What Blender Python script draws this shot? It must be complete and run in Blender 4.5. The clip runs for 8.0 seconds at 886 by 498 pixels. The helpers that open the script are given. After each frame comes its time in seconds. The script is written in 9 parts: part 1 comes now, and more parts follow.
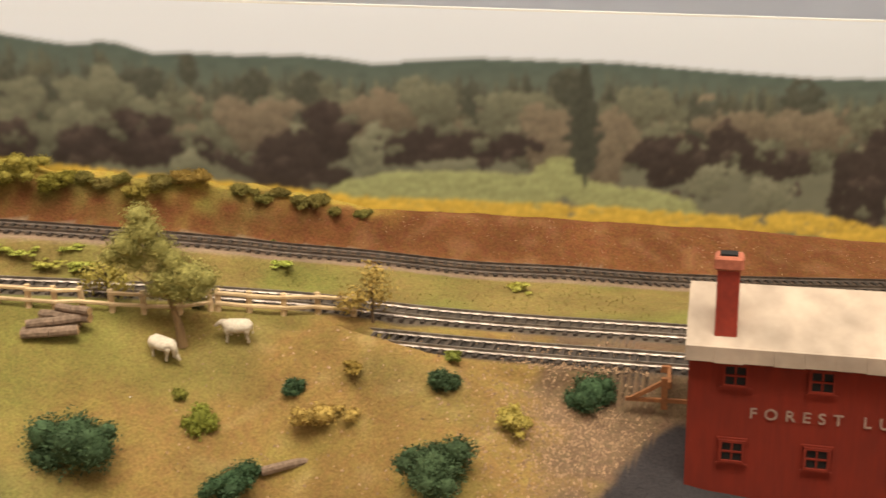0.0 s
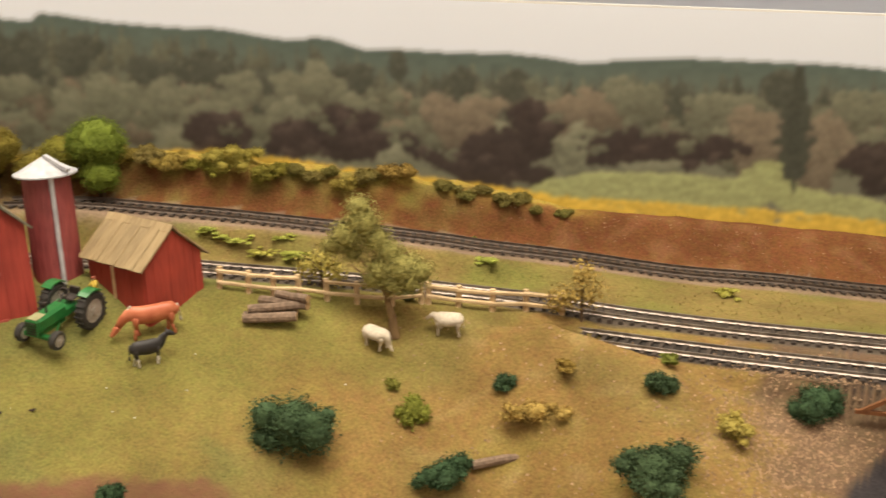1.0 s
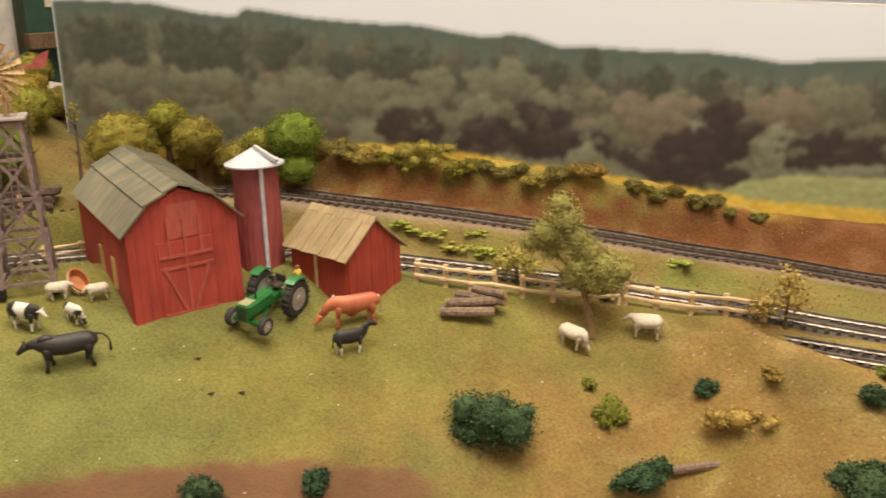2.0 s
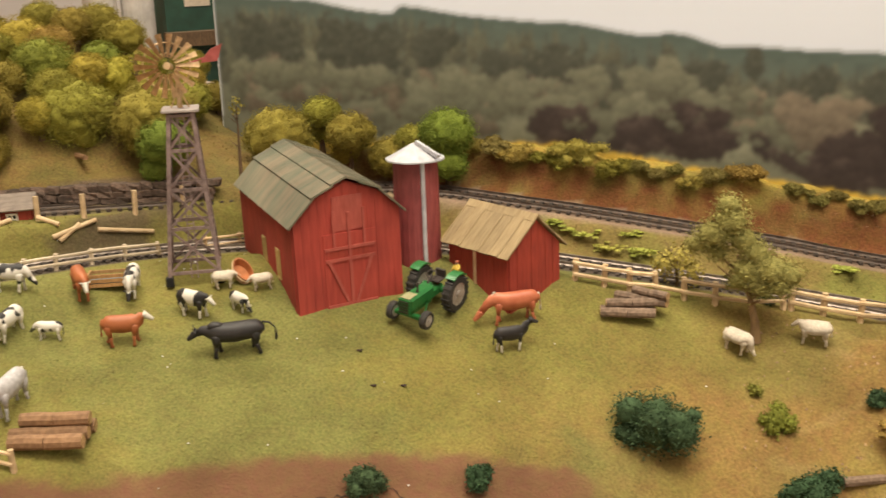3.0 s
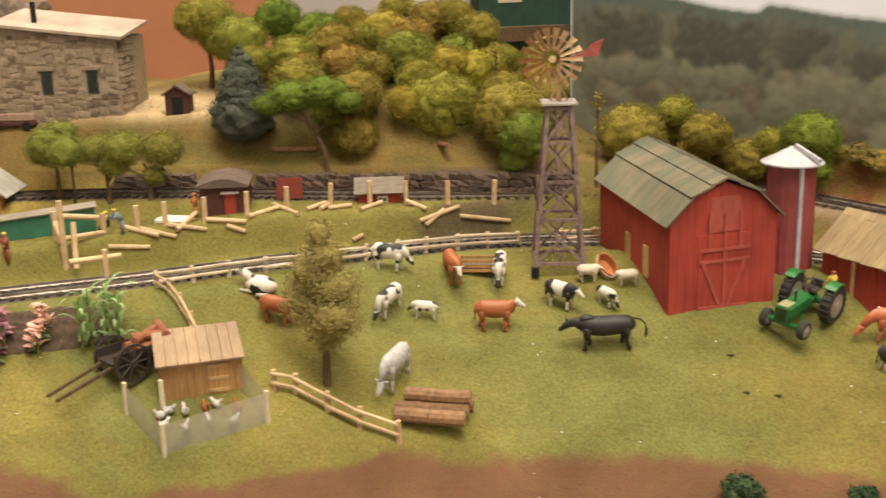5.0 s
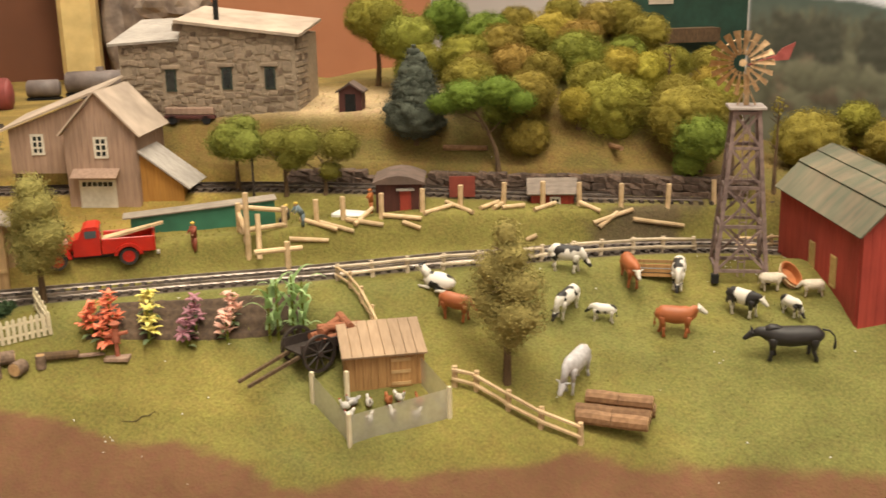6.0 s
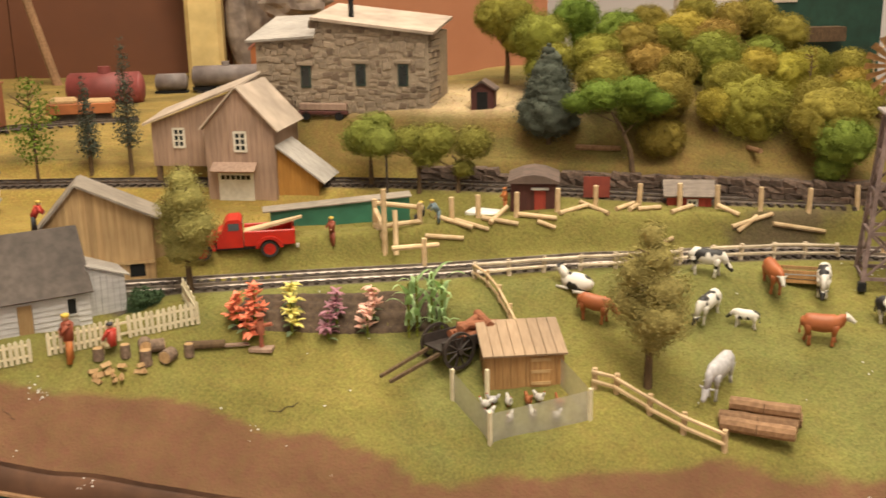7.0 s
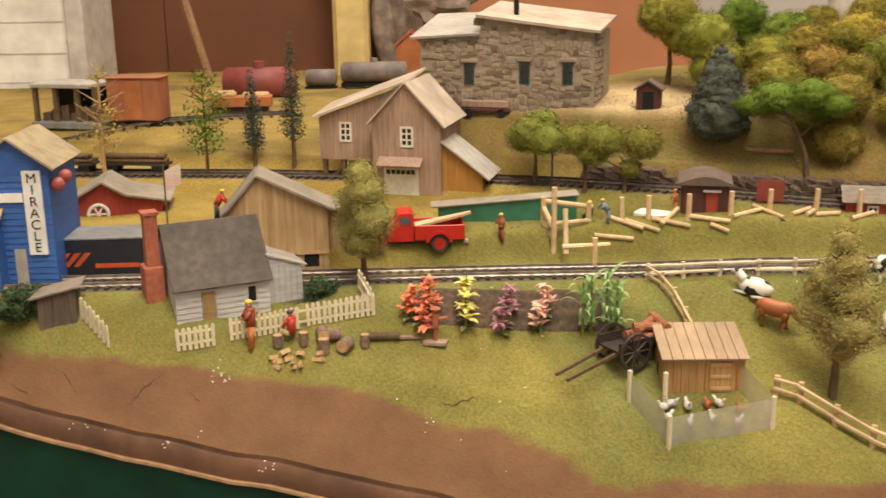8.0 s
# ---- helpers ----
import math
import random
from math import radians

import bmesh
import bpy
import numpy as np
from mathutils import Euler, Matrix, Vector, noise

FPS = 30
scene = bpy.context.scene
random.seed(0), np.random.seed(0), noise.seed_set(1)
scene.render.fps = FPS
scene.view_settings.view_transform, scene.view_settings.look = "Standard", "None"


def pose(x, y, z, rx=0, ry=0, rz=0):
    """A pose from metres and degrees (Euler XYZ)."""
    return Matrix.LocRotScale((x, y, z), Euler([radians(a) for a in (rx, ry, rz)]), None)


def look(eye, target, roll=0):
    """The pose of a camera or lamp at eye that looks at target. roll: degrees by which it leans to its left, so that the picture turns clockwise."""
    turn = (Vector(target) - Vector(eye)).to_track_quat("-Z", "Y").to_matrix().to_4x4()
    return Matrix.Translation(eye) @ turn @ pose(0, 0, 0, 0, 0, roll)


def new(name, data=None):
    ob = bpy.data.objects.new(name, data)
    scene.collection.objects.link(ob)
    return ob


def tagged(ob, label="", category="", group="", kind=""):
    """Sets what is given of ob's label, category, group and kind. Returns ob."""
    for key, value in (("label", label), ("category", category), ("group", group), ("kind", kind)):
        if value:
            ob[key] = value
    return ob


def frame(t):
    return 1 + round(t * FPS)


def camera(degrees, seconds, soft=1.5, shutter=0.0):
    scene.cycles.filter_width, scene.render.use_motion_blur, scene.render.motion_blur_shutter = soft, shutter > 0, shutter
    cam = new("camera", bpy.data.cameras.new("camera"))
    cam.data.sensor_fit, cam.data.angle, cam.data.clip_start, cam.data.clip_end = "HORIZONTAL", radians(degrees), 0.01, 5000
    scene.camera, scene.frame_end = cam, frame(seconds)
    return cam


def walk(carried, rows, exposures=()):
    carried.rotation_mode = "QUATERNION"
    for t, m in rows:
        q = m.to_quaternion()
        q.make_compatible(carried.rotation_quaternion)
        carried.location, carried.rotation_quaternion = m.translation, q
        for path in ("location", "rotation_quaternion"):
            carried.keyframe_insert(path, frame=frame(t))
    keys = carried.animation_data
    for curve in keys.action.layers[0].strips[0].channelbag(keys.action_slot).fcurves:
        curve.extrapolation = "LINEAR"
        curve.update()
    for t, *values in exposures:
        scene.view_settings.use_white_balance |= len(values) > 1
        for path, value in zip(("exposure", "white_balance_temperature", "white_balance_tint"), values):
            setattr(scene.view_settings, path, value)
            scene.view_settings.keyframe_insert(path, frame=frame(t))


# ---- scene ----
cam = camera(45.1, 8.0, soft=1.55, shutter=0.35)
PATH = [
    (0.0, (0.039, 0.029, 0.171), (-0.020, 1.943, -0.404), -1.6),
    (0.5, (0.022, 0.027, 0.167), (-0.149, 1.940, -0.390), -1.6),
    (1.0, (0.006, 0.027, 0.167), (-0.308, 1.923, -0.387), -1.8),
    (1.5, (-0.009, 0.025, 0.167), (-0.454, 1.896, -0.385), -1.9),
    (3.0, (-0.050, 0.014, 0.163), (-0.773, 1.802, -0.367), -1.9),
    (3.5, (-0.062, 0.009, 0.163), (-0.869, 1.761, -0.364), -1.8),
    (4.0, (-0.074, 0.003, 0.163), (-0.980, 1.708, -0.359), -1.6),
    (4.5, (-0.087, -0.005, 0.164), (-1.094, 1.642, -0.360), -1.4),
    (5.0, (-0.099, -0.012, 0.163), (-1.215, 1.565, -0.355), -1.5),
    (6.5, (-0.129, -0.038, 0.165), (-1.473, 1.351, -0.351), -1.1),
    (7.0, (-0.136, -0.045, 0.166), (-1.539, 1.283, -0.352), -1.1),
    (7.5, (-0.149, -0.060, 0.165), (-1.620, 1.194, -0.349), -0.7),
    (8.0, (-0.155, -0.067, 0.165), (-1.689, 1.109, -0.349), -0.8),
]
TRUE = 1.37  # the plan is drawn at 1 : 1.37
walk(cam, [(t, look(Vector(e) * TRUE, Vector(a) * TRUE, r)) for t, e, a, r in PATH])

# ---- light: a closed room with warm ceiling fixtures ----
world = bpy.data.worlds.new("room_air")
world.use_nodes = True
world.node_tree.nodes["Background"].inputs[0].default_value = (1.0, 0.86, 0.7, 1)
world.node_tree.nodes["Background"].inputs[1].default_value = 0.05
scene.world = world


def ceiling_lamp(x, y, sx, sy, watts):
    data = bpy.data.lights.new("ceiling_tube", "AREA")
    data.shape, data.size, data.size_y, data.energy, data.color = "RECTANGLE", sx * TRUE, sy * TRUE, watts * TRUE ** 2, (1.0, 0.89, 0.71)
    ob = new("ceiling_tube", data)
    ob.location = (x * TRUE, y * TRUE, 1.52 * TRUE)
    return ob


ceiling_lamp(0.1, 0.0, 1.3, 0.55, 40)
ceiling_lamp(-1.1, 0.8, 1.3, 0.55, 23)
ceiling_lamp(0.9, -0.5, 1.3, 0.55, 9)
scene.view_settings.exposure = 0.0

CM = 0.01 * TRUE


# ---- materials ----
def mat(name, c1, c2=None, scale=4.0, rough=0.8, bump=0.25, metal=0.0, stain=0.25, stain_scale=0.35, stretch=(1, 1, 1), rand=0.0, detail=6, alpha=1.0, sharp=(0.35, 0.65)):
    """A procedural surface. Scales are per centimetre."""
    m = bpy.data.materials.new(name)
    m.use_nodes = True
    nt = m.node_tree
    n, ln = nt.nodes, nt.links
    bs = n["Principled BSDF"]
    bs.inputs["Roughness"].default_value = rough
    bs.inputs["Metallic"].default_value = metal
    c2 = c2 or tuple(v * 0.72 for v in c1)
    tc = n.new("ShaderNodeTexCoord")
    mp = n.new("ShaderNodeMapping")
    mp.inputs["Scale"].default_value = tuple(s / CM for s in stretch)
    ln.new(tc.outputs["Object"], mp.inputs["Vector"])
    a = n.new("ShaderNodeTexNoise")
    a.inputs["Scale"].default_value, a.inputs["Detail"].default_value = scale, detail
    ln.new(mp.outputs["Vector"], a.inputs["Vector"])
    r = n.new("ShaderNodeValToRGB")
    r.color_ramp.elements[0].position, r.color_ramp.elements[1].position = sharp
    r.color_ramp.elements[0].color, r.color_ramp.elements[1].color = (*c2, 1), (*c1, 1)
    ln.new(a.outputs["Fac"], r.inputs["Fac"])
    b = n.new("ShaderNodeTexNoise")
    b.inputs["Scale"].default_value, b.inputs["Detail"].default_value = stain_scale / CM, 4
    ln.new(tc.outputs["Object"], b.inputs["Vector"])
    hs = n.new("ShaderNodeHueSaturation")
    mr = n.new("ShaderNodeMapRange")
    mr.inputs["From Min"].default_value, mr.inputs["From Max"].default_value = 0.3, 0.7
    mr.inputs["To Min"].default_value, mr.inputs["To Max"].default_value = 1 - stain, 1 + stain * 0.6
    ln.new(b.outputs["Fac"], mr.inputs["Value"])
    last = mr.outputs["Result"]
    if rand:
        oi = n.new("ShaderNodeObjectInfo")
        m2 = n.new("ShaderNodeMapRange")
        m2.inputs["To Min"].default_value, m2.inputs["To Max"].default_value = 1 - rand, 1 + rand
        ln.new(oi.outputs["Random"], m2.inputs["Value"])
        mu = n.new("ShaderNodeMath")
        mu.operation = "MULTIPLY"
        ln.new(last, mu.inputs[0])
        ln.new(m2.outputs["Result"], mu.inputs[1])
        last = mu.outputs[0]
    ln.new(last, hs.inputs["Value"])
    ln.new(r.outputs["Color"], hs.inputs["Color"])
    ln.new(hs.outputs["Color"], bs.inputs["Base Color"])
    if bump:
        bp = n.new("ShaderNodeBump")
        bp.inputs["Strength"].default_value, bp.inputs["Distance"].default_value = bump, 0.0006
        ln.new(a.outputs["Fac"], bp.inputs["Height"])
        ln.new(bp.outputs["Normal"], bs.inputs["Normal"])
    if alpha < 1:
        bs.inputs["Alpha"].default_value = alpha
    return m


def cover_mat():
    """Scenic ground: the cover colour of each spot, broken up by fine flock and coarse patches."""
    m = bpy.data.materials.new("scenic_flock")
    m.use_nodes = True
    nt = m.node_tree
    n, ln = nt.nodes, nt.links
    bs = n["Principled BSDF"]
    bs.inputs["Roughness"].default_value = 0.95
    bs.inputs["Specular IOR Level"].default_value = 0.15
    at = n.new("ShaderNodeAttribute")
    at.attribute_name = "cover"
    tc = n.new("ShaderNodeTexCoord")

    def noise_node(s, d):
        q = n.new("ShaderNodeTexNoise")
        q.inputs["Scale"].default_value, q.inputs["Detail"].default_value = s, d
        ln.new(tc.outputs["Object"], q.inputs["Vector"])
        return q

    fine, mid, big = noise_node(660, 5), noise_node(190, 5), noise_node(28, 4)
    hs = n.new("ShaderNodeHueSaturation")
    ln.new(at.outputs["Color"], hs.inputs["Color"])
    v = n.new("ShaderNodeMapRange")
    v.inputs["From Min"].default_value, v.inputs["From Max"].default_value = 0.3, 0.7
    v.inputs["To Min"].default_value, v.inputs["To Max"].default_value = -0.24, 0.24
    ln.new(fine.outputs["Fac"], v.inputs["Value"])
    v2 = n.new("ShaderNodeMapRange")
    v2.inputs["From Min"].default_value, v2.inputs["From Max"].default_value = 0.3, 0.7
    v2.inputs["To Min"].default_value, v2.inputs["To Max"].default_value = 0.82, 1.18
    ln.new(big.outputs["Fac"], v2.inputs["Value"])
    mu = n.new("ShaderNodeMath")
    mu.operation = "MULTIPLY"
    am = n.new("ShaderNodeMath")
    am.operation = "MULTIPLY_ADD"
    am.inputs[2].default_value = 1.0
    ln.new(v.outputs["Result"], am.inputs[0])
    ln.new(at.outputs["Alpha"], am.inputs[1])
    ln.new(am.outputs[0], mu.inputs[0])
    ln.new(v2.outputs["Result"], mu.inputs[1])
    ln.new(mu.outputs[0], hs.inputs["Value"])
    hu = n.new("ShaderNodeMapRange")
    hu.inputs["From Min"].default_value, hu.inputs["From Max"].default_value = 0.3, 0.7
    hu.inputs["To Min"].default_value, hu.inputs["To Max"].default_value = 0.488, 0.512
    ln.new(mid.outputs["Fac"], hu.inputs["Value"])
    ln.new(hu.outputs["Result"], hs.inputs["Hue"])
    ln.new(hs.outputs["Color"], bs.inputs["Base Color"])
    ad = n.new("ShaderNodeMath")
    ad.operation = "ADD"
    ln.new(fine.outputs["Fac"], ad.inputs[0])
    ln.new(mid.outputs["Fac"], ad.inputs[1])
    bp = n.new("ShaderNodeBump")
    bp.inputs["Strength"].default_value, bp.inputs["Distance"].default_value = 0.7, 0.0008
    ln.new(ad.outputs[0], bp.inputs["Height"])
    ln.new(bp.outputs["Normal"], bs.inputs["Normal"])
    return m


M = {
    "cover": cover_mat(),
    "barn_red": mat("barn_red_paint", (0.43, 0.062, 0.042), (0.33, 0.042, 0.030), 2.2, 0.8, 0.2, stretch=(3, 3, 0.3), stain=0.3),
    "shed_red": mat("shed_red_paint", (0.38, 0.052, 0.03), (0.29, 0.036, 0.022), 2.5, 0.75, 0.3, stretch=(3, 3, 0.4), stain=0.3),
    "silo_red": mat("silo_red_paint", (0.34, 0.075, 0.072), (0.23, 0.045, 0.045), 3, 0.6, 0.2, stretch=(2, 2, 0.4)),
    "roof_green": mat("weathered_green_roof", (0.225, 0.185, 0.125), (0.135, 0.145, 0.098), 0.9, 0.7, 0.2, stretch=(0.5, 2.5, 0.5), stain=0.3),
    "shake": mat("tan_shingle_wood", (0.36, 0.27, 0.145), (0.26, 0.185, 0.095), 3, 0.8, 0.3, stretch=(0.4, 4, 0.4), rand=0.12),
    "metal_white": mat("silo_cap_metal", (0.55, 0.55, 0.58), (0.42, 0.42, 0.46), 3, 0.45, 0.1),
    "rail": mat("rail_steel", (0.42, 0.36, 0.31), (0.22, 0.18, 0.15), 2.5, 0.45, 0.1, metal=0.6),
    "rail_dark": mat("grimy_rail", (0.13, 0.10, 0.08), (0.07, 0.05, 0.04), 2.5, 0.6, 0.1, metal=0.4),
    "tie": mat("dark_tie", (0.060, 0.044, 0.034), (0.040, 0.029, 0.023), 6, 0.9, 0.3, rand=0.3),
    "post_wood": mat("bare_pine", (0.68, 0.50, 0.30), (0.56, 0.39, 0.21), 3, 0.7, 0.2, rand=0.12),
    "house_grey": mat("grey_clapboard", (0.58, 0.56, 0.56), (0.44, 0.42, 0.42), 2.5, 0.8, 0.3, stretch=(0.5, 0.5, 3)),
    "slate": mat("dark_shingle_roof", (0.115, 0.092, 0.078), (0.080, 0.064, 0.055), 3, 0.85, 0.4, stain=0.35),
    "brick": mat("chimney_brick", (0.44, 0.14, 0.08), (0.33, 0.10, 0.058), 5, 0.85, 0.5),
    "mill_board": mat("weathered_pink_board", (0.40, 0.27, 0.20), (0.29, 0.19, 0.14), 2.2, 0.8, 0.35, stretch=(4, 4, 0.3), stain=0.3),
    "ochre_board": mat("ochre_board", (0.46, 0.23, 0.05), (0.36, 0.17, 0.035), 2.5, 0.75, 0.3, stretch=(4, 4, 0.3)),
    "grey_roof": mat("pale_grey_roof", (0.44, 0.40, 0.36), (0.33, 0.30, 0.27), 2, 0.8, 0.2, stretch=(1, 3, 1)),
    "dust_roof": mat("dusty_grey_roof", (0.30, 0.255, 0.205), (0.22, 0.185, 0.15), 2, 0.85, 0.2, stretch=(1, 3, 1)),
    "stone": mat("rubble_stone", (0.35, 0.27, 0.195), (0.28, 0.215, 0.155), 1.2, 0.9, 0.4, rand=0.2),
    "stone_dark": mat("dark_rubble_stone", (0.20, 0.145, 0.10), (0.15, 0.105, 0.075), 1.2, 0.9, 0.4, rand=0.25),
    "mortar": mat("pale_mortar", (0.36, 0.285, 0.205), (0.27, 0.21, 0.15), 4, 0.95, 0.4),
    "tan_board": mat("tan_barn_board", (0.50, 0.34, 0.165), (0.36, 0.225, 0.105), 1.6, 0.8, 0.3, stretch=(4, 4, 0.25), stain=0.3, rand=0.12),
    "lum_red": mat("lumber_mill_red", (0.195, 0.016, 0.004), (0.165, 0.0135, 0.0035), 2, 0.9, 0.05, stretch=(3, 3, 0.4), stain=0.15),
    "chim_red": mat("red_chimney_brick", (0.30, 0.032, 0.015), (0.24, 0.025, 0.012), 4, 0.7, 0.3),
    "cream": mat("stained_cream_roof", (0.49, 0.395, 0.315), (0.42, 0.335, 0.265), 1.2, 0.75, 0.2, stain=0.3, stain_scale=0.5),
    "ink": mat("black_opening", (0.010, 0.009, 0.009), (0.006, 0.006, 0.006), 3, 0.95, 0.0),
    "foam": mat("painted_foam_bank", (0.120, 0.056, 0.029), (0.088, 0.040, 0.021), 1.2, 0.92, 0.4, stain=0.35),
    "skirt": mat("green_painted_fascia", (0.008, 0.085, 0.05), (0.006, 0.06, 0.035), 0.6, 0.5, 0.05, stain=0.15),
    "pale_wall": mat("pale_partition_paint", (0.66, 0.70, 0.80), (0.63, 0.67, 0.77), 0.05, 0.9, 0.02, stain=0.04, stain_scale=0.02),
    "raw_edge": mat("raw_board_edge", (0.34, 0.20, 0.10), (0.24, 0.13, 0.065), 3, 0.8, 0.2),
    "wall": mat("room_wall_paint", (0.62, 0.60, 0.58), (0.58, 0.56, 0.54), 0.05, 0.9, 0.02, stain=0.05, stain_scale=0.02),
    "brown_wall": mat("brown_panel", (0.30, 0.13, 0.065), (0.26, 0.11, 0.055), 0.1, 0.8, 0.05, stain=0.12, stain_scale=0.05),
    "ceiling": mat("ceiling_board", (0.75, 0.74, 0.72), (0.7, 0.69, 0.67), 0.1, 0.9, 0.02, stain=0.05, stain_scale=0.02),
}


# ---- mesh helpers, in centimetres ----
def thing(name, x, y, z, rz=0, label="", category="", group="", kind=""):
    ob = new(name)
    ob.empty_display_size = 0.005
    ob.matrix_basis = pose(x * CM, y * CM, z * CM, 0, 0, rz)
    return tagged(ob, label, category, group, kind)


def part(name, bm, material, parent=None, label="", smooth=False):
    me = bpy.data.meshes.new(name)
    bmesh.ops.scale(bm, vec=(CM, CM, CM), verts=bm.verts)
    bm.to_mesh(me)
    bm.free()
    me.materials.append(M[material] if isinstance(material, str) else material)
    if smooth:
        for p in me.polygons:
            p.use_smooth = True
    ob = new(name, me)
    if parent is not None:
        ob.parent = parent
    return tagged(ob, label)


def piece(name, me, parent, m):
    """One more object on a shared mesh, at the pose m (metres) within its parent."""
    ob = new(name, me)
    ob.parent = parent
    ob.matrix_basis = m
    return ob


def mesh_of(name, bm, material):
    me = bpy.data.meshes.new(name)
    bmesh.ops.scale(bm, vec=(CM, CM, CM), verts=bm.verts)
    bm.to_mesh(me)
    bm.free()
    me.materials.append(M[material])
    return me


def box(bm, x0, x1, y0, y1, z0, z1, bev=0.0, m=None):
    r = bmesh.ops.create_cube(bm, size=1)
    vs = r["verts"]
    for v in vs:
        v.co = Vector(((x0 + x1) / 2 + v.co.x * (x1 - x0), (y0 + y1) / 2 + v.co.y * (y1 - y0), (z0 + z1) / 2 + v.co.z * (z1 - z0)))
    if m is not None:
        bmesh.ops.transform(bm, matrix=m, verts=vs)
    if bev:
        es = {e for v in vs for e in v.link_edges}
        bmesh.ops.bevel(bm, geom=list(es), offset=bev, segments=1, affect="EDGES")
    return bm


def boxm(x0, x1, y0, y1, z0, z1, bev=0.0):
    return box(bmesh.new(), x0, x1, y0, y1, z0, z1, bev)


def rod(bm, p0, p1, r0, r1=None, n=8):
    p0, p1 = Vector(p0), Vector(p1)
    d = p1 - p0
    m = Matrix.Translation((p0 + p1) / 2) @ d.to_track_quat("Z", "Y").to_matrix().to_4x4()
    bmesh.ops.create_cone(bm, cap_ends=True, segments=n, radius1=r0, radius2=r0 if r1 is None else r1, depth=d.length, matrix=m)
    return bm


def bar(bm, p0, p1, w, t, up=(0, 0, 1)):
    """A plank from p0 to p1, w wide along up and t thick."""
    p0, p1 = Vector(p0), Vector(p1)
    d = p1 - p0
    x = d.normalized()
    y = Vector(up).cross(x)
    y = y.normalized() if y.length > 1e-6 else Vector((0, 1, 0))
    z = x.cross(y)
    m = Matrix((x, y, z)).transposed().to_4x4()
    m.translation = (p0 + p1) / 2
    return box(bm, -d.length / 2, d.length / 2, -t / 2, t / 2, -w / 2, w / 2, 0, m)


def prism(bm, prof, a, b, axis="y"):
    """A closed outline pulled from a to b along an axis. Outline points are (x, z) for y, (y, z) for x, (x, y) for z."""
    def at(p, s):
        return {"y": (p[0], s, p[1]), "x": (s, p[0], p[1]), "z": (p[0], p[1], s)}[axis]
    v0 = [bm.verts.new(at(p, a)) for p in prof]
    v1 = [bm.verts.new(at(p, b)) for p in prof]
    k = len(prof)
    bm.faces.new(v0)
    bm.faces.new(v1[::-1])
    for i in range(k):
        bm.faces.new((v0[i], v1[i], v1[(i + 1) % k], v0[(i + 1) % k]))
    bmesh.ops.recalc_face_normals(bm, faces=bm.faces[:])
    return bm


def ball(bm, c, r, sub=2, squash=(1, 1, 1), rough=0.0, freq=1.0):
    q = bmesh.ops.create_icosphere(bm, subdivisions=sub, radius=1)
    o = Vector((random.random() * 50, random.random() * 50, random.random() * 50))
    for v in q["verts"]:
        k = 1 + (rough * noise.noise(v.co * freq + o) if rough else 0)
        v.co = Vector(c) + Vector((v.co.x * squash[0], v.co.y * squash[1], v.co.z * squash[2])) * r * k
    return bm


def smooth01(a, b, x):
    t = min(1.0, max(0.0, (x - a) / (b - a)))
    return t * t * (3 - 2 * t)


# ---- plan: lines of the tracks and the front edge, in centimetres ----
def spline(points, step=0.25):
    """A smooth line through a few points of the plan, as an even row of samples."""
    P = [np.array(p, float) for p in points]
    P = [2 * P[0] - P[1]] + P + [2 * P[-1] - P[-2]]
    out = []
    for i in range(1, len(P) - 2):
        for t in np.linspace(0, 1, 40, endpoint=False):
            a, b, c, d = P[i - 1], P[i], P[i + 1], P[i + 2]
            out.append(0.5 * (2 * b + (c - a) * t + (2 * a - 5 * b + 4 * c - d) * t * t + (3 * b - a - 3 * c + d) * t ** 3))
    out.append(P[-2])
    out = np.array(out)
    s = np.concatenate([[0], np.cumsum(np.linalg.norm(np.diff(out, axis=0), axis=1))])
    q = np.arange(0, s[-1], step)
    return np.stack([np.interp(q, s, out[:, k]) for k in range(out.shape[1])], 1)


NEAR = spline([(-84, -24, 3.0), (-72, -6.5, 3.0), (-60.8, 10.2, 2.9), (-51.8, 23.0, 2.9), (-47.6, 28.2, 3.0), (-43.4, 32.8, 3.3), (-41.3, 34.6, 3.4), (-38.3, 38.7, 3.4), (-35.6, 42.6, 3.1), (-32.3, 45.4, 2.9), (-28.5, 47.2, 2.8), (-24, 47.9, 2.7), (-20, 48.0, 2.5), (-17, 48.0, 2.3), (-14.6, 48.3, 2.05), (-10, 49.0, 1.5), (-6.1, 49.4, 1.0), (-3.4, 49.3, 0.75), (1.65, 48.8, 0.22), (6.5, 48.3, -0.12), (12.7, 46.8, -0.1), (30, 42.5, -0.1)])
REAR = spline([(-29.5, 50.9, 4.75), (-25.6, 51.5, 4.6), (-21, 52.1, 4.08), (-19.1, 52.4, 3.85), (-14.2, 53.1, 3.18), (-8.3, 53.9, 2.3), (-5.75, 54.2, 1.85), (-1.5, 54.8, 1.2), (3.9, 55.3, 0.32), (8.6, 55.7, -0.14), (15.2, 56.5, -1.0), (26.2, 58.0, -2.0), (40, 59.9, -3.2)])
FRONT = spline([(-1.2, 46.8, 0.0), (5.3, 44.9, 0.0), (12.2, 43.2, 0.0), (30, 38.8, 0.0)])
LEFT = spline([(-88, 4, 4.9), (-76.3, 15.5, 5.0), (-68.7, 22.7, 5.1), (-58.5, 31.0, 5.2), (-52.3, 35.0, 5.2), (-44.1, 39.4, 5.1), (-37.8, 44.6, 4.8), (-34, 47.6, 4.75), (-30, 50.0, 4.72)])
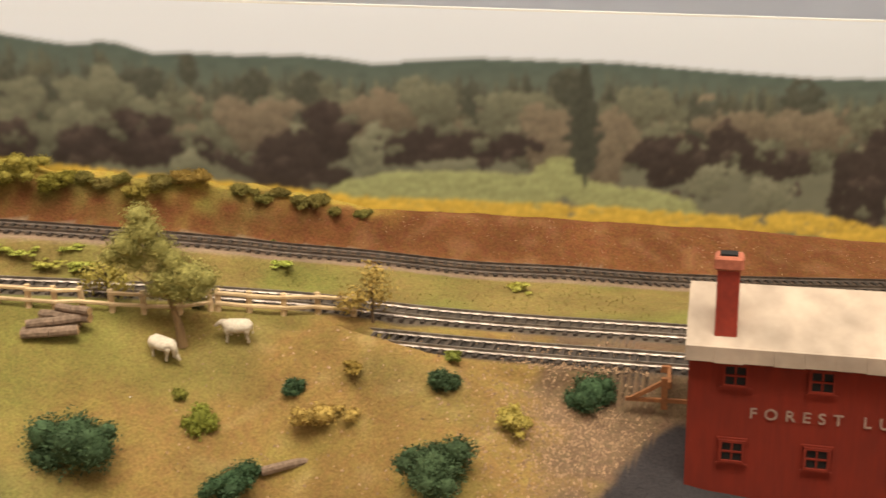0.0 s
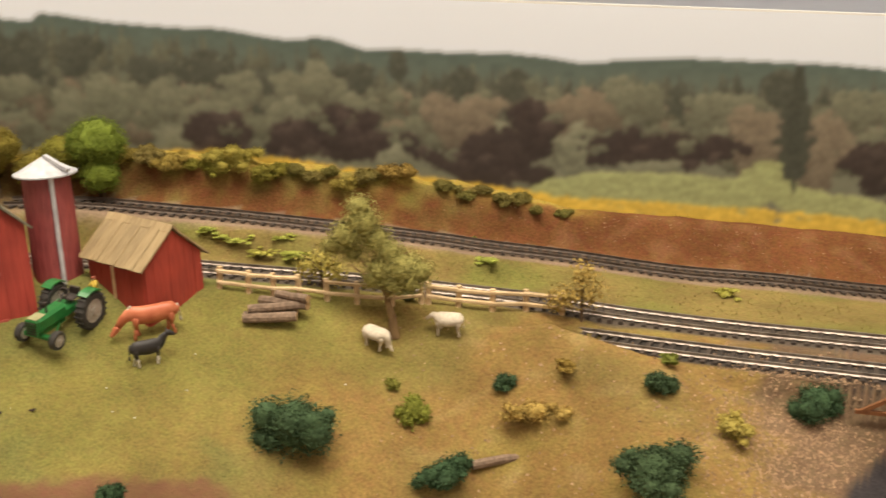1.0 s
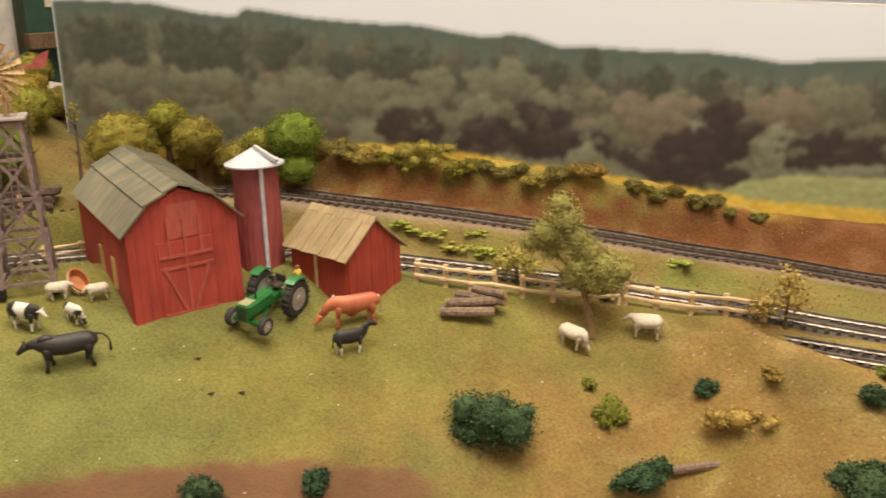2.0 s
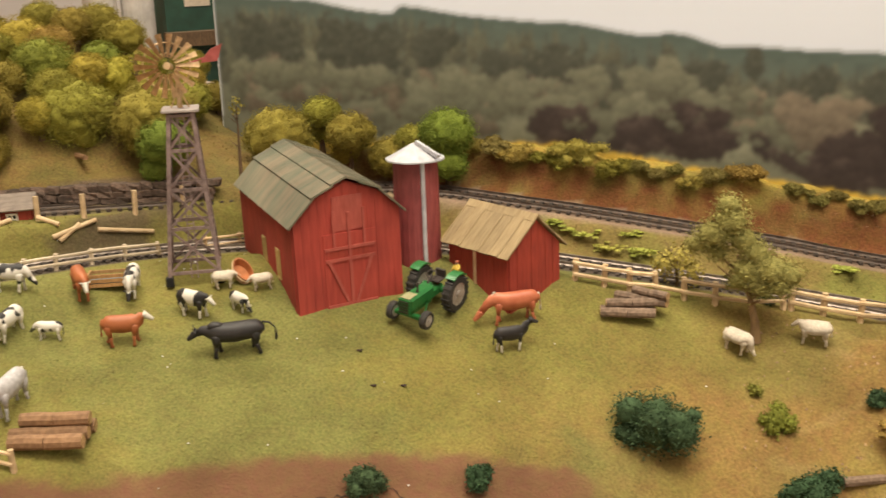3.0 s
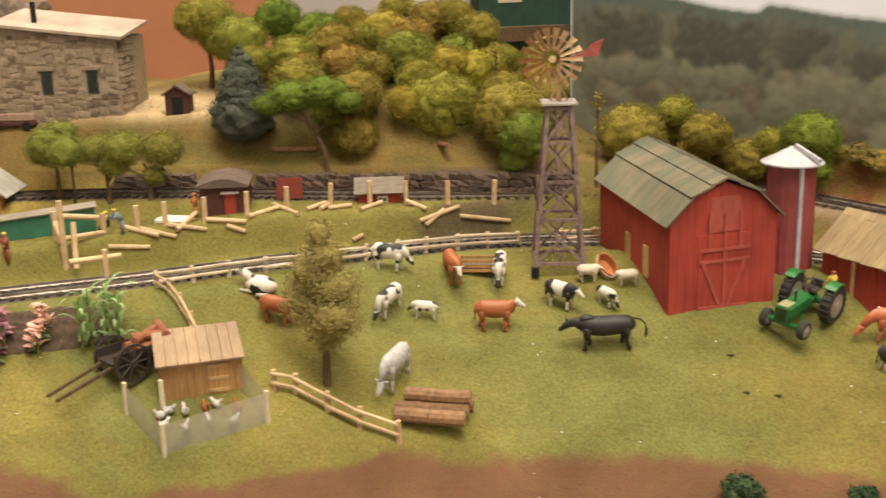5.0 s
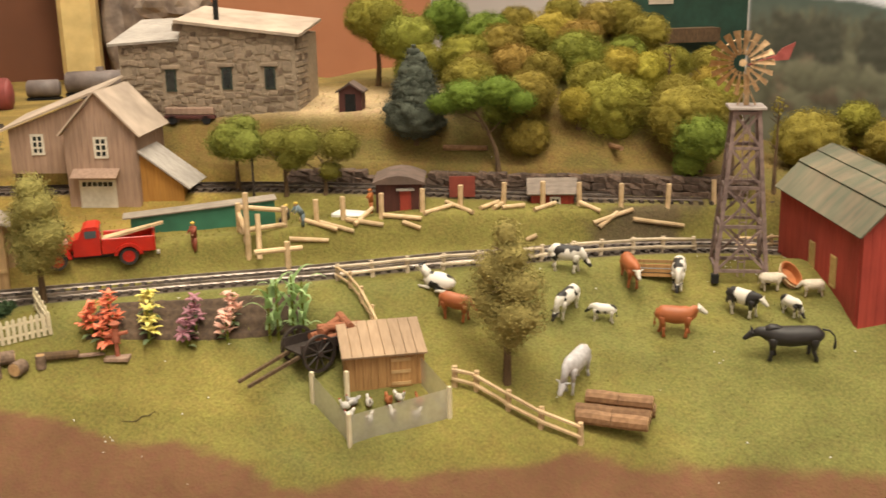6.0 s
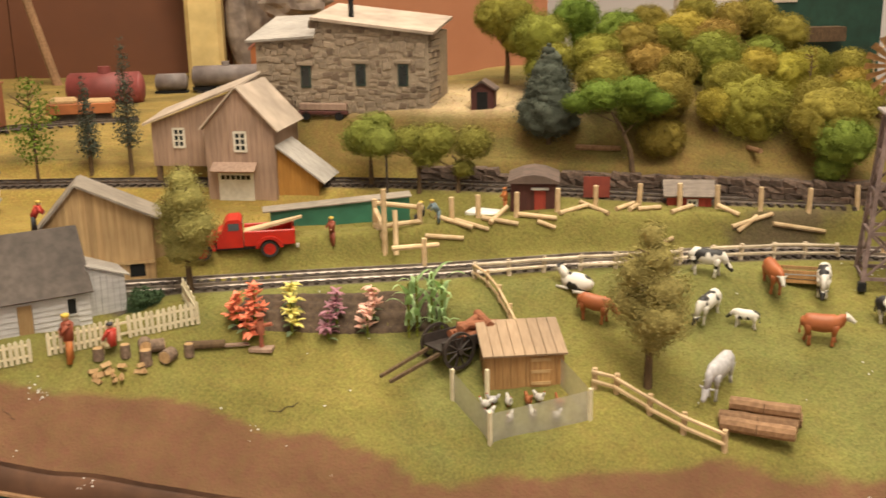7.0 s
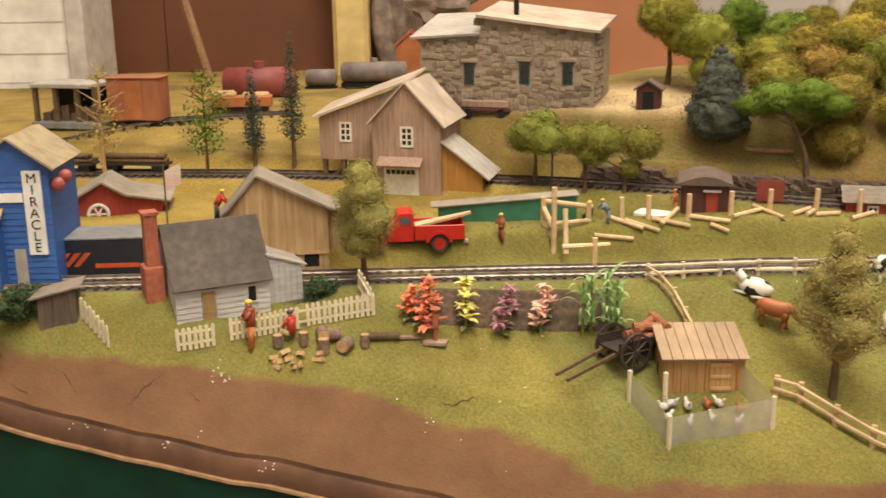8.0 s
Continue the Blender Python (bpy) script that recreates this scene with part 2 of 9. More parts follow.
BACK0, BACK_DIR, BACK_N = Vector((0, 58.4, 0)), Vector((0.989, 0.148, 0)), Vector((-0.148, 0.989, 0))


def before_board(x, y):
    """How far a spot lies in front of the printed backdrop."""
    return BACK_N.x * -x + BACK_N.y * (58.4 - y)


def near_line(line, x, y):
    """Distance to a line of the plan (positive on its left), and the height there."""
    d2 = (line[:, 0] - x) ** 2 + (line[:, 1] - y) ** 2
    i = int(min(max(np.argmin(d2), 1), len(line) - 2))
    t = line[i + 1] - line[i - 1]
    side = t[0] * (y - line[i, 1]) - t[1] * (x - line[i, 0])
    return math.sqrt(d2[i]) * (1 if side > 0 else -1), line[i, 2]


def front_edge(x):
    return float(np.interp(x, [-126, -90, -66, -59, -57, -49.5, -45, -40, -33, -24, -15, -5, 9.2, 10.9, 21, 45], [-68, -26, -2.2, 3.75, 5.4, 12.1, 15.8, 18.6, 24.4, 29.5, 33.0, 34, 33.4, 37.7, 35.4, 29.4]))


def meadow(x, y):
    """The hill that carries the farm: a broad dome."""
    a, b = x / 30, y / 30
    return -55.08 - 37.25 * a + 43.7 * b - 4.83 * a * a + 16.69 * a * b - 6.13 * b * b


def smax(a, b, k):
    h = max(k - abs(a - b), 0) / k
    return max(a, b) + h * h * k / 4


def smin(a, b, k):
    return -smax(-a, -b, k)


def height(x, y, bumps=True):
    dn, zn = near_line(NEAR, x, y)
    bed = abs(dn)
    if dn <= 0:
        z = meadow(x, y)
        yard = -0.7 - 0.38 * max(0, 43.8 - y)
        z = z + (smax(z, yard, 1.5) - z) * smooth01(-4, 3, x)
        z = smin(z, 4.2, 1.5)
        # crest of the golden hill in front of the siding
        v = 44.85 - (y + 0.29 * x)
        z += float(np.interp(x, [-9, -5, -2, 0, 1, 2, 3.6, 5.2, 7], [0, 0.8, 2.9, 2.5, 1.85, 1.15, 0.6, 0.2, 0])) * (smooth01(-1.2, 0, v) if v < 0 else smooth01(7, 0, v))
        z = z + (zn - 0.1 - z) * smooth01(float(np.interp(x, [-26, -20, -8], [4.5, 3.4, 2.7])), 1.45, -dn)
        if x > -3:
            df, zf = near_line(FRONT, x, y)
            bed = min(bed, abs(df))
            z = z + (-0.1 - z) * smooth01(1.8, 1.2, abs(df)) * smooth01(-1, 1.5, x)
        for cx, cy, up, r in ((-27.2, 40.6, 0.45, 3.2), (-19.3, 43.6, 0.05, 2.6), (-24.1, 42.9, -0.4, 1.0)):
            z += up * math.exp(-((x - cx) ** 2 + (y - cy) ** 2) / (r * r))
        # level strip in front of the farmhouse
        p, q = 0.978 * (x + 56.6) - 0.208 * (y - 10.5), 0.208 * (x + 56.6) + 0.978 * (y - 10.5)
        z -= 0.95 * math.exp(-((p - 0.2) / 0.8) ** 2) * smooth01(-0.5, 3.5, q) * smooth01(7.5, 5.5, q)
        # eroded bank towards the edge of the table
        e = y - front_edge(x)
        w = smooth01(-10, -16, x)
        z -= w * 0.9 * smooth01(4.2, 0, e) + w * 0.2 * smooth01(4.6, 3.4, e)
    else:
        dl, zl = near_line(LEFT, x, y)
        dm, zm = near_line(REAR, x, y)
        bed = min(bed, abs(dl) + 0.4, abs(dm))
        left = smooth01(-27, -34, x)
        # left: building mound, sunken line, retaining wall, wooded hillside
        steep = smooth01(-43, -40.5, x)
        zl0 = zn - 0.1 + (4.3 + 0.7 * smooth01(-53, -46, x) - 0.5 * smooth01(-40, -37.5, x) - zn) * smooth01(1.5 - 0.35 * steep, 2.7 - 0.8 * steep, dn)
        zl0 = zl0 + (zl - 0.12 - zl0) * smooth01(2.2, 1.0, abs(dl)) * smooth01(1.3, 2.2, dn)
        k = -0.48 * (x + 55.9) + 0.877 * (y - 32.9)
        if k > 0:
            rise = smooth01(1.3, 1.7, k) * 1.2 + smooth01(1.7, 4.6, k) * 2.5 + min(max(0, k - 5), 14) * 0.06
            zl0 = zl0 + (5.0 + rise - zl0) * smooth01(0.9, 1.4, k) * smooth01(1.4, 2.6, dn)
            zl0 -= rise * 0.75 * smooth01(-65, -72, x) + smooth01(1.4, 2.6, dn) * rise * 0.75 * smooth01(-43, -35, x)
            zl0 += min(max(0, k - 3), 14) * 0.24 * smooth01(-56, -51, x) * smooth01(-40, -47, x)
        zl0 -= 0.4 * math.exp(-((x + 55.2) ** 2 + (y - 22.3) ** 2) / 4.5)
        if k > 1:
            # the hill sinks again before it meets the backdrop
            zl0 = 5.0 + (zl0 - 5.0) * smooth01(-10, -18, 0.258 * x + 0.966 * (y - 60.8))
        # right: flat between the lines, cutting bank behind
        s = dn / max(0.1, dn - dm) if dm < 0 else 1.0
        zr = zn - 0.1 + (zm - 0.1 - zn + 0.1) * smooth01(0.36, 0.7, s)
        if dm > 0:
            db = before_board(x, y)
            top = float(np.interp(x, [-26, -20, -16, -12, -9, -4.5, -1.8, 1, 9, 18.5, 27.6], [6.8, 6.3, 5.65, 5.1, 4.6, 3.8, 2.95, 2.55, 1.6, 0.4, -0.95]))
            zr = zm - 0.1 + (top + 0.1 - zm) * smooth01(1.25, max(2.0, dm + db - float(np.interp(x, [-4, 1], [0.7, 0.15]))), dm)
        z = zr + (zl0 - zr) * left
        z = z + (zm - 0.1 - z) * smooth01(1.9, 1.3, abs(dm)) * smooth01(-33, -29, x)
    if bumps:
        v = Vector((x, y, 0))
        z += (0.10 * noise.noise(v * 0.35) + 0.05 * noise.noise(v * 1.1)) * smooth01(1.3, 2.4, bed)
        if dn > 0 and x < -4 and dm > 1.6:
            # grassy humps on the cutting bank
            z += smooth01(1.5, 2.2, dm) * smooth01(-4, -9, x) * smooth01(-34, -29, x) * (0.35 * noise.noise(v * 0.45) + 0.16 * noise.noise(v * 1.0))
    return z


def mixc(a, b, t):
    return tuple(a[i] + (b[i] - a[i]) * t for i in range(3))


GRASS, GOLD, DIRT, BALLAST = (0.186, 0.164, 0.046), (0.228, 0.146, 0.050), (0.163, 0.086, 0.047), (0.052, 0.043, 0.038)
RUST, STRAW, SAND = (0.155, 0.064, 0.025), (0.36, 0.26, 0.055), (0.45, 0.335, 0.19)


def bare(x, y):
    """How far a spot lies in the bare brown bank along the front edge."""
    n1 = noise.noise(Vector((x * 0.5, y * 0.5, 3))) * 0.5 + noise.noise(Vector((x * 2.2, y * 2.2, 7))) * 0.22
    e = y - front_edge(x) + n1
    w = float(np.interp(x, [-70, -61, -56, -50.7, -46.5, -41.4, -38.5, -33, -27, -20, -15], [1.8, 1.8, 3.0, 3.6, 2.8, 2.4, 3.0, 3.7, 4.1, 4.8, 4.7]))
    return smooth01(w + 0.25, w - 0.25, e) * smooth01(-12, -15, x + n1)


def cover(x, y, z):
    """Which flock, soil or ballast lies at a spot."""
    n1 = noise.noise(Vector((x * 0.22, (y + z) * 0.22, 3)))
    n2 = noise.noise(Vector((x * 0.8, (y + z) * 0.8, 9)))
    dn, _ = near_line(NEAR, x, y)
    if dn <= 0:
        c = mixc(GRASS, GOLD, smooth01(-17, -8, x + 7 * n1 - 0.9 * (y - 42)))
        c = mixc(c, (0.225, 0.185, 0.05), smooth01(0.05, 0.5, n1 + 0.4 * n2) * 0.5)
        c = mixc(c, (0.34, 0.25, 0.11), smooth01(0.15, 0.55, n2) * 0.4 * smooth01(-10, -5, x))
        c = mixc(c, (0.165, 0.135, 0.045), smooth01(0.05, 0.5, -n1) * 0.6 * smooth01(-10, -5, x))
        n3 = noise.noise(Vector((x * 0.13, y * 0.13, 21))) + 0.3 * n2
        c = mixc(c, (0.158, 0.160, 0.052), smooth01(-0.2, 0.3, n3) * 0.75 * smooth01(-9, -15, x))
        e = y - front_edge(x)
        c = mixc(c, DIRT, bare(x, y))
        c = mixc(c, (0.125, 0.082, 0.056), smooth01(5.0, 8, x + 2 * n2) * 0.85)
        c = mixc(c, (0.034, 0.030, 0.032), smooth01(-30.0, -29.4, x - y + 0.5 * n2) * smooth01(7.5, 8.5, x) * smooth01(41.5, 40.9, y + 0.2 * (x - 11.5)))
        if x > 0:
            c = mixc(c, BALLAST, smooth01(1.3, 1.0, abs(near_line(FRONT, x, y)[0])) * smooth01(-1, 1, x + n2))
        c = mixc(c, (0.092, 0.073, 0.058), smooth01(1.32, 1.05, -dn))
    else:
        dl, _ = near_line(LEFT, x, y)
        dm, _ = near_line(REAR, x, y)
        left = smooth01(-25, -34, x)
        cl = mixc(GRASS, (0.30, 0.205, 0.055), smooth01(-53, -60, x) * 0.8)
        cl = mixc(cl, (0.085, 0.062, 0.04), smooth01(-40.2, -39, x + n2) * smooth01(-36.4, -37.6, x + n2) * smooth01(2.7, 2.1, dn + 0.4 * n2) * 0.85)
        k = -0.48 * (x + 55.9) + 0.877 * (y - 32.9)
        if k > 1.4:
            cl = mixc(mixc((0.175, 0.120, 0.040), (0.130, 0.105, 0.034), smooth01(-0.2, 0.4, n1 + 0.5 * n2)), SAND, smooth01(3.5, 4.5, k) * smooth01(-47, -52, x) * smooth01(13, 9, k) * smooth01(-78, -72, x))
            cl = mixc(cl, mixc((0.27, 0.19, 0.058), (0.185, 0.135, 0.045), smooth01(-0.1, 0.45, n1 + 0.4 * n2)), smooth01(-62, -70, x) * smooth01(1.6, 2.6, k + 0.4 * n2))
        cl = mixc(cl, (0.11, 0.08, 0.055), smooth01(1.2, 0.85, abs(dl)) * smooth01(-37, -41, x))
        cr = mixc((0.20, 0.15, 0.05), (0.165, 0.155, 0.042), smooth01(-0.1, 0.4, n1))
        cr = mixc(cr, (0.24, 0.17, 0.115), smooth01(1.75, 1.45, abs(dm)))
        cr = mixc(cr, (0.13, 0.09, 0.066), smooth01(1.15, 0.95, abs(dm)))
        if dm > 1.4:
            cr = mixc(RUST, (0.20, 0.095, 0.042), smooth01(0, 0.5, n2))
            cr = mixc(cr, mixc((0.26, 0.20, 0.05), (0.17, 0.16, 0.042), smooth01(-0.3, 0.4, n1 + 0.4 * n2)), smooth01(-3, -11, x + 3 * n1) * smooth01(1.5, 2.5, dm + 0.9 * n2) * 0.92)
            cr = mixc(cr, STRAW, smooth01(0.95, 0.5, before_board(x, y) + 0.4 * n2) * smooth01(1, -3, x))
        c = mixc(cr, cl, left)
        c = mixc(c, (0.092, 0.073, 0.058), smooth01(1.3, 1.02, dn))
    return c


def terrain():
    xs = np.concatenate([np.arange(-124, -62, 0.8), np.arange(-62, 16, 0.28), np.arange(16, 44, 0.7)])
    us = np.linspace(0, 1, 260)
    verts, cols = [], []
    for x in xs:
        y0 = front_edge(x)
        for u in us:
            y = y0 + (86 - y0) * (0.55 * u + 0.45 * u ** 2.2)
            z = height(x, y)
            verts.append((x * CM, y * CM, z * CM))
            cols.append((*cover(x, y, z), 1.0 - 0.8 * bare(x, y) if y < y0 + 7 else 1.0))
    k = len(us)
    faces = [(i * k + j, (i + 1) * k + j, (i + 1) * k + j + 1, i * k + j + 1) for i in range(len(xs) - 1) for j in range(k - 1)]
    me = bpy.data.meshes.new("ground")
    me.from_pydata(verts, [], faces)
    at = me.color_attributes.new("cover", "FLOAT_COLOR", "POINT")
    at.data.foreach_set("color", np.array(cols, np.float32).ravel())
    me.polygons.foreach_set("use_smooth", [True] * len(me.polygons))
    me.materials.append(M["cover"])
    ob = new("ground", me)
    tagged(ob, "flocked model scenery of green meadow, golden hill and brown earth", "ground", kind="structure")
    # painted foam edge and green fascia below it
    bm = bmesh.new()
    rows = []
    for x in xs[::2]:
        y0 = front_edge(x)
        z0 = height(x, y0)
        w = 0.25 * noise.noise(Vector((x * 0.4, 0, 5)))
        prof = [(0.02, 0.0), (-0.02, -0.1), (-0.0, -0.4), (-0.1, -0.4), (-0.12, -0.12 + w * 0.2), (-0.28, -0.16 + w * 0.2), (-0.44, -0.36 + w * 0.3), (-0.54, -0.7 + w * 0.3), (-0.5, -1.4)]
        rows.append([bm.verts.new((x + 0.6 * -a * 0.8, y0 + a, z0 + b)) for a, b in prof])
    for a, b in zip(rows, rows[1:]):
        for j in range(len(a) - 1):
            bm.faces.new((a[j], a[j + 1], b[j + 1], b[j]))
    bmesh.ops.recalc_face_normals(bm, faces=bm.faces[:])
    tagged(part("foam_edge", bm, "foam", smooth=True), "brown painted foam edge of the layout, cracked along its length", "layout edge", kind="structure")
    bm = bmesh.new()
    rows = []
    for x in xs[::4]:
        y0 = front_edge(x)
        z0 = height(x, y0)
        rows.append([bm.verts.new((x + 0.3, y0 - 0.5, z0 - 0.95)), bm.verts.new((x + 0.3, y0 - 0.5, -60)), ])
    for a, b in zip(rows, rows[1:]):
        bm.faces.new((a[0], a[1], b[1], b[0]))
    r = bmesh.ops.solidify(bm, geom=bm.faces[:], thickness=0.4)
    bmesh.ops.recalc_face_normals(bm, faces=bm.faces[:])
    cap = bmesh.new()
    rows = []
    for x in xs[::4]:
        y0, z0 = front_edge(x), height(x, front_edge(x))
        rows.append([cap.verts.new((x + 0.3 + 0.5 * a, y0 - 0.5 - a, z0 - b)) for a, b in ((-0.3, 0.88), (0.14, 0.90), (0.16, 1.0))])
    for a, b in zip(rows, rows[1:]):
        for j in range(2):
            cap.faces.new((a[j], a[j + 1], b[j + 1], b[j]))
    bmesh.ops.recalc_face_normals(cap, faces=cap.faces[:])
    tagged(part("fascia_cap", cap, "raw_edge"), "raw tan board edge along the top of the fascia", "board edge", kind="structure")
    tagged(part("fascia", bm, "skirt"), "dark green painted fascia board below the layout edge", "fascia board", kind="structure")


terrain()


# ---- backdrop panel and room ----
def room():
    def slab(name, x0, x1, y0, y1, z0, z1, m, label, cat):
        ob = part(name, boxm(x0, x1, y0, y1, z0, z1), m)
        tagged(ob, label, cat, kind="structure")
    slab("floor", -180, 130, -120, 150, -95, -90, "brown_wall", "brown floor of the exhibition room", "floor")
    slab("ceiling", -180, 130, -120, 150, 155, 160, "ceiling", "white ceiling board of the room", "ceiling")
    slab("wall_south", -180, 130, -125, -120, -90, 155, "wall", "plain pale painted room wall", "wall")
    slab("wall_east", 130, 135, -120, 150, -90, 155, "wall", "plain pale painted room wall", "wall")
    slab("wall_north", -180, 130, 150, 155, -90, 155, "wall", "plain pale painted room wall", "wall")
    slab("wall_west", -185, -180, -120, 150, -90, 155, "brown_wall", "plain brown painted room wall", "wall")


room()


# ---- railway lines ----
def track(name, line, label, tie_step=0.5, gauge=1.2, tie_len=2.05, rail_h=0.17, steel="rail"):
    th = thing(name, 0, 0, 0, 0, label, "railway track", "railway lines")
    n = len(line)
    for s in (-1, 1):
        bm = bmesh.new()
        rows = []
        for i in range(0, n, 3):
            a, b = line[max(i - 1, 0)], line[min(i + 1, n - 1)]
            t = (b - a)[:2] / np.linalg.norm((b - a)[:2])
            nx, ny = -t[1], t[0]
            row = []
            for o, h in ((-0.09, 0.0), (-0.03, 0.05), (-0.034, rail_h), (0.034, rail_h), (0.03, 0.05), (0.09, 0.0)):
                k = s * gauge / 2 + o
                row.append(bm.verts.new((line[i, 0] + nx * k, line[i, 1] + ny * k, line[i, 2] + h)))
            rows.append(row)
        for a, b in zip(rows, rows[1:]):
            for j in range(5):
                bm.faces.new((a[j], a[j + 1], b[j + 1], b[j]))
        bmesh.ops.recalc_face_normals(bm, faces=bm.faces[:])
        part("rail", bm, steel, th)
    me = mesh_of("tie", boxm(-0.1, 0.1, -tie_len / 2, tie_len / 2, -0.2, 0.02, 0.02), "tie")
    rnd = random.Random(len(name))
    seg = int(tie_step / 0.25 + 0.5)
    for i in range(2, n - 2, seg):
        t = line[i + 1] - line[i - 1]
        dx, dy = line[i, 0] + 56.6, line[i, 1] - 10.5
        if 0 < 0.208 * dx + 0.978 * dy < 6.3 and -1 < 0.208 * dy - 0.978 * dx < 4:
            continue  # below the farmhouse
        piece("tie", me, th, pose(line[i, 0] * CM, line[i, 1] * CM, line[i, 2] * CM, 0, 0, math.degrees(math.atan2(t[1], t[0])) + rnd.uniform(-2, 2)))
    return th


track("railway_track", NEAR, "model railway line with dark ties curving round the farm")
track("railway_track", REAR, "model main line on tan ballast below the rust-coloured bank", steel="rail_dark")
track("railway_track", FRONT, "model siding with black ties beside the golden hill")
track("railway_track", LEFT, "grimy model line below the dark stone retaining wall", 0.5, 1.0, 1.8, 0.15, "rail_dark")




# ---- foliage ----
def leaf_mat(name, c, var=0.35, rough=0.85, hue=0.02):
    m = bpy.data.materials.new(name)
    m.use_nodes = True
    nt = m.node_tree
    n, ln = nt.nodes, nt.links
    bs = n["Principled BSDF"]
    bs.inputs["Roughness"].default_value = rough
    bs.inputs["Specular IOR Level"].default_value = 0.2
    ge = n.new("ShaderNodeNewGeometry")
    oi = n.new("ShaderNodeObjectInfo")
    hs = n.new("ShaderNodeHueSaturation")
    hs.inputs["Color"].default_value = (*c, 1)
    v = n.new("ShaderNodeMapRange")
    v.inputs["To Min"].default_value, v.inputs["To Max"].default_value = 1 - var, 1 + var
    ln.new(ge.outputs["Random Per Island"], v.inputs["Value"])
    tc = n.new("ShaderNodeTexCoord")
    grain = None
    for scale, depth in ((1000, 0.22), (160, 0.16)):
        nz = n.new("ShaderNodeTexNoise")
        nz.inputs["Scale"].default_value, nz.inputs["Detail"].default_value = scale, 3
        ln.new(tc.outputs["Object"], nz.inputs["Vector"])
        mr = n.new("ShaderNodeMapRange")
        mr.inputs["From Min"].default_value, mr.inputs["From Max"].default_value = 0.3, 0.7
        mr.inputs["To Min"].default_value, mr.inputs["To Max"].default_value = 1 - depth, 1 + depth
        ln.new(nz.outputs["Fac"], mr.inputs["Value"])
        mu = n.new("ShaderNodeMath")
        mu.operation = "MULTIPLY"
        ln.new(grain or v.outputs["Result"], mu.inputs[0])
        ln.new(mr.outputs["Result"], mu.inputs[1])
        grain = mu.outputs[0]
    ln.new(grain, hs.inputs["Value"])
    h = n.new("ShaderNodeMapRange")
    h.inputs["To Min"].default_value, h.inputs["To Max"].default_value = 0.5 - hue, 0.5 + hue
    ln.new(oi.outputs["Random"], h.inputs["Value"])
    ln.new(h.outputs["Result"], hs.inputs["Hue"])
    ln.new(hs.outputs["Color"], bs.inputs["Base Color"])
    return m


M["leaf_olive"] = leaf_mat("olive_foliage", (0.215, 0.185, 0.032), 0.12)
M["leaf_green"] = leaf_mat("spring_green_foliage", (0.165, 0.190, 0.030), 0.12)
M["leaf_spring"] = leaf_mat("pale_spring_foliage", (0.200, 0.200, 0.038), 0.12)
M["leaf_bright"] = leaf_mat("bright_green_foliage", (0.118, 0.175, 0.024), 0.12)
M["leaf_yellow"] = leaf_mat("yellow_green_foliage", (0.290, 0.225, 0.036), 0.12)
M["leaf_brown"] = leaf_mat("tawny_foliage", (0.260, 0.165, 0.040), 0.12)
M["leaf_dark"] = leaf_mat("dark_bush_foliage", (0.046, 0.080, 0.036), 0.22)
M["leaf_conifer"] = leaf_mat("blue_black_conifer", (0.072, 0.082, 0.062), 0.28)
M["leaf_dry"] = leaf_mat("dry_olive_foliage", (0.36, 0.27, 0.07), 0.25)
M["leaf_lime"] = leaf_mat("lime_foliage", (0.42, 0.42, 0.09), 0.15)
M["leaf_bank"] = leaf_mat("dark_olive_scrub", (0.215, 0.18, 0.052), 0.12)
M["leaf_scrub"] = leaf_mat("olive_yellow_scrub", (0.31, 0.235, 0.055), 0.1)
M["leaf_sage"] = leaf_mat("sage_foliage", (0.30, 0.265, 0.085), 0.16)
M["bark"] = mat("tree_bark", (0.16, 0.10, 0.05), (0.09, 0.055, 0.03), 6, 0.9, 0.5, stretch=(1, 1, 0.3))
M["bark_tan"] = mat("tan_tree_bark", (0.27, 0.17, 0.075), (0.18, 0.11, 0.05), 6, 0.9, 0.4, stretch=(1, 1, 0.3))
M["bark_grey"] = mat("grey_log_bark", (0.27, 0.185, 0.13), (0.14, 0.095, 0.065), 6, 0.9, 0.6)
M["log_tan"] = mat("tan_peeled_log", (0.30, 0.17, 0.085), (0.20, 0.105, 0.05), 5, 0.75, 0.3, rand=0.15)
M["log_end"] = mat("cut_log_end", (0.55, 0.36, 0.18), (0.42, 0.26, 0.12), 8, 0.8, 0.2)


def flake_arrays(rng, clumps, n, size, spread=0.12, tang=0.65):
    w = np.array([c[3] ** 2 for c in clumps], float)
    idx = rng.choice(len(clumps), n, p=w / w.sum())
    C = np.array([c[:3] for c in clumps])[idx]
    R = np.array([c[3] for c in clumps])[idx]
    S = np.array([c[4] if len(c) > 4 else 1.0 for c in clumps])[idx]
    d = rng.normal(size=(n, 3))
    d /= np.linalg.norm(d, axis=1)[:, None]
    rad = R * (1 + rng.normal(size=n) * spread)
    p = C + d * rad[:, None] * np.stack([np.ones(n), np.ones(n), S], 1)
    nr = d * tang + rng.normal(size=(n, 3)) * (1 - tang)
    nr /= np.linalg.norm(nr, axis=1)[:, None]
    a = np.cross(nr, rng.normal(size=(n, 3)))
    a /= np.linalg.norm(a, axis=1)[:, None]
    b = np.cross(nr, a)
    s = size * rng.uniform(0.6, 1.4, n)[:, None]
    q = np.stack([p - a * s, p - b * s * 0.7 + nr * s * 0.15, p + a * s, p + b * s * 0.7 + nr * s * 0.15], 1)
    return q.reshape(-1, 3)


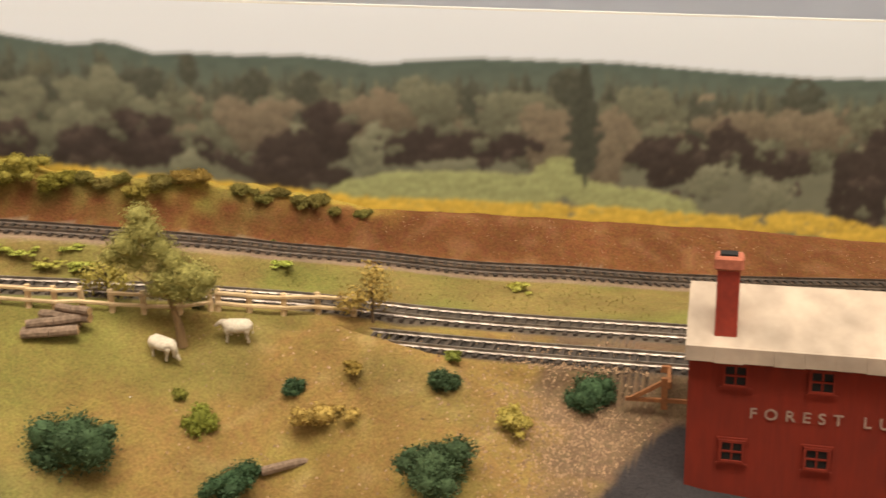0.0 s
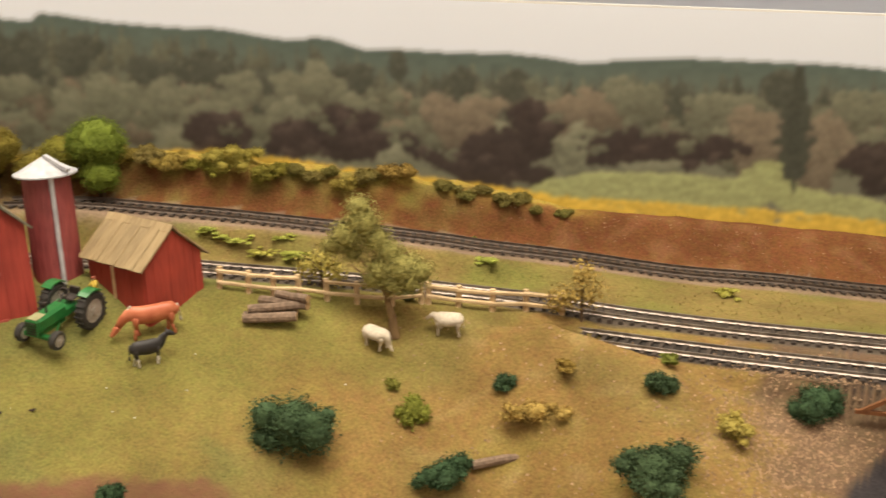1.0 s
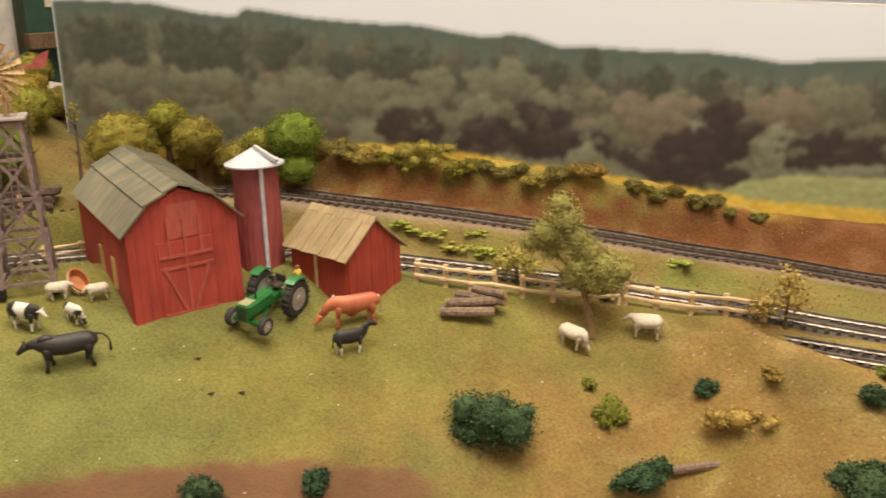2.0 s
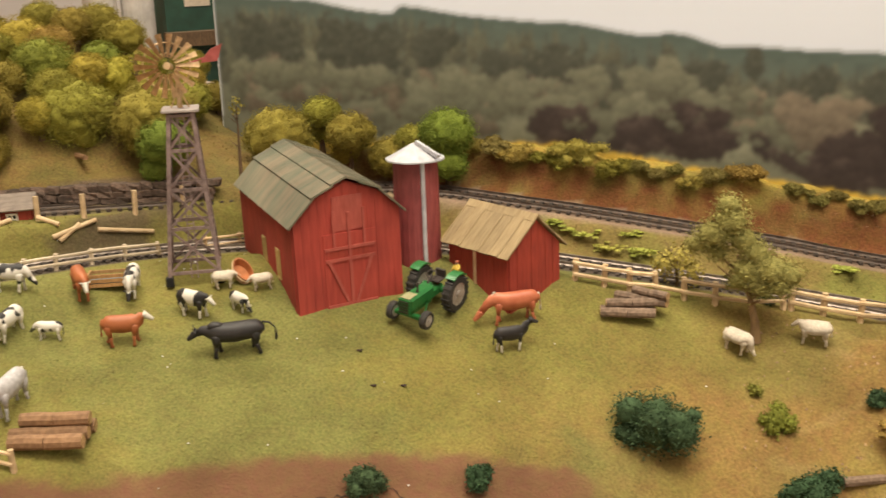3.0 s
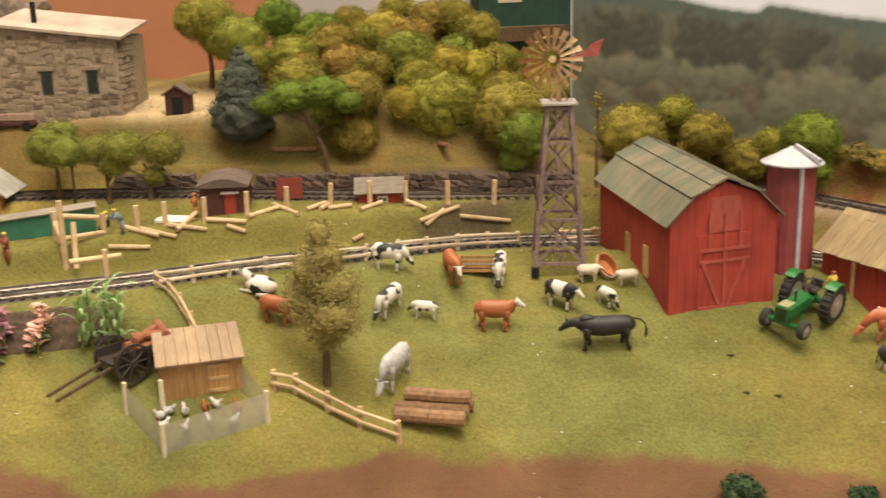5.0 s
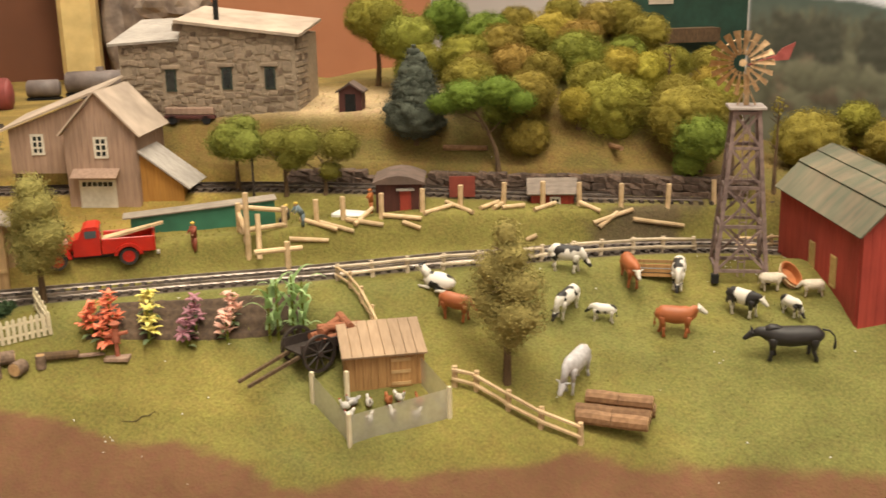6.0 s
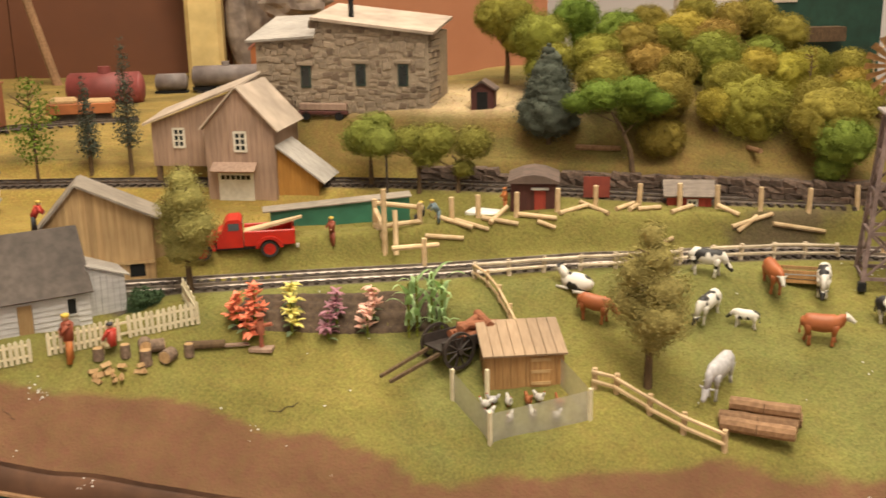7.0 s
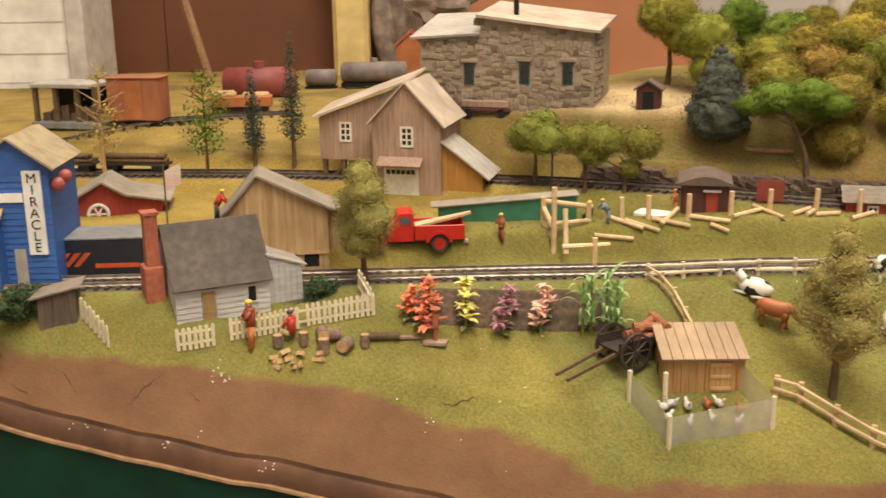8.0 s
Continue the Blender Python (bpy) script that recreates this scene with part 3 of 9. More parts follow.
def foliage_mesh(name, clumps, n, size, material, seed, core=0.86, spread=0.12, tang=0.65):
    """Many small leaf tufts over a few rough clumps."""
    rng = np.random.default_rng(seed)
    q = flake_arrays(rng, clumps, n, size, spread, tang)
    bm = bmesh.new()
    if core:
        for c in clumps:
            ball(bm, c[:3], c[3] * core, 4 if c[3] > 1.1 else 3 if c[3] > 0.5 else 2, (1, 1, c[4] if len(c) > 4 else 1), 0.3, 2.8)
    cv = np.array([v.co[:] for v in bm.verts]).reshape(-1, 3)
    cf = [[v.index for v in f.verts] for f in bm.faces] if core else []
    bm.verts.index_update()
    cf = [[v.index for v in f.verts] for f in bm.faces] if core else []
    bm.free()
    k = len(cv)
    verts = np.concatenate([cv, q]) if k else q
    faces = cf + [[k + 4 * i, k + 4 * i + 1, k + 4 * i + 2, k + 4 * i + 3] for i in range(n)]
    me = bpy.data.meshes.new(name)
    me.from_pydata((verts * CM).tolist(), [], faces)
    me.polygons.foreach_set("use_smooth", [True] * len(cf) + [False] * n)
    me.materials.append(M[material])
    return me


def child(name, me, parent, label=""):
    ob = new(name, me)
    ob.parent = parent
    return tagged(ob, label)


def trunk_bm(h, r, lean=(0, 0), limbs=5, seed=1, spread=1.0, start=0.5):
    rnd = random.Random(seed)
    bm = bmesh.new()
    pts = [Vector((lean[0] * t * t, lean[1] * t * t, h * t)) + Vector((rnd.uniform(-1, 1), rnd.uniform(-1, 1), 0)) * r * 0.5 * (t > 0) for t in (0, 0.3, 0.6, 1)]
    for i in range(3):
        rod(bm, pts[i], pts[i + 1], r * (1.25 - 0.3 * i), r * (0.95 - 0.3 * i), 7)
    for i in range(limbs):
        t = rnd.uniform(start, 0.95)
        p = pts[1].lerp(pts[3], (t - 0.3) / 0.7)
        a = rnd.uniform(0, 6.28)
        rod(bm, p, p + Vector((math.cos(a) * spread, math.sin(a) * spread, rnd.uniform(0.3, 0.9) * spread)), r * 0.4, r * 0.12, 5)
    return bm


def tree(x, y, trunk_h, r, clumps, material, label, seed, n=1500, size=0.11, lean=(0, 0), spread_l=1.0, core=0.82, limbs=6, bark="bark", group="", spread=0.12, name="tree", z=None, tang=0.75):
    th = thing(name, x, y, (height(x, y) if z is None else z) - 0.08, 0, label, "tree", group)
    part("trunk", trunk_bm(trunk_h, r, lean, limbs, seed, spread_l), bark, th)
    child("crown", foliage_mesh("crown", clumps, n, size, material, seed, core, spread, tang), th)
    return th


FOREST = []


def forest_tree(x, y, zc, r, material, seed):
    """A ball-shaped model tree of the wooded hillside; zc is the height of its crown's middle."""
    rnd = random.Random(seed)
    z = height(x, y)
    h = max(0.4, zc - z)
    r = r * 1.14
    FOREST.append((x, y))
    cl = [(0, 0, h, r * 0.9, 0.88)]
    for i in range(4):
        a, e = rnd.uniform(0, 6.28), rnd.uniform(-0.3, 0.7)
        cl.append((math.cos(a) * r * 0.42, math.sin(a) * r * 0.42, h + e * r * 0.4, r * rnd.uniform(0.45, 0.6), 0.9))
    if h > 1.5 * r:
        a = rnd.uniform(0, 6.28)
        cl.append((math.cos(a) * r * 0.35, math.sin(a) * r * 0.35, max(r * 0.4, h - r * rnd.uniform(0.7, 1.1)), r * rnd.uniform(0.5, 0.65), 0.9))
    names = {"leaf_olive": "olive green", "leaf_green": "spring green", "leaf_bright": "bright green", "leaf_yellow": "yellow-green", "leaf_brown": "tawny brown", "leaf_lime": "lime green"}
    tree(x, y, h, 0.16, cl, material, f"round {names[material]} model tree on the wooded hillside", seed, n=int(8500 * r), size=0.038, group="hillside trees", spread=0.08, core=0.87, tang=0.35)


def bush(x, y, r, material, label, seed, squash=0.85, n=900, size=0.1, wide=1.0, z=None):
    rnd = random.Random(seed)
    cl = [(0, 0, r * 0.5, r * 0.6, squash)]
    for i in range(12):
        a = rnd.uniform(0, 6.28)
        q = rnd.uniform(0.35, 0.85)
        cl.append((math.cos(a) * r * q * wide, math.sin(a) * r * q * 0.9, r * rnd.uniform(0.2, 1.15 - 0.5 * q), r * rnd.uniform(0.18, 0.4), squash))
    me = foliage_mesh("bush", cl, int(n * 3.0), size * 0.58, material, seed, 0.8, 0.2, 0.3)
    ob = new("bush", me)
    ob.matrix_basis = pose(x * CM, y * CM, ((height(x, y) if z is None else z) - 0.1) * CM, 0, 0, rnd.uniform(0, 360))
    return tagged(ob, label, "bush")


# ---- printed backdrop ----
def picture(u0, u1, z0, z1, step):
    """The landscape print: sky, a far ridge, rows of trees painted from far to near, a pale meadow."""
    us, zs = np.arange(u0, u1 + step, step), np.arange(z0, z1 + step, step)
    U, Z = np.meshgrid(us, zs, indexing="ij")
    rng = np.random.default_rng(7)
    img = np.zeros((*U.shape, 3))
    img[:] = (0.73, 0.77, 0.86)
    img += ((Z - 11) * 0.012)[..., None]
    ridge = np.interp(us, [-39.3, -36.6, -33.6, -31.2, -29.2, -28.6, -27.5, -25.3, -21.8, -19.4, -17.8, -16, -14.6, -13.8, -12.1, -10.5, -7.7, -4.9, -2.9, -1.2, 1.5, 4.4, 11.7, 16.7, 23.2, 27, 40], [14.6, 14.5, 14.26, 13.72, 13.45, 13.86, 13.72, 13.3, 12.93, 12.8, 12.45, 12.1, 12.24, 12.1, 11.48, 11.5, 11.24, 11.15, 10.87, 10.53, 10.6, 10.6, 10.08, 9.45, 8.72, 8.53, 8.0])
    lean = np.interp(us, [-39, -20, 0, 27], [3.2, 1.6, 0, -1.6])
    hill = Z < ridge[:, None]
    fall = np.clip((ridge[:, None] - Z) / 4.5, 0, 1)[..., None]
    tone = np.array((0.060, 0.084, 0.072)) * (1 - fall) + np.array((0.105, 0.110, 0.078)) * fall
    img[hill] = tone[hill]
    soft = np.kron(rng.normal(size=(U.shape[0] // 6 + 1, U.shape[1] // 3 + 1)), np.ones((6, 3)))[:U.shape[0], :U.shape[1]]
    img[hill] *= (1 + 0.05 * soft[hill])[:, None]

    def blob(u, z, w, h, col, kind="round", ragged=0.25):
        i0, i1 = np.searchsorted(us, (u - w * 1.3, u + w * 1.3))
        j0, j1 = np.searchsorted(zs, (z - h * 1.3, z + h * 1.3))
        if i1 <= i0 or j1 <= j0:
            return
        du, dz = (U[i0:i1, j0:j1] - u) / w, (Z[i0:i1, j0:j1] - z) / h
        nz = rng.normal(size=du.shape) * ragged
        if kind == "round":
            m = du * du + dz * dz < 1 + nz
        else:
            m = (np.abs(du) < (1 - dz) * 0.5 * (1 + nz)) & (np.abs(dz) < 1)
        m &= Z[i0:i1, j0:j1] < ridge[i0:i1, None] - 0.08
        sh = (0.86 + 0.18 * dz + 0.10 * rng.normal(size=du.shape))[..., None]
        img[i0:i1, j0:j1][m] = (np.array(col) * np.clip(sh, 0.4, 1.5))[m]

    def mass(u, z, w, h, col, n=60, dab=0.35, lift=0.25):
        """A leafy mass: ragged dabs filling an oval, a little lighter towards its top."""
        p2, p3, p5 = rng.uniform(0, 6.28, 3)
        for _ in range(n):
            a, q = rng.uniform(0, 6.28), math.sqrt(rng.random())
            q *= 1 + 0.22 * math.sin(2 * a + p2) + 0.2 * math.sin(3 * a + p3) + 0.16 * math.sin(5 * a + p5)
            dz = math.sin(a) * q
            blob(u + math.cos(a) * q * w, z + dz * h, dab * rng.uniform(0.5, 1.2), dab * rng.uniform(0.4, 0.9), np.array(col) * (1 + lift * dz) * rng.uniform(0.86, 1.14), "round", 0.5)

    HAZE, MAUVE, PINE, SHADE = np.array((0.108, 0.113, 0.078)), np.array((0.122, 0.104, 0.074)), np.array((0.055, 0.060, 0.045)), np.array((0.040, 0.031, 0.027))
    # far woods: upright streaks of conifers
    for _ in range(1700):
        u = rng.uniform(u0, u1)
        top = float(np.interp(u, us, ridge))
        d = rng.uniform(1.3 if u > -12 else 0.9, 4.2)
        c = (HAZE * 0.92 if rng.random() < 0.45 else PINE * 1.2) * rng.uniform(0.8, 1.15)
        blob(u, top - d, rng.uniform(0.12, 0.3) + 0.04 * d, rng.uniform(0.4, 1.0), c, "spire", 0.5)
    # middle woods: rounded hazy crowns
    for _ in range(300):
        u = rng.uniform(u0, u1)
        mass(u, rng.uniform(5.0, 8.2) + float(np.interp(u, us, lean)), rng.uniform(0.5, 1.1), rng.uniform(0.4, 0.8), (HAZE if rng.random() < 0.7 else MAUVE) * rng.uniform(0.72, 1.1), 16, 0.3, 0.35)
    for u, z, w, h in ((-7.3, 9.7, 0.5, 0.8), (-4.6, 9.4, 0.6, 0.6), (-10.5, 10.7, 0.3, 0.7), (4.0, 8.3, 0.5, 0.9), (16.5, 6.8, 0.8, 0.9), (22.3, 7.5, 1.5, 0.8), (-12.9, 10.0, 0.8, 0.9), (9.0, 9.0, 0.9, 0.8), (-29.7, 11.5, 0.9, 1.2), (-23.4, 10.8, 1.1, 0.7), (-17.3, 9.5, 1.1, 1.0), (-27.0, 11.7, 0.9, 0.9), (-20.4, 10.8, 1.2, 0.9), (-35.1, 12.0, 0.7, 1.2), (-32.4, 12.1, 0.8, 1.4), (-30.9, 11.7, 0.8, 1.5), (-37.0, 12.5, 0.8, 1.1)):
        mass(u, z, w, h, PINE, int(30 + 50 * w * h), 0.3, 0.1)
    for u, z, w, h in ((-15.5, 9.4, 1.8, 1.1), (-18.8, 9.4, 1.1, 1.1), (1.1, 8.5, 1.8, 0.9), (13.0, 7.6, 1.9, 0.9), (5.9, 7.9, 1.5, 0.9), (-25.3, 9.1, 1.5, 1.5), (-22.9, 9.1, 0.9, 1.0), (-20.5, 8.3, 1.3, 0.8), (-16.1, 8.1, 1.5, 0.9), (-14.8, 9.7, 1.0, 0.8), (-12.8, 8.4, 0.8, 0.8), (-35.8, 10.3, 2.0, 0.6), (-31.0, 10.0, 1.9, 0.5), (-27.6, 8.6, 1.2, 1.0)):
        mass(u, z, w, h, HAZE, int(40 + 50 * w * h), 0.32)
    for u, z, w, h in ((-7.6, 7.6, 1.6, 1.2), (-1.0, 8.0, 1.9, 0.8), (8.0, 6.0, 1.4, 1.7), (11.4, 5.4, 1.4, 2.0), (22.4, 5.8, 2.1, 1.0), (18.6, 6.3, 1.6, 0.7)):
        mass(u, z, w, h, MAUVE, int(50 + 50 * w * h), 0.34)
    # dark hollows
    for u, z, w, h in ((-12.7, 6.5, 3.1, 0.7), (-13.7, 7.3, 1.7, 0.7), (-5.6, 5.5, 3.2, 1.3), (-3.4, 7.2, 1.0, 1.3), (-19.4, 7.0, 0.8, 0.6), (0.7, 6.0, 1.7, 0.8), (4.5, 5.8, 2.2, 0.8), (14.7, 4.7, 1.9, 1.1), (18.2, 4.7, 1.9, 1.0), (21.2, 3.9, 1.3, 0.8), (26.5, 2.8, 2.0, 2.6), (-20.2, 7.5, 1.2, 0.9), (-16.4, 6.9, 1.1, 0.7), (-13.9, 8.0, 1.5, 0.4)):
        mass(u, z, w, h, SHADE * 0.85, int(70 + 70 * w * h), 0.36, 0.1)
        for _ in range(5):
            mass(u + rng.normal() * w * 0.8, z + rng.normal() * h * 0.7, 0.4, 0.3, (SHADE * 1.2 if rng.random() < 0.6 else HAZE * 0.8), 10, 0.22)
    for u, z, w, h in ((-10.9, 5.7, 1.1, 0.5), (-1.5, 5.9, 0.7, 1.6), (20.5, 2.2, 1.5, 1.0), (17.3, 3.2, 1.4, 0.9), (2.3, 4.9, 1.6, 0.3)):
        mass(u, z, w, h, HAZE * 1.2, 80, 0.25)
    # pale meadow slope
    for _ in range(2400):
        u = rng.uniform(-3.6, 16.4)
        top = float(np.interp(u, [-3.6, -2.6, -0.2, 5.3, 6.8, 7.7, 8.5, 9.3, 9.9, 10.1, 12.2, 14.8, 16.4], [4.1, 4.5, 4.8, 4.5, 4.1, 4.6, 5.1, 5.15, 4.7, 3.7, 3.3, 2.7, 2.0]))
        z = rng.uniform(top - 2.2, top - 0.1)
        blob(u, z, rng.uniform(0.2, 0.5), rng.uniform(0.08, 0.18), np.array((0.235, 0.26, 0.12)) * rng.uniform(0.88, 1.08), "round", 0.5)
    # one tall dark fir
    for t in np.linspace(0, 1, 44):
        q = 0.08 + 1.55 * min(1 - t, 0.15 + 1.5 * t) * (0.78 + 0.22 * math.sin(t * 44))
        for _ in range(9):
            blob(10.05 + rng.uniform(-1, 1) * q, 4.2 + 5.85 * t, 0.1 + 0.2 * (1 - t), 0.15, PINE * rng.uniform(0.75, 1.0), "round", 0.6)
    blob(10.1, 4.0, 0.14, 0.7, PINE * 0.8)
    # golden verge along the foot of the print
    for _ in range(2600):
        u = rng.uniform(u0, u1)
        top = float(np.interp(u, [-20.2, -16.1, -9.1, -1.8, 2.8, 9.0, 15.4, 19.7, 21.4, 23.8, 25.5, 27.9, 36], [6.6, 5.9, 4.75, 3.5, 3.1, 2.5, 1.65, 1.1, 1.3, 1.1, 0.5, -0.1, -1.5]))
        blob(u, top - rng.uniform(0.1, 1.3), rng.uniform(0.2, 0.45), rng.uniform(0.08, 0.16), np.array((0.46, 0.33, 0.055)) * rng.uniform(0.8, 1.12), "round", 0.5)
    # the print is a little soft
    k = np.array((0.25, 0.5, 0.25))
    for _ in range(2):
        for ax in (0, 1):
            img = k[0] * np.roll(img, 1, ax) + k[1] * img + k[2] * np.roll(img, -1, ax)
    img[hill] = img[hill] * 1.5 * np.array((1.04, 1.0, 1.02))
    return us, zs, img


def backdrop():
    us, zs, img = picture(-39.24, 40, -5, 16.0, 0.09)
    nu, nz = len(us), len(zs)
    verts, cols = [], []
    for i, u in enumerate(us):
        p = BACK0 + BACK_DIR * u
        top = 13.32 - 0.065 * u
        for j, z in enumerate(zs):
            verts.append((p.x * CM, p.y * CM, min(z, top) * CM))
            cols.append((*img[i, j], 1))
    faces = [(i * nz + j, (i + 1) * nz + j, (i + 1) * nz + j + 1, i * nz + j + 1) for i in range(nu - 1) for j in range(nz - 1) if zs[j] < 13.32 - 0.065 * us[i] - 0.001]
    me = bpy.data.meshes.new("printed_sheet")
    me.from_pydata(verts, [], faces)
    at = me.color_attributes.new("print", "FLOAT_COLOR", "POINT")
    at.data.foreach_set("color", np.array(cols, np.float32).ravel())
    m = bpy.data.materials.new("printed_paper")
    m.use_nodes = True
    nd = m.node_tree.nodes.new("ShaderNodeAttribute")
    nd.attribute_name = "print"
    bs = m.node_tree.nodes["Principled BSDF"]
    bs.inputs["Roughness"].default_value = 0.6
    bs.inputs["Specular IOR Level"].default_value = 0.25
    m.node_tree.links.new(nd.outputs["Color"], bs.inputs["Base Color"])
    me.materials.append(m)
    th = thing("backdrop", 0, 0, 0, 0, "printed backdrop panel of wooded hills under a pale sky", "backdrop", kind="structure")
    child("printed_sheet", me, th)
    bm = bmesh.new()
    q = []
    for u in (-39.3, 40):
        p = BACK0 + BACK_DIR * u
        q.append((p, 13.32 - 0.065 * u))
    (a, ta), (b, tb) = q
    n1, n2 = BACK_N * 0.06, BACK_N * 0.5
    pts = [(a + n1, -6), (b + n1, -6), (b + n1, tb + 0.1), (a + n1, ta + 0.1)]
    f = [bm.verts.new((p.x, p.y, z)) for p, z in pts]
    g = [bm.verts.new((p.x + n2.x, p.y + n2.y, z)) for p, z in pts]
    bm.faces.new(f)
    bm.faces.new(g[::-1])
    for i in range(4):
        bm.faces.new((f[i], g[i], g[(i + 1) % 4], f[(i + 1) % 4]))
    bmesh.ops.recalc_face_normals(bm, faces=bm.faces[:])
    part("board", bm, "ceiling", th)
    # pale wall strip above the panel
    bm = bmesh.new()
    p = BACK0 + BACK_DIR * -34 + BACK_N * 14
    r = BACK0 + BACK_DIR * 90 + BACK_N * 14
    vs = [bm.verts.new((v.x, v.y, z)) for v, z in ((p, -3), (r, -3), (r, 60), (p, 60))]
    bm.faces.new(vs)
    bmesh.ops.solidify(bm, geom=bm.faces[:], thickness=1.5)
    tagged(part("wall_behind_backdrop", bm, "pale_wall"), "plain pale partition wall behind the printed backdrop", "wall", kind="structure")


backdrop()


# wooded hillside
forest_tree(-59.8, 45.0, 13.5, 1.72, "leaf_olive", 101)
forest_tree(-56.5, 44.4, 12.3, 1.60, "leaf_green", 102)
forest_tree(-56.9, 48.3, 13.3, 1.40, "leaf_bright", 103)
forest_tree(-53.4, 47.9, 12.4, 1.46, "leaf_bright", 104)
forest_tree(-50.3, 50.1, 12.3, 1.63, "leaf_yellow", 105)
forest_tree(-46.4, 47.4, 11.3, 1.65, "leaf_green", 106)
forest_tree(-51.7, 43.7, 11.5, 1.27, "leaf_olive", 107)
forest_tree(-49.3, 45.3, 11.0, 1.21, "leaf_brown", 108)
forest_tree(-49.3, 41.3, 10.5, 1.27, "leaf_olive", 109)
forest_tree(-45.9, 42.2, 9.9, 1.36, "leaf_olive", 110)
forest_tree(-45.7, 41.7, 7.7, 1.19, "leaf_olive", 111)
forest_tree(-43.7, 43.6, 9.3, 0.98, "leaf_yellow", 112)
forest_tree(-42.6, 45.0, 7.3, 1.90, "leaf_olive", 113)
forest_tree(-43.0, 49.6, 10.5, 1.27, "leaf_yellow", 114)
forest_tree(-38.9, 46.2, 8.7, 1.91, "leaf_olive", 115)
forest_tree(-37.4, 45.1, 7.9, 1.29, "leaf_green", 116)
forest_tree(-45.3, 50.7, 11.4, 1.05, "leaf_green", 117)
forest_tree(-51.5, 53.4, 13.5, 1.14, "leaf_olive", 118)
forest_tree(-53.2, 50.8, 13.0, 1.05, "leaf_olive", 119)
forest_tree(-41.7, 45.0, 9.3, 1.19, "leaf_olive", 120)
forest_tree(-47.4, 42.0, 8.6, 1.09, "leaf_green", 121)
forest_tree(-53.4, 42.4, 11.2, 1.08, "leaf_olive", 122)
forest_tree(-34.0, 50.4, 7.4, 1.7, "leaf_olive", 123)
forest_tree(-30.4, 51.6, 7.5, 1.2, "leaf_olive", 124)
forest_tree(-25.3, 52.7, 7.5, 1.4, "leaf_bright", 125)
forest_tree(-28.3, 52.3, 6.2, 1.15, "leaf_olive", 126)
forest_tree(-32.2, 51.9, 8.5, 0.95, "leaf_olive", 127)
forest_tree(-27.2, 52.6, 7.0, 0.95, "leaf_olive", 128)

rnd_f = random.Random(77)
grown = 0
for _ in range(4000):
    if grown == 17:
        break
    x, y = rnd_f.uniform(-56, -39.5), rnd_f.uniform(41, 56)
    k = -0.48 * (x + 55.9) + 0.877 * (y - 32.9)
    if not 5.0 < k < 15 or 0.258 * x + 0.966 * (y - 60.8) > -17 or min(math.hypot(x - a, y - b) for a, b in FOREST) < 1.75:
        continue
    forest_tree(x, y, height(x, y) + rnd_f.uniform(1.1, 1.7), rnd_f.uniform(0.9, 1.35), rnd_f.choice(["leaf_olive", "leaf_olive", "leaf_green", "leaf_yellow", "leaf_green", "leaf_olive", "leaf_brown"]), 400 + grown)
    grown += 1


# ---- buildings ----
M["board_edge"] = mat("pale_trim", (0.60, 0.52, 0.42), (0.50, 0.42, 0.33), 4, 0.7, 0.1)
M["letter_grey"] = mat("worn_pale_lettering", (0.40, 0.28, 0.22), (0.30, 0.19, 0.15), 4, 0.8, 0.0)
M["pane_dark"] = mat("dark_window_pane", (0.02, 0.025, 0.025), (0.012, 0.014, 0.014), 3, 0.15, 0.0)
M["pane_yellow"] = mat("yellowed_window", (0.62, 0.48, 0.20), (0.5, 0.36, 0.14), 3, 0.5, 0.1)
M["white_trim"] = mat("white_trim_paint", (0.68, 0.64, 0.56), (0.58, 0.54, 0.46), 5, 0.6, 0.1)
M["door_tan"] = mat("tan_plank_door", (0.40, 0.26, 0.12), (0.30, 0.18, 0.08), 3, 0.75, 0.3, stretch=(4, 4, 0.3))
M["wm_wood"] = mat("weathered_mauve_timber", (0.26, 0.185, 0.17), (0.16, 0.11, 0.10), 4, 0.8, 0.3)
M["wm_pale"] = mat("platform_board", (0.48, 0.42, 0.40), (0.38, 0.33, 0.31), 3, 0.7, 0.2)
M["brass"] = mat("tarnished_brass", (0.74, 0.54, 0.32), (0.52, 0.34, 0.18), 5, 0.4, 0.2, metal=0.45)
M["board_red"] = mat("dull_red_board", (0.26, 0.05, 0.032), (0.20, 0.038, 0.025), 2, 0.8, 0.1)
M["vane_red"] = mat("faded_red_vane", (0.42, 0.10, 0.09), (0.32, 0.07, 0.06), 4, 0.5, 0.1)
M["green_wall"] = mat("teal_green_wall", (0.035, 0.16, 0.10), (0.028, 0.13, 0.08), 1.5, 0.6, 0.05)
M["cab_red"] = mat("dark_maroon_boards", (0.10, 0.028, 0.022), (0.07, 0.02, 0.016), 3, 0.7, 0.2, stretch=(4, 4, 0.3))
M["blue_wall"] = mat("blue_clapboard", (0.04, 0.13, 0.42), (0.03, 0.10, 0.34), 3, 0.6, 0.1, stretch=(0.5, 0.5, 4))
M["navy"] = mat("navy_trailer_side", (0.02, 0.022, 0.035), (0.015, 0.017, 0.028), 3, 0.45, 0.05)
M["orange"] = mat("orange_print", (0.60, 0.10, 0.02), (0.52, 0.08, 0.02), 4, 0.5, 0.0)
M["grey_top"] = mat("grey_trailer_roof", (0.22, 0.22, 0.23), (0.16, 0.16, 0.17), 2, 0.6, 0.1)
M["white"] = mat("white_card", (0.80, 0.78, 0.74), (0.75, 0.73, 0.69), 1, 0.7, 0.05)


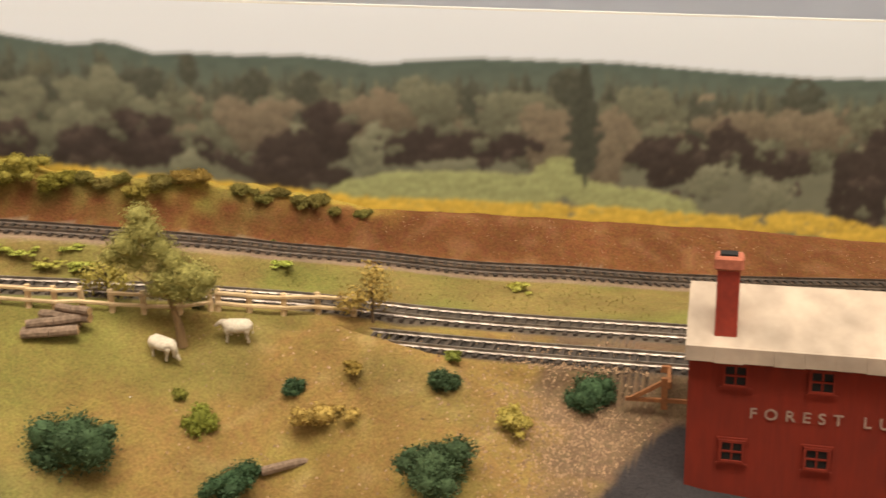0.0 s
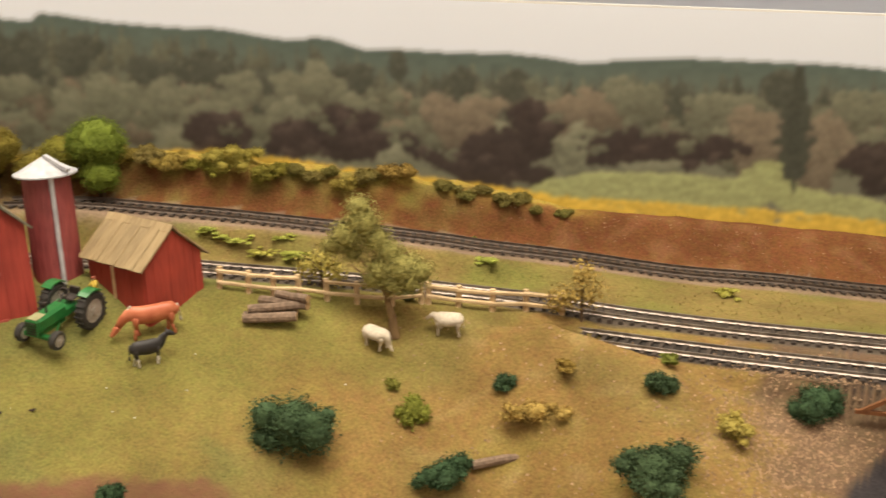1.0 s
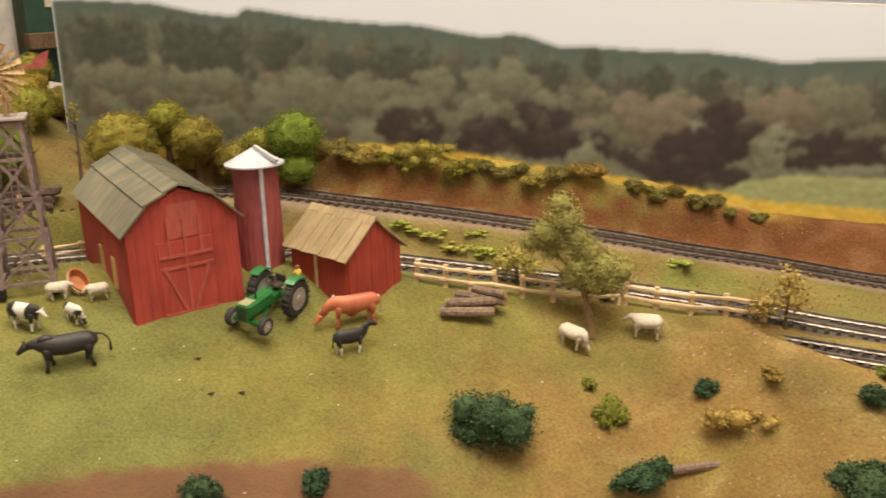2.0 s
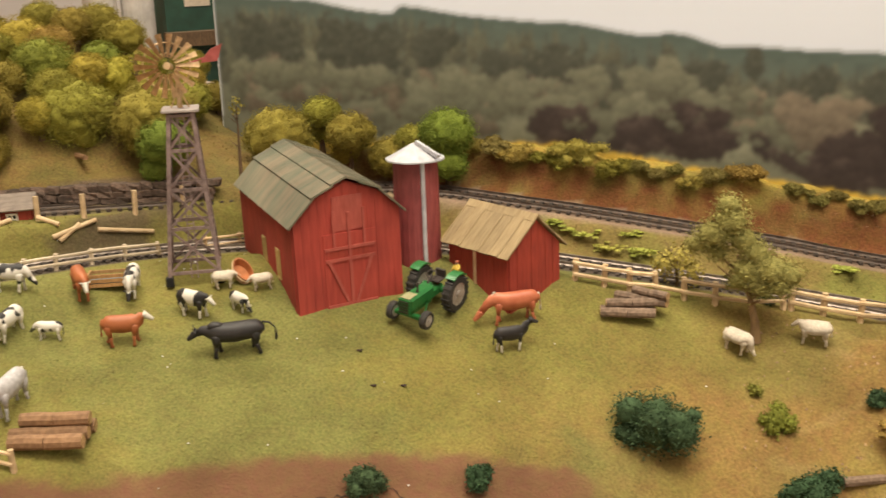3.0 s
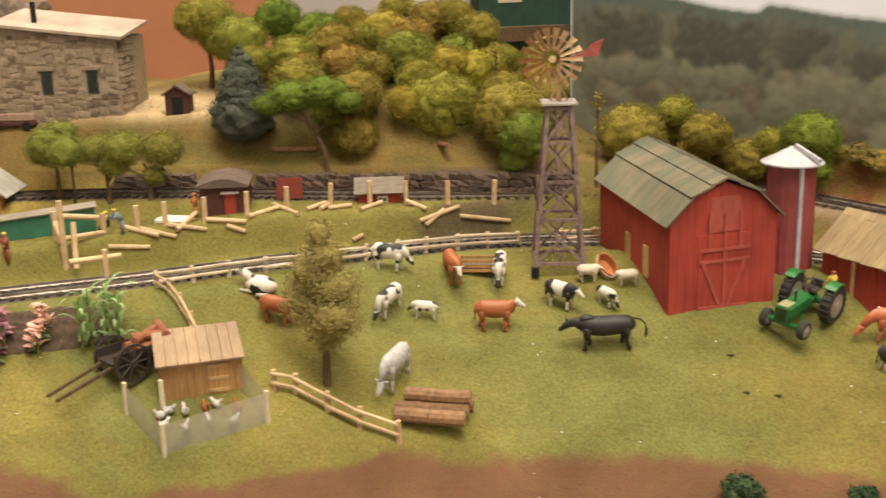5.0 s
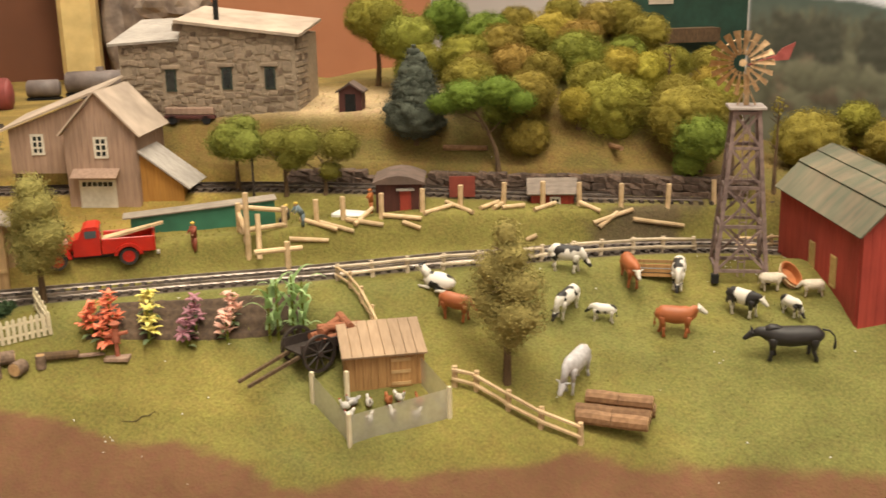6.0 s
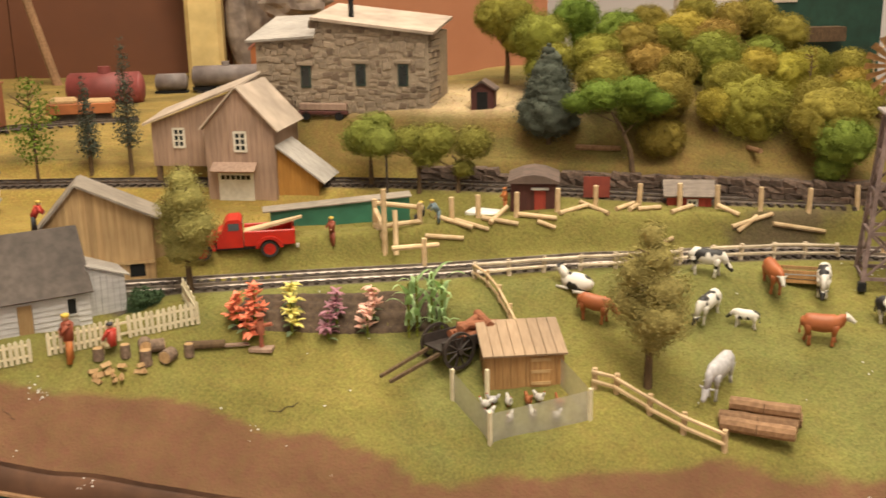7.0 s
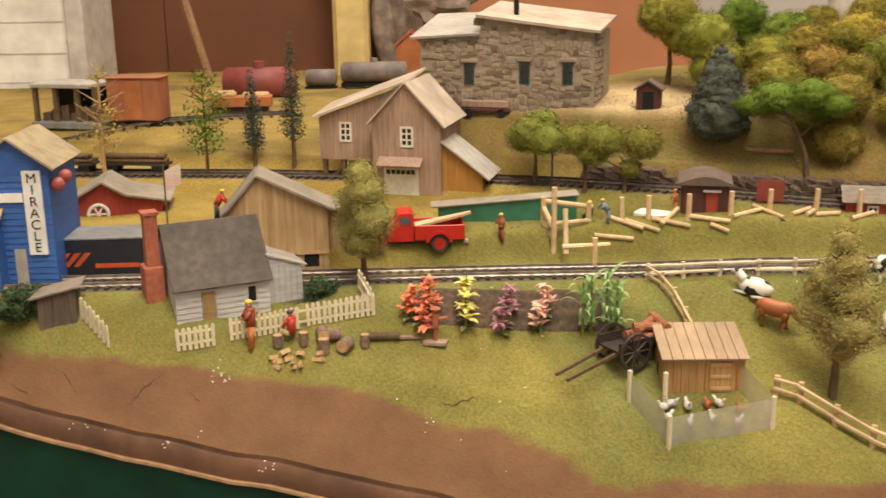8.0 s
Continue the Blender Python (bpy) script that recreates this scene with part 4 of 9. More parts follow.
def planks(parent, length, top, z0, step, mat_name, thick=0.07, y=0.0, name="board", gap=0.02, seed=3):
    """Upright boards along local x from 0 to length, on the plane y; top(x) gives their height."""
    rnd = random.Random(seed)
    k = max(2, int(round(length / step)))
    w = length / k
    for i in range(k):
        a, b = i * w + gap / 2, (i + 1) * w - gap / 2
        j = rnd.uniform(0, 0.02)
        pr = [(a, z0), (b, z0), (b, top(b))]
        m = 0.5 * (a + b)
        if abs(top(m) - 0.5 * (top(a) + top(b))) > 0.02:
            pr.append((m, top(m)))
        pr.append((a, top(a)))
        part(name, prism(bmesh.new(), pr, y - thick - j, y), mat_name, parent)


def window(parent, x, z, w, h, y, frame_mat, pane_mat, t=0.08, bars=(1, 1), deep=0.06):
    """A framed window on the wall plane y, facing -y; x and z give its middle."""
    bm = bmesh.new()
    ring = []
    for d, yy in ((t / 2, y + 0.02), (t / 2, y - deep), (-t / 2, y - deep), (-t / 2, y + 0.02)):
        ring.append([bm.verts.new((x + sx * (w / 2 + d), yy, z + sz * (h / 2 + d))) for sx, sz in ((-1, -1), (1, -1), (1, 1), (-1, 1))])
    for a, b in zip(ring, ring[1:] + ring[:1]):
        for i in range(4):
            bm.faces.new((a[i], a[(i + 1) % 4], b[(i + 1) % 4], b[i]))
    bmesh.ops.recalc_face_normals(bm, faces=bm.faces[:])
    win = part("window", bm, frame_mat, parent)
    for i in range(bars[0]):
        q = x - w / 2 + w * (i + 1) / (bars[0] + 1)
        part("muntin", boxm(q - t / 3, q + t / 3, y - deep * 0.8, y, z - h / 2, z + h / 2), frame_mat, win)
    for i in range(bars[1]):
        q = z - h / 2 + h * (i + 1) / (bars[1] + 1)
        part("muntin", boxm(x - w / 2, x + w / 2, y - deep * 0.75, y, q - t / 3, q + t / 3), frame_mat, win)
    part("pane", boxm(x - w / 2, x + w / 2, y - deep * 0.25, y + 0.01, z - h / 2, z + h / 2), pane_mat, win)
    return win


def roof_slab(parent, pts, t, mat_name, name="roof"):
    """A roof plane through four corners, t thick upwards."""
    bm = bmesh.new()
    P = [Vector(p) for p in pts]
    n = (P[1] - P[0]).cross(P[3] - P[0]).normalized()
    n = n if n.z > 0 else -n
    lo = [bm.verts.new(p) for p in P]
    hi = [bm.verts.new(p + n * t) for p in P]
    bm.faces.new(lo)
    bm.faces.new(hi[::-1])
    for i in range(4):
        bm.faces.new((lo[i], hi[i], hi[(i + 1) % 4], lo[(i + 1) % 4]))
    bmesh.ops.recalc_face_normals(bm, faces=bm.faces[:])
    return part(name, bm, mat_name, parent)


M["roof_edge"] = mat("dark_green_sheet_edge", (0.07, 0.095, 0.06), (0.05, 0.07, 0.045), 3, 0.8, 0.1)
M["barn_trim"] = mat("lighter_red_trim", (0.45, 0.10, 0.075), (0.36, 0.07, 0.052), 3, 0.7, 0.2, stretch=(3, 3, 0.5))


def barn():
    # local: x along the front gable, y to the back
    w, l, he, hb, hr, f = 4.79, 8.0, 3.87, 4.76, 5.32, 0.2
    th = thing("barn", 0, 0, 0, 0, "weathered red barn with green-grey gambrel roof and cross-braced doors", "barn")
    th.matrix_basis = pose(-26.83 * CM, 38.9 * CM, 2.02 * CM, 2.67, -1.73, 46.76)
    prof = [(0, -0.5), (w, -0.5), (w, he), (w * (1 - f), hb), (w / 2, hr), (w * f, hb), (0, he)]
    part("wall", prism(bmesh.new(), prof, 0.0, l), "barn_red", th)

    def top(x):
        return float(np.interp(x, [0, w * f, w / 2, w * (1 - f), w], [he, hb, hr, hb, he])) - 0.05
    planks(th, w, top, -0.5, 0.36, "barn_red", 0.05, -0.002, gap=0.008, seed=5)
    side = thing("side_wall", 0, 0, 0)
    side.parent, side.matrix_basis = th, pose(0, l * CM, 0, 0, 0, -90)
    planks(side, l - 0.1, lambda x: he - 0.04, -0.5, 0.4, "barn_red", 0.05, -0.002, gap=0.008, seed=6)
    for px_, pz in ((4.3, 1.45), (2.2, 1.45)):
        window(side, l - px_, pz, 0.42, 1.3, -0.06, "pane_yellow", "pane_yellow", 0.09, (1, 1))
    # roof: four long sheets with ribs
    o = 0.28
    ed = [(-0.22, he - 0.24), (w * f, hb + 0.03), (w / 2, hr + 0.05), (w * (1 - f), hb + 0.03), (w + 0.22, he - 0.24)]
    for side_ in (0, 1):
        pts = ed[:3] if side_ == 0 else ed[:1:-1]
        (x0, z0), (x1, z1), (x2, z2) = pts
        xm, zm = x1 + (x2 - x1) * 0.62, z1 + (z2 - z1) * 0.62
        out = -0.12 if side_ == 0 else 0.12
        # each higher sheet laps over the one below
        for k, (xa, za, xb, zb) in enumerate(((x0, z0, x1, z1), (x1 + out, z1 - 0.06, xm, zm), (xm + out, zm - 0.03, x2, z2))):
            dz = 0.055 * k
            sh = roof_slab(th, [(xa, -o, za + dz), (xb, -o, zb + dz), (xb, l + o, zb + dz), (xa, l + o, za + dz)], 0.075, "roof_green")
            bm = bmesh.new()
            n = 44
            for j in range(n + 1):
                yy = -o + 0.05 + (l + 2 * o - 0.1) * j / n
                bar(bm, (xa, yy, za + dz + 0.086), (xb, yy, zb + dz + 0.086), 0.022, 0.06)
            part("rib", bm, "roof_green", sh)
            part("lap_edge", bar(bmesh.new(), (xa, -o, za + dz + 0.035), (xa, l + o, za + dz + 0.035), 0.075, 0.03), "roof_edge", sh)
    # doors with frame and braces
    d = part("door", boxm(1.25, 3.6, -0.13, -0.05, -0.2, 3.1), "barn_red", th)
    def trim_bar(p, q, w_, up):
        part("brace", bar(bmesh.new(), p, q, w_ * 0.85, 0.05, up), "barn_trim", d)
    for zz in (-0.1, 1.95, 2.45):
        trim_bar((1.3, -0.16, zz), (3.55, -0.16, zz), 0.15, (0, 0, 1))
    trim_bar((2.42, -0.17, -0.1), (2.42, -0.17, 4.0), 0.15, (1, 0, 0))
    for s in (-1, 1):
        trim_bar((2.42 + s * 0.95, -0.165, 1.9), (2.42 + s * 0.18, -0.165, -0.05), 0.15, (1, 0, 0))
        trim_bar((2.42 + s * 0.68, -0.165, 2.5), (2.42 + s * 0.68, -0.165, 4.1), 0.12, (1, 0, 0))
    part("loft_door", boxm(1.75, 3.1, -0.1, -0.05, 3.2, 4.7), "barn_trim", th, "paler red loft door")
    for s in (0, 1):
        part("vent_slot", boxm(1.5 + s * 1.0, 2.28 + s * 1.0, -0.145, -0.131, 2.05, 2.36), "shed_red", d, "recessed dark red panel")
    return th


def silo():
    x, y = -23.8, 44.9
    th = thing("silo", x, y, 2.59, 0, "tall red silo with a pale sheet-metal cone cap", "silo")
    bm = bmesh.new()
    rod(bm, (0, 0, 0), (0, 0, 4.95), 1.06, 1.01, 28)
    part("shaft", bm, "silo_red", th)
    for q in range(24):
        a = 2 * math.pi * q / 24
        part("stave_seam", bar(bmesh.new(), (1.063 * math.cos(a), 1.063 * math.sin(a), 0.02), (1.014 * math.cos(a), 1.014 * math.sin(a), 4.93), 0.03, 0.02, (-math.sin(a), math.cos(a), 0)), "silo_red", th)
    bm = bmesh.new()
    rod(bm, (0, 0, 4.93), (0, 0, 5.0), 1.34, 1.34, 20)
    rod(bm, (0, 0, 5.0), (0, 0, 5.66), 1.32, 0.12, 12)
    part("cap", bm, "metal_white", th)
    bm = bmesh.new()
    bar(bm, (0.12, -0.1, 5.73), (1.28, -0.35, 5.16), 0.16, 0.2)
    rod(bm, (0.71, -0.85, 0.1), (0.68, -0.81, 4.95), 0.1, 0.1, 8)
    part("chute", bm, "metal_white", th, "pale filler pipe")


def shed():
    th = thing("tool_shed", -18.75, 42.8, 1.75, 60.5, "small red plank shed with a tan shingle roof", "shed")
    w, l, he, hr = 2.97, 3.95, 2.3, 3.6
    part("wall", prism(bmesh.new(), [(0, -0.4), (w, -0.4), (w, he), (w / 2, hr), (0, he)], 0.0, l), "shed_red", th)
    planks(th, w, lambda x: float(np.interp(x, [0, w / 2, w], [he, hr, he])) - 0.06, -0.4, 0.42, "shed_red", 0.04, -0.002, seed=8)
    side = thing("side_wall", 0, 0, 0)
    side.parent, side.matrix_basis = th, pose(0, 0, 0, 0, 0, -90) @ pose(-l * CM, 0, 0)
    planks(side, l - 0.05, lambda x: he - 0.05, -0.4, 0.42, "shed_red", 0.04, -0.002, seed=9)
    part("corner_post", boxm(1.72, 1.86, -0.1, -0.04, -0.3, he - 0.1), "post_wood", side)
    k = (hr - he) / (w / 2)
    for s in (0, 1):
        xe, xr = (-0.3, w / 2) if s == 0 else (w + 0.3, w / 2)
        ze = he - 0.3 * k
        n = 7
        for j in range(n):
            ya, yb = -0.25 + (l + 0.5) * j / n + 0.012, -0.25 + (l + 0.5) * (j + 1) / n - 0.012
            jit = 0.025 * (j % 2)
            roof_slab(th, [(xe, ya, ze + 0.03 + jit), (xr, ya, hr + 0.03 + jit), (xr, yb, hr + 0.03 + jit), (xe, yb, ze + 0.03 + jit)], 0.07, "shake", "roof_board")
            part("seam_batten", bar(bmesh.new(), (xe, yb, ze + 0.14), (xr, yb, hr + 0.14), 0.04, 0.07), "shake", th)
    part("ridge_board", prism(bmesh.new(), [(w / 2 - 0.26, hr - 0.18), (w / 2, hr + 0.1), (w / 2 + 0.26, hr - 0.18), (w / 2 + 0.26, hr - 0.08), (w / 2, hr + 0.2), (w / 2 - 0.26, hr - 0.08)], -0.28, l + 0.28), "shake", th)


def windmill():
    x, y = -32.7, 40.1
    th = thing("windmill", x, y, height(x, y) - 0.1, 33, "weathered timber wind pump tower with a brass wheel", "windmill")
    H, b, t = 7.35, 1.1, 0.5
    for sx in (-1, 1):
        for sy in (-1, 1):
            part("leg", bar(bmesh.new(), (sx * b, sy * b, 0), (sx * t, sy * t, H), 0.17, 0.17, (1, 0, 0)), "wm_wood", th)
            part("footing", boxm(sx * b - 0.17, sx * b + 0.17, sy * b - 0.17, sy * b + 0.17, -0.2, 0.22, 0.03), "ink", th)
    lev = [0.35, 2.3, 4.0, 5.7, 7.2]
    for i, z in enumerate(lev):
        r = b + (t - b) * z / H
        for k in range(4):
            a0, a1 = math.radians(45 + 90 * k), math.radians(135 + 90 * k)
            p, q = Vector((math.cos(a0), math.sin(a0), 0)) * r * 1.414, Vector((math.cos(a1), math.sin(a1), 0)) * r * 1.414
            p.z = q.z = z
            part("girt", bar(bmesh.new(), p, q, 0.14, 0.1), "wm_wood", th)
            if i < 4:
                z2 = lev[i + 1]
                r2 = b + (t - b) * z2 / H
                for u, v in ((a0, a1), (a1, a0)):
                    e, f = Vector((math.cos(u), math.sin(u), 0)) * r * 1.414, Vector((math.cos(v), math.sin(v), 0)) * r2 * 1.414
                    e.z, f.z = z, z2
                    part("brace", bar(bmesh.new(), e, f, 0.1, 0.07), "wm_wood", th)
    bm = bmesh.new()
    for s in (-0.14, 0.14):
        bar(bm, (s, -1.08, 0.1), (s, -0.52, 7.2), 0.05, 0.05, (1, 0, 0))
    for i in range(20):
        z = 0.4 + i * 0.35
        yy = -1.08 + 0.56 * z / 7.2
        bar(bm, (-0.16, yy, z), (0.16, yy, z), 0.04, 0.05)
    part("ladder", bm, "wm_wood", th)
    part("platform", boxm(-0.78, 0.78, -0.78, 0.78, H, H + 0.14, 0.03), "wm_pale", th)
    bm = bmesh.new()
    rod(bm, (0, 0, H), (0, 0, H + 1.75), 0.12, 0.09, 8)
    for s in (-1, 1):
        bar(bm, (s * 0.4, 0, H + 0.1), (0, 0, H + 1.0), 0.08, 0.06, (0, 1, 0))
    part("mast", bm, "brass", th)
    wheel = thing("wheel", 0, 0, 0)
    wheel.parent, wheel.matrix_basis = th, pose(-0.35 * CM, -0.75 * CM, (H + 2.0) * CM, -8, 0, 6)
    for i in range(18):
        a = 2 * math.pi * i / 18
        c, s = math.cos(a), math.sin(a)
        bm = bmesh.new()
        p = [(0.36, -0.045), (1.35, -0.13), (1.35, 0.13), (0.36, 0.045)]
        lo = []
        for r, q in p:
            tw = q * 0.9
            lo.append(bm.verts.new((c * r - s * q, tw, s * r + c * q)))
        bm.faces.new(lo)
        bmesh.ops.solidify(bm, geom=bm.faces[:], thickness=0.045)
        part("blade", bm, "brass", wheel)
    bm = bmesh.new()
    for R, k in ((0.98, 36), (0.52, 24)):
        for i in range(k):
            a, a2 = 2 * math.pi * i / k, 2 * math.pi * (i + 1) / k
            rod(bm, (R * math.cos(a), 0.08, R * math.sin(a)), (R * math.cos(a2), 0.08, R * math.sin(a2)), 0.035, None, 5)
    rod(bm, (0, -0.16, 0), (0.2, 0.8, 0), 0.16, 0.13, 10)
    part("hub", bm, "brass", wheel)
    bm = bmesh.new()
    bar(bm, (0, 0, H + 1.85), (1.2, 0.75, H + 2.15), 0.07, 0.06)
    prism(bm, [(1.0, H + 1.95), (1.75, H + 2.0), (2.0, H + 2.75), (1.45, H + 2.5)], 0.55, 0.62)
    part("vane", bm, "vane_red", th)


def farmhouse():
    th = thing("farmhouse", -56.6, 10.5, 1.95, 78, "pale grey clapboard farmhouse with a dark shingle roof", "house")
    l, w, he, hr = 4.1, 3.6, 1.72, 3.85
    part("wall", prism(bmesh.new(), [(0, -1.6), (w, -1.6), (w, he), (w / 2, hr), (0, he)], 0, l, "x"), "house_grey", th)
    for i in range(13):
        z = -1.31 + i * 0.24
        for a, b in ((0.0, 1.1), (1.72, 3.1), (3.55, l)) if 3 < i < 11 else ((0.0, l),):
            part("clapboard", prism(bmesh.new(), [(-0.075, z), (-0.005, z), (-0.005, z + 0.24), (-0.03, z + 0.24)], a, b, "x"), "house_grey", th)
    d = part("door", boxm(1.12, 1.7, -0.07, -0.004, -0.3, 1.22), "door_tan", th)
    part("door_frame", boxm(1.08, 1.74, -0.085, -0.005, 1.22, 1.3), "house_grey", d)
    window(th, 3.32, 0.85, 0.42, 0.75, -0.02, "house_grey", "ink", 0.07, (0, 0))
    k = (hr - he) / (w / 2)
    for s in (0, 1):
        ye = -0.28 if s == 0 else w + 0.28
        sh = roof_slab(th, [(-0.12, ye, he - 0.28 * k), (l + 0.12, ye, he - 0.28 * k), (l + 0.12, w / 2, hr), (-0.12, w / 2, hr)], 0.09, "slate")
        bm = bmesh.new()
        for j in range(9):
            t = (j + 0.5) / 9
            yy, zz = ye + (w / 2 - ye) * t, he - 0.28 * k + (hr - he + 0.28 * k) * t
            bar(bm, (-0.12, yy, zz + 0.085), (l + 0.12, yy, zz + 0.085), 0.05, 0.05)
        part("shingle_course", bm, "slate", sh)
    ch = part("chimney", box(box(bmesh.new(), -0.95, -0.12, 1.25, 2.35, -0.5, 2.2, 0.04), -0.78, -0.2, 1.5, 2.1, 2.2, 4.5, 0.03), "brick", th, "rust-red brick chimney")
    part("chimney_cap", boxm(-0.85, -0.13, 1.43, 2.17, 4.42, 4.58, 0.02), "brick", ch)
    # lean-to
    an = thing("lean_to", 0, 0, 0)
    an.parent, an.matrix_basis = th, pose((l + 0.02) * CM, 0.3 * CM, 0.25 * CM)
    part("wall", prism(bmesh.new(), [(0, -1.8), (1.6, -1.8), (1.6, 1.5), (0, 2.05)], 0, 2.4), "house_grey", an)
    planks(an, 1.6, lambda x: 2.0 - 0.37 * x, -1.8, 0.25, "house_grey", 0.04, -0.002, seed=4)
    for j in range(7):
        y0 = -0.15 + j * 0.38
        roof_slab(an, [(-0.0, y0, 2.12), (1.8, y0, 1.48), (1.8, y0 + 0.3, 1.48), (-0.0, y0 + 0.3, 2.12)], 0.06, "grey_roof", "roof_board")


M["privy_board"] = mat("dark_privy_board", (0.15, 0.11, 0.085), (0.09, 0.065, 0.05), 2.2, 0.85, 0.3, stretch=(4, 4, 0.3))


def outhouse():
    x, y = -59.6, 6.5
    th = thing("privy", x, y, height(x, y), 62, "small grey-brown plank privy with a slanted roof", "shed")
    part("wall", prism(bmesh.new(), [(-0.8, -0.3), (0.8, -0.3), (0.8, 1.5), (-0.8, 1.15)], 0, 1.2), "privy_board", th)
    planks_t = thing("front_wall", 0, 0, 0)
    planks_t.parent, planks_t.matrix_basis = th, pose(-0.8 * CM, 0, 0)
    planks(planks_t, 1.6, lambda q: 1.12 + 0.22 * q, -0.3, 0.3, "privy_board", 0.05, -0.002)
    roof_slab(th, [(-1.1, -0.25, 1.15), (1.05, -0.25, 1.62), (1.05, 1.4, 1.62), (-1.1, 1.4, 1.15)], 0.08, "hut_roof")


def picket_fence(points, h, label, broken=0):
    th = thing("picket_fence", 0, 0, 0, 0, label, "fence")
    me = mesh_of("picket", prism(bmesh.new(), [(-0.075, 0), (0.075, 0), (0.075, h - 0.08), (0, h), (-0.075, h - 0.08)], -0.03, 0.03), "picket")
    for (xa, ya), (xb, yb) in zip(points, points[1:]):
        L = math.hypot(xb - xa, yb - ya)
        n = int(L / 0.23)
        ang = math.degrees(math.atan2(yb - ya, xb - xa))
        for i in range(n + 1):
            t = i / n
            x, y = xa + (xb - xa) * t, ya + (yb - ya) * t
            if broken and i == broken:
                continue
            piece("picket", me, th, pose(x * CM, y * CM, (height(x, y) + 0.06) * CM, 0, random.uniform(-2, 2), ang))
        for hz_ in (0.25, h - 0.28):
            a, b = (xa, ya, height(xa, ya) + hz_ + 0.06), (xb, yb, height(xb, yb) + hz_ + 0.06)
            nx, ny = -(yb - ya) / L * 0.06, (xb - xa) / L * 0.06
            part("rail", bar(bmesh.new(), (a[0] + nx, a[1] + ny, a[2]), (b[0] + nx, b[1] + ny, b[2]), 0.1, 0.05), "picket", th)
    return th


M["picket"] = mat("cream_white_picket", (0.78, 0.70, 0.50), (0.70, 0.61, 0.42), 4, 0.6, 0.1, rand=0.08)


def rail_fence(points, h, label, r=0.085, rails=(0.35, 0.85), mat_name="post_wood", drop=(), sag=0.04):
    th = thing("rail_fence", 0, 0, 0, 0, label, "fence")
    me = mesh_of("post", rod(bmesh.new(), (0, 0, -0.25), (0, 0, h), r * 1.15, r, 7), mat_name)
    rnd = random.Random(len(points))
    for x, y in points:
        piece("post", me, th, pose(x * CM, y * CM, height(x, y) * CM, rnd.uniform(-4, 4), rnd.uniform(-4, 4), 0))
    for i, ((xa, ya), (xb, yb)) in enumerate(zip(points, points[1:])):
        for k, q in enumerate(rails):
            if (i, k) in drop:
                continue
            za, zb = height(xa, ya) + h * q + rnd.uniform(-sag, sag), height(xb, yb) + h * q + rnd.uniform(-sag, sag)
            ex, ey = (xb - xa) * 0.04, (yb - ya) * 0.04
            part("rail", rod(bmesh.new(), (xa - ex, ya - ey - r, za), (xb + ex, yb + ey - r, zb), r * 0.8, r * 0.7, 6), mat_name, th)
    return th


M["fence_grey"] = mat("bleached_rail_wood", (0.66, 0.55, 0.41), (0.52, 0.42, 0.30), 4, 0.8, 0.2, rand=0.15)


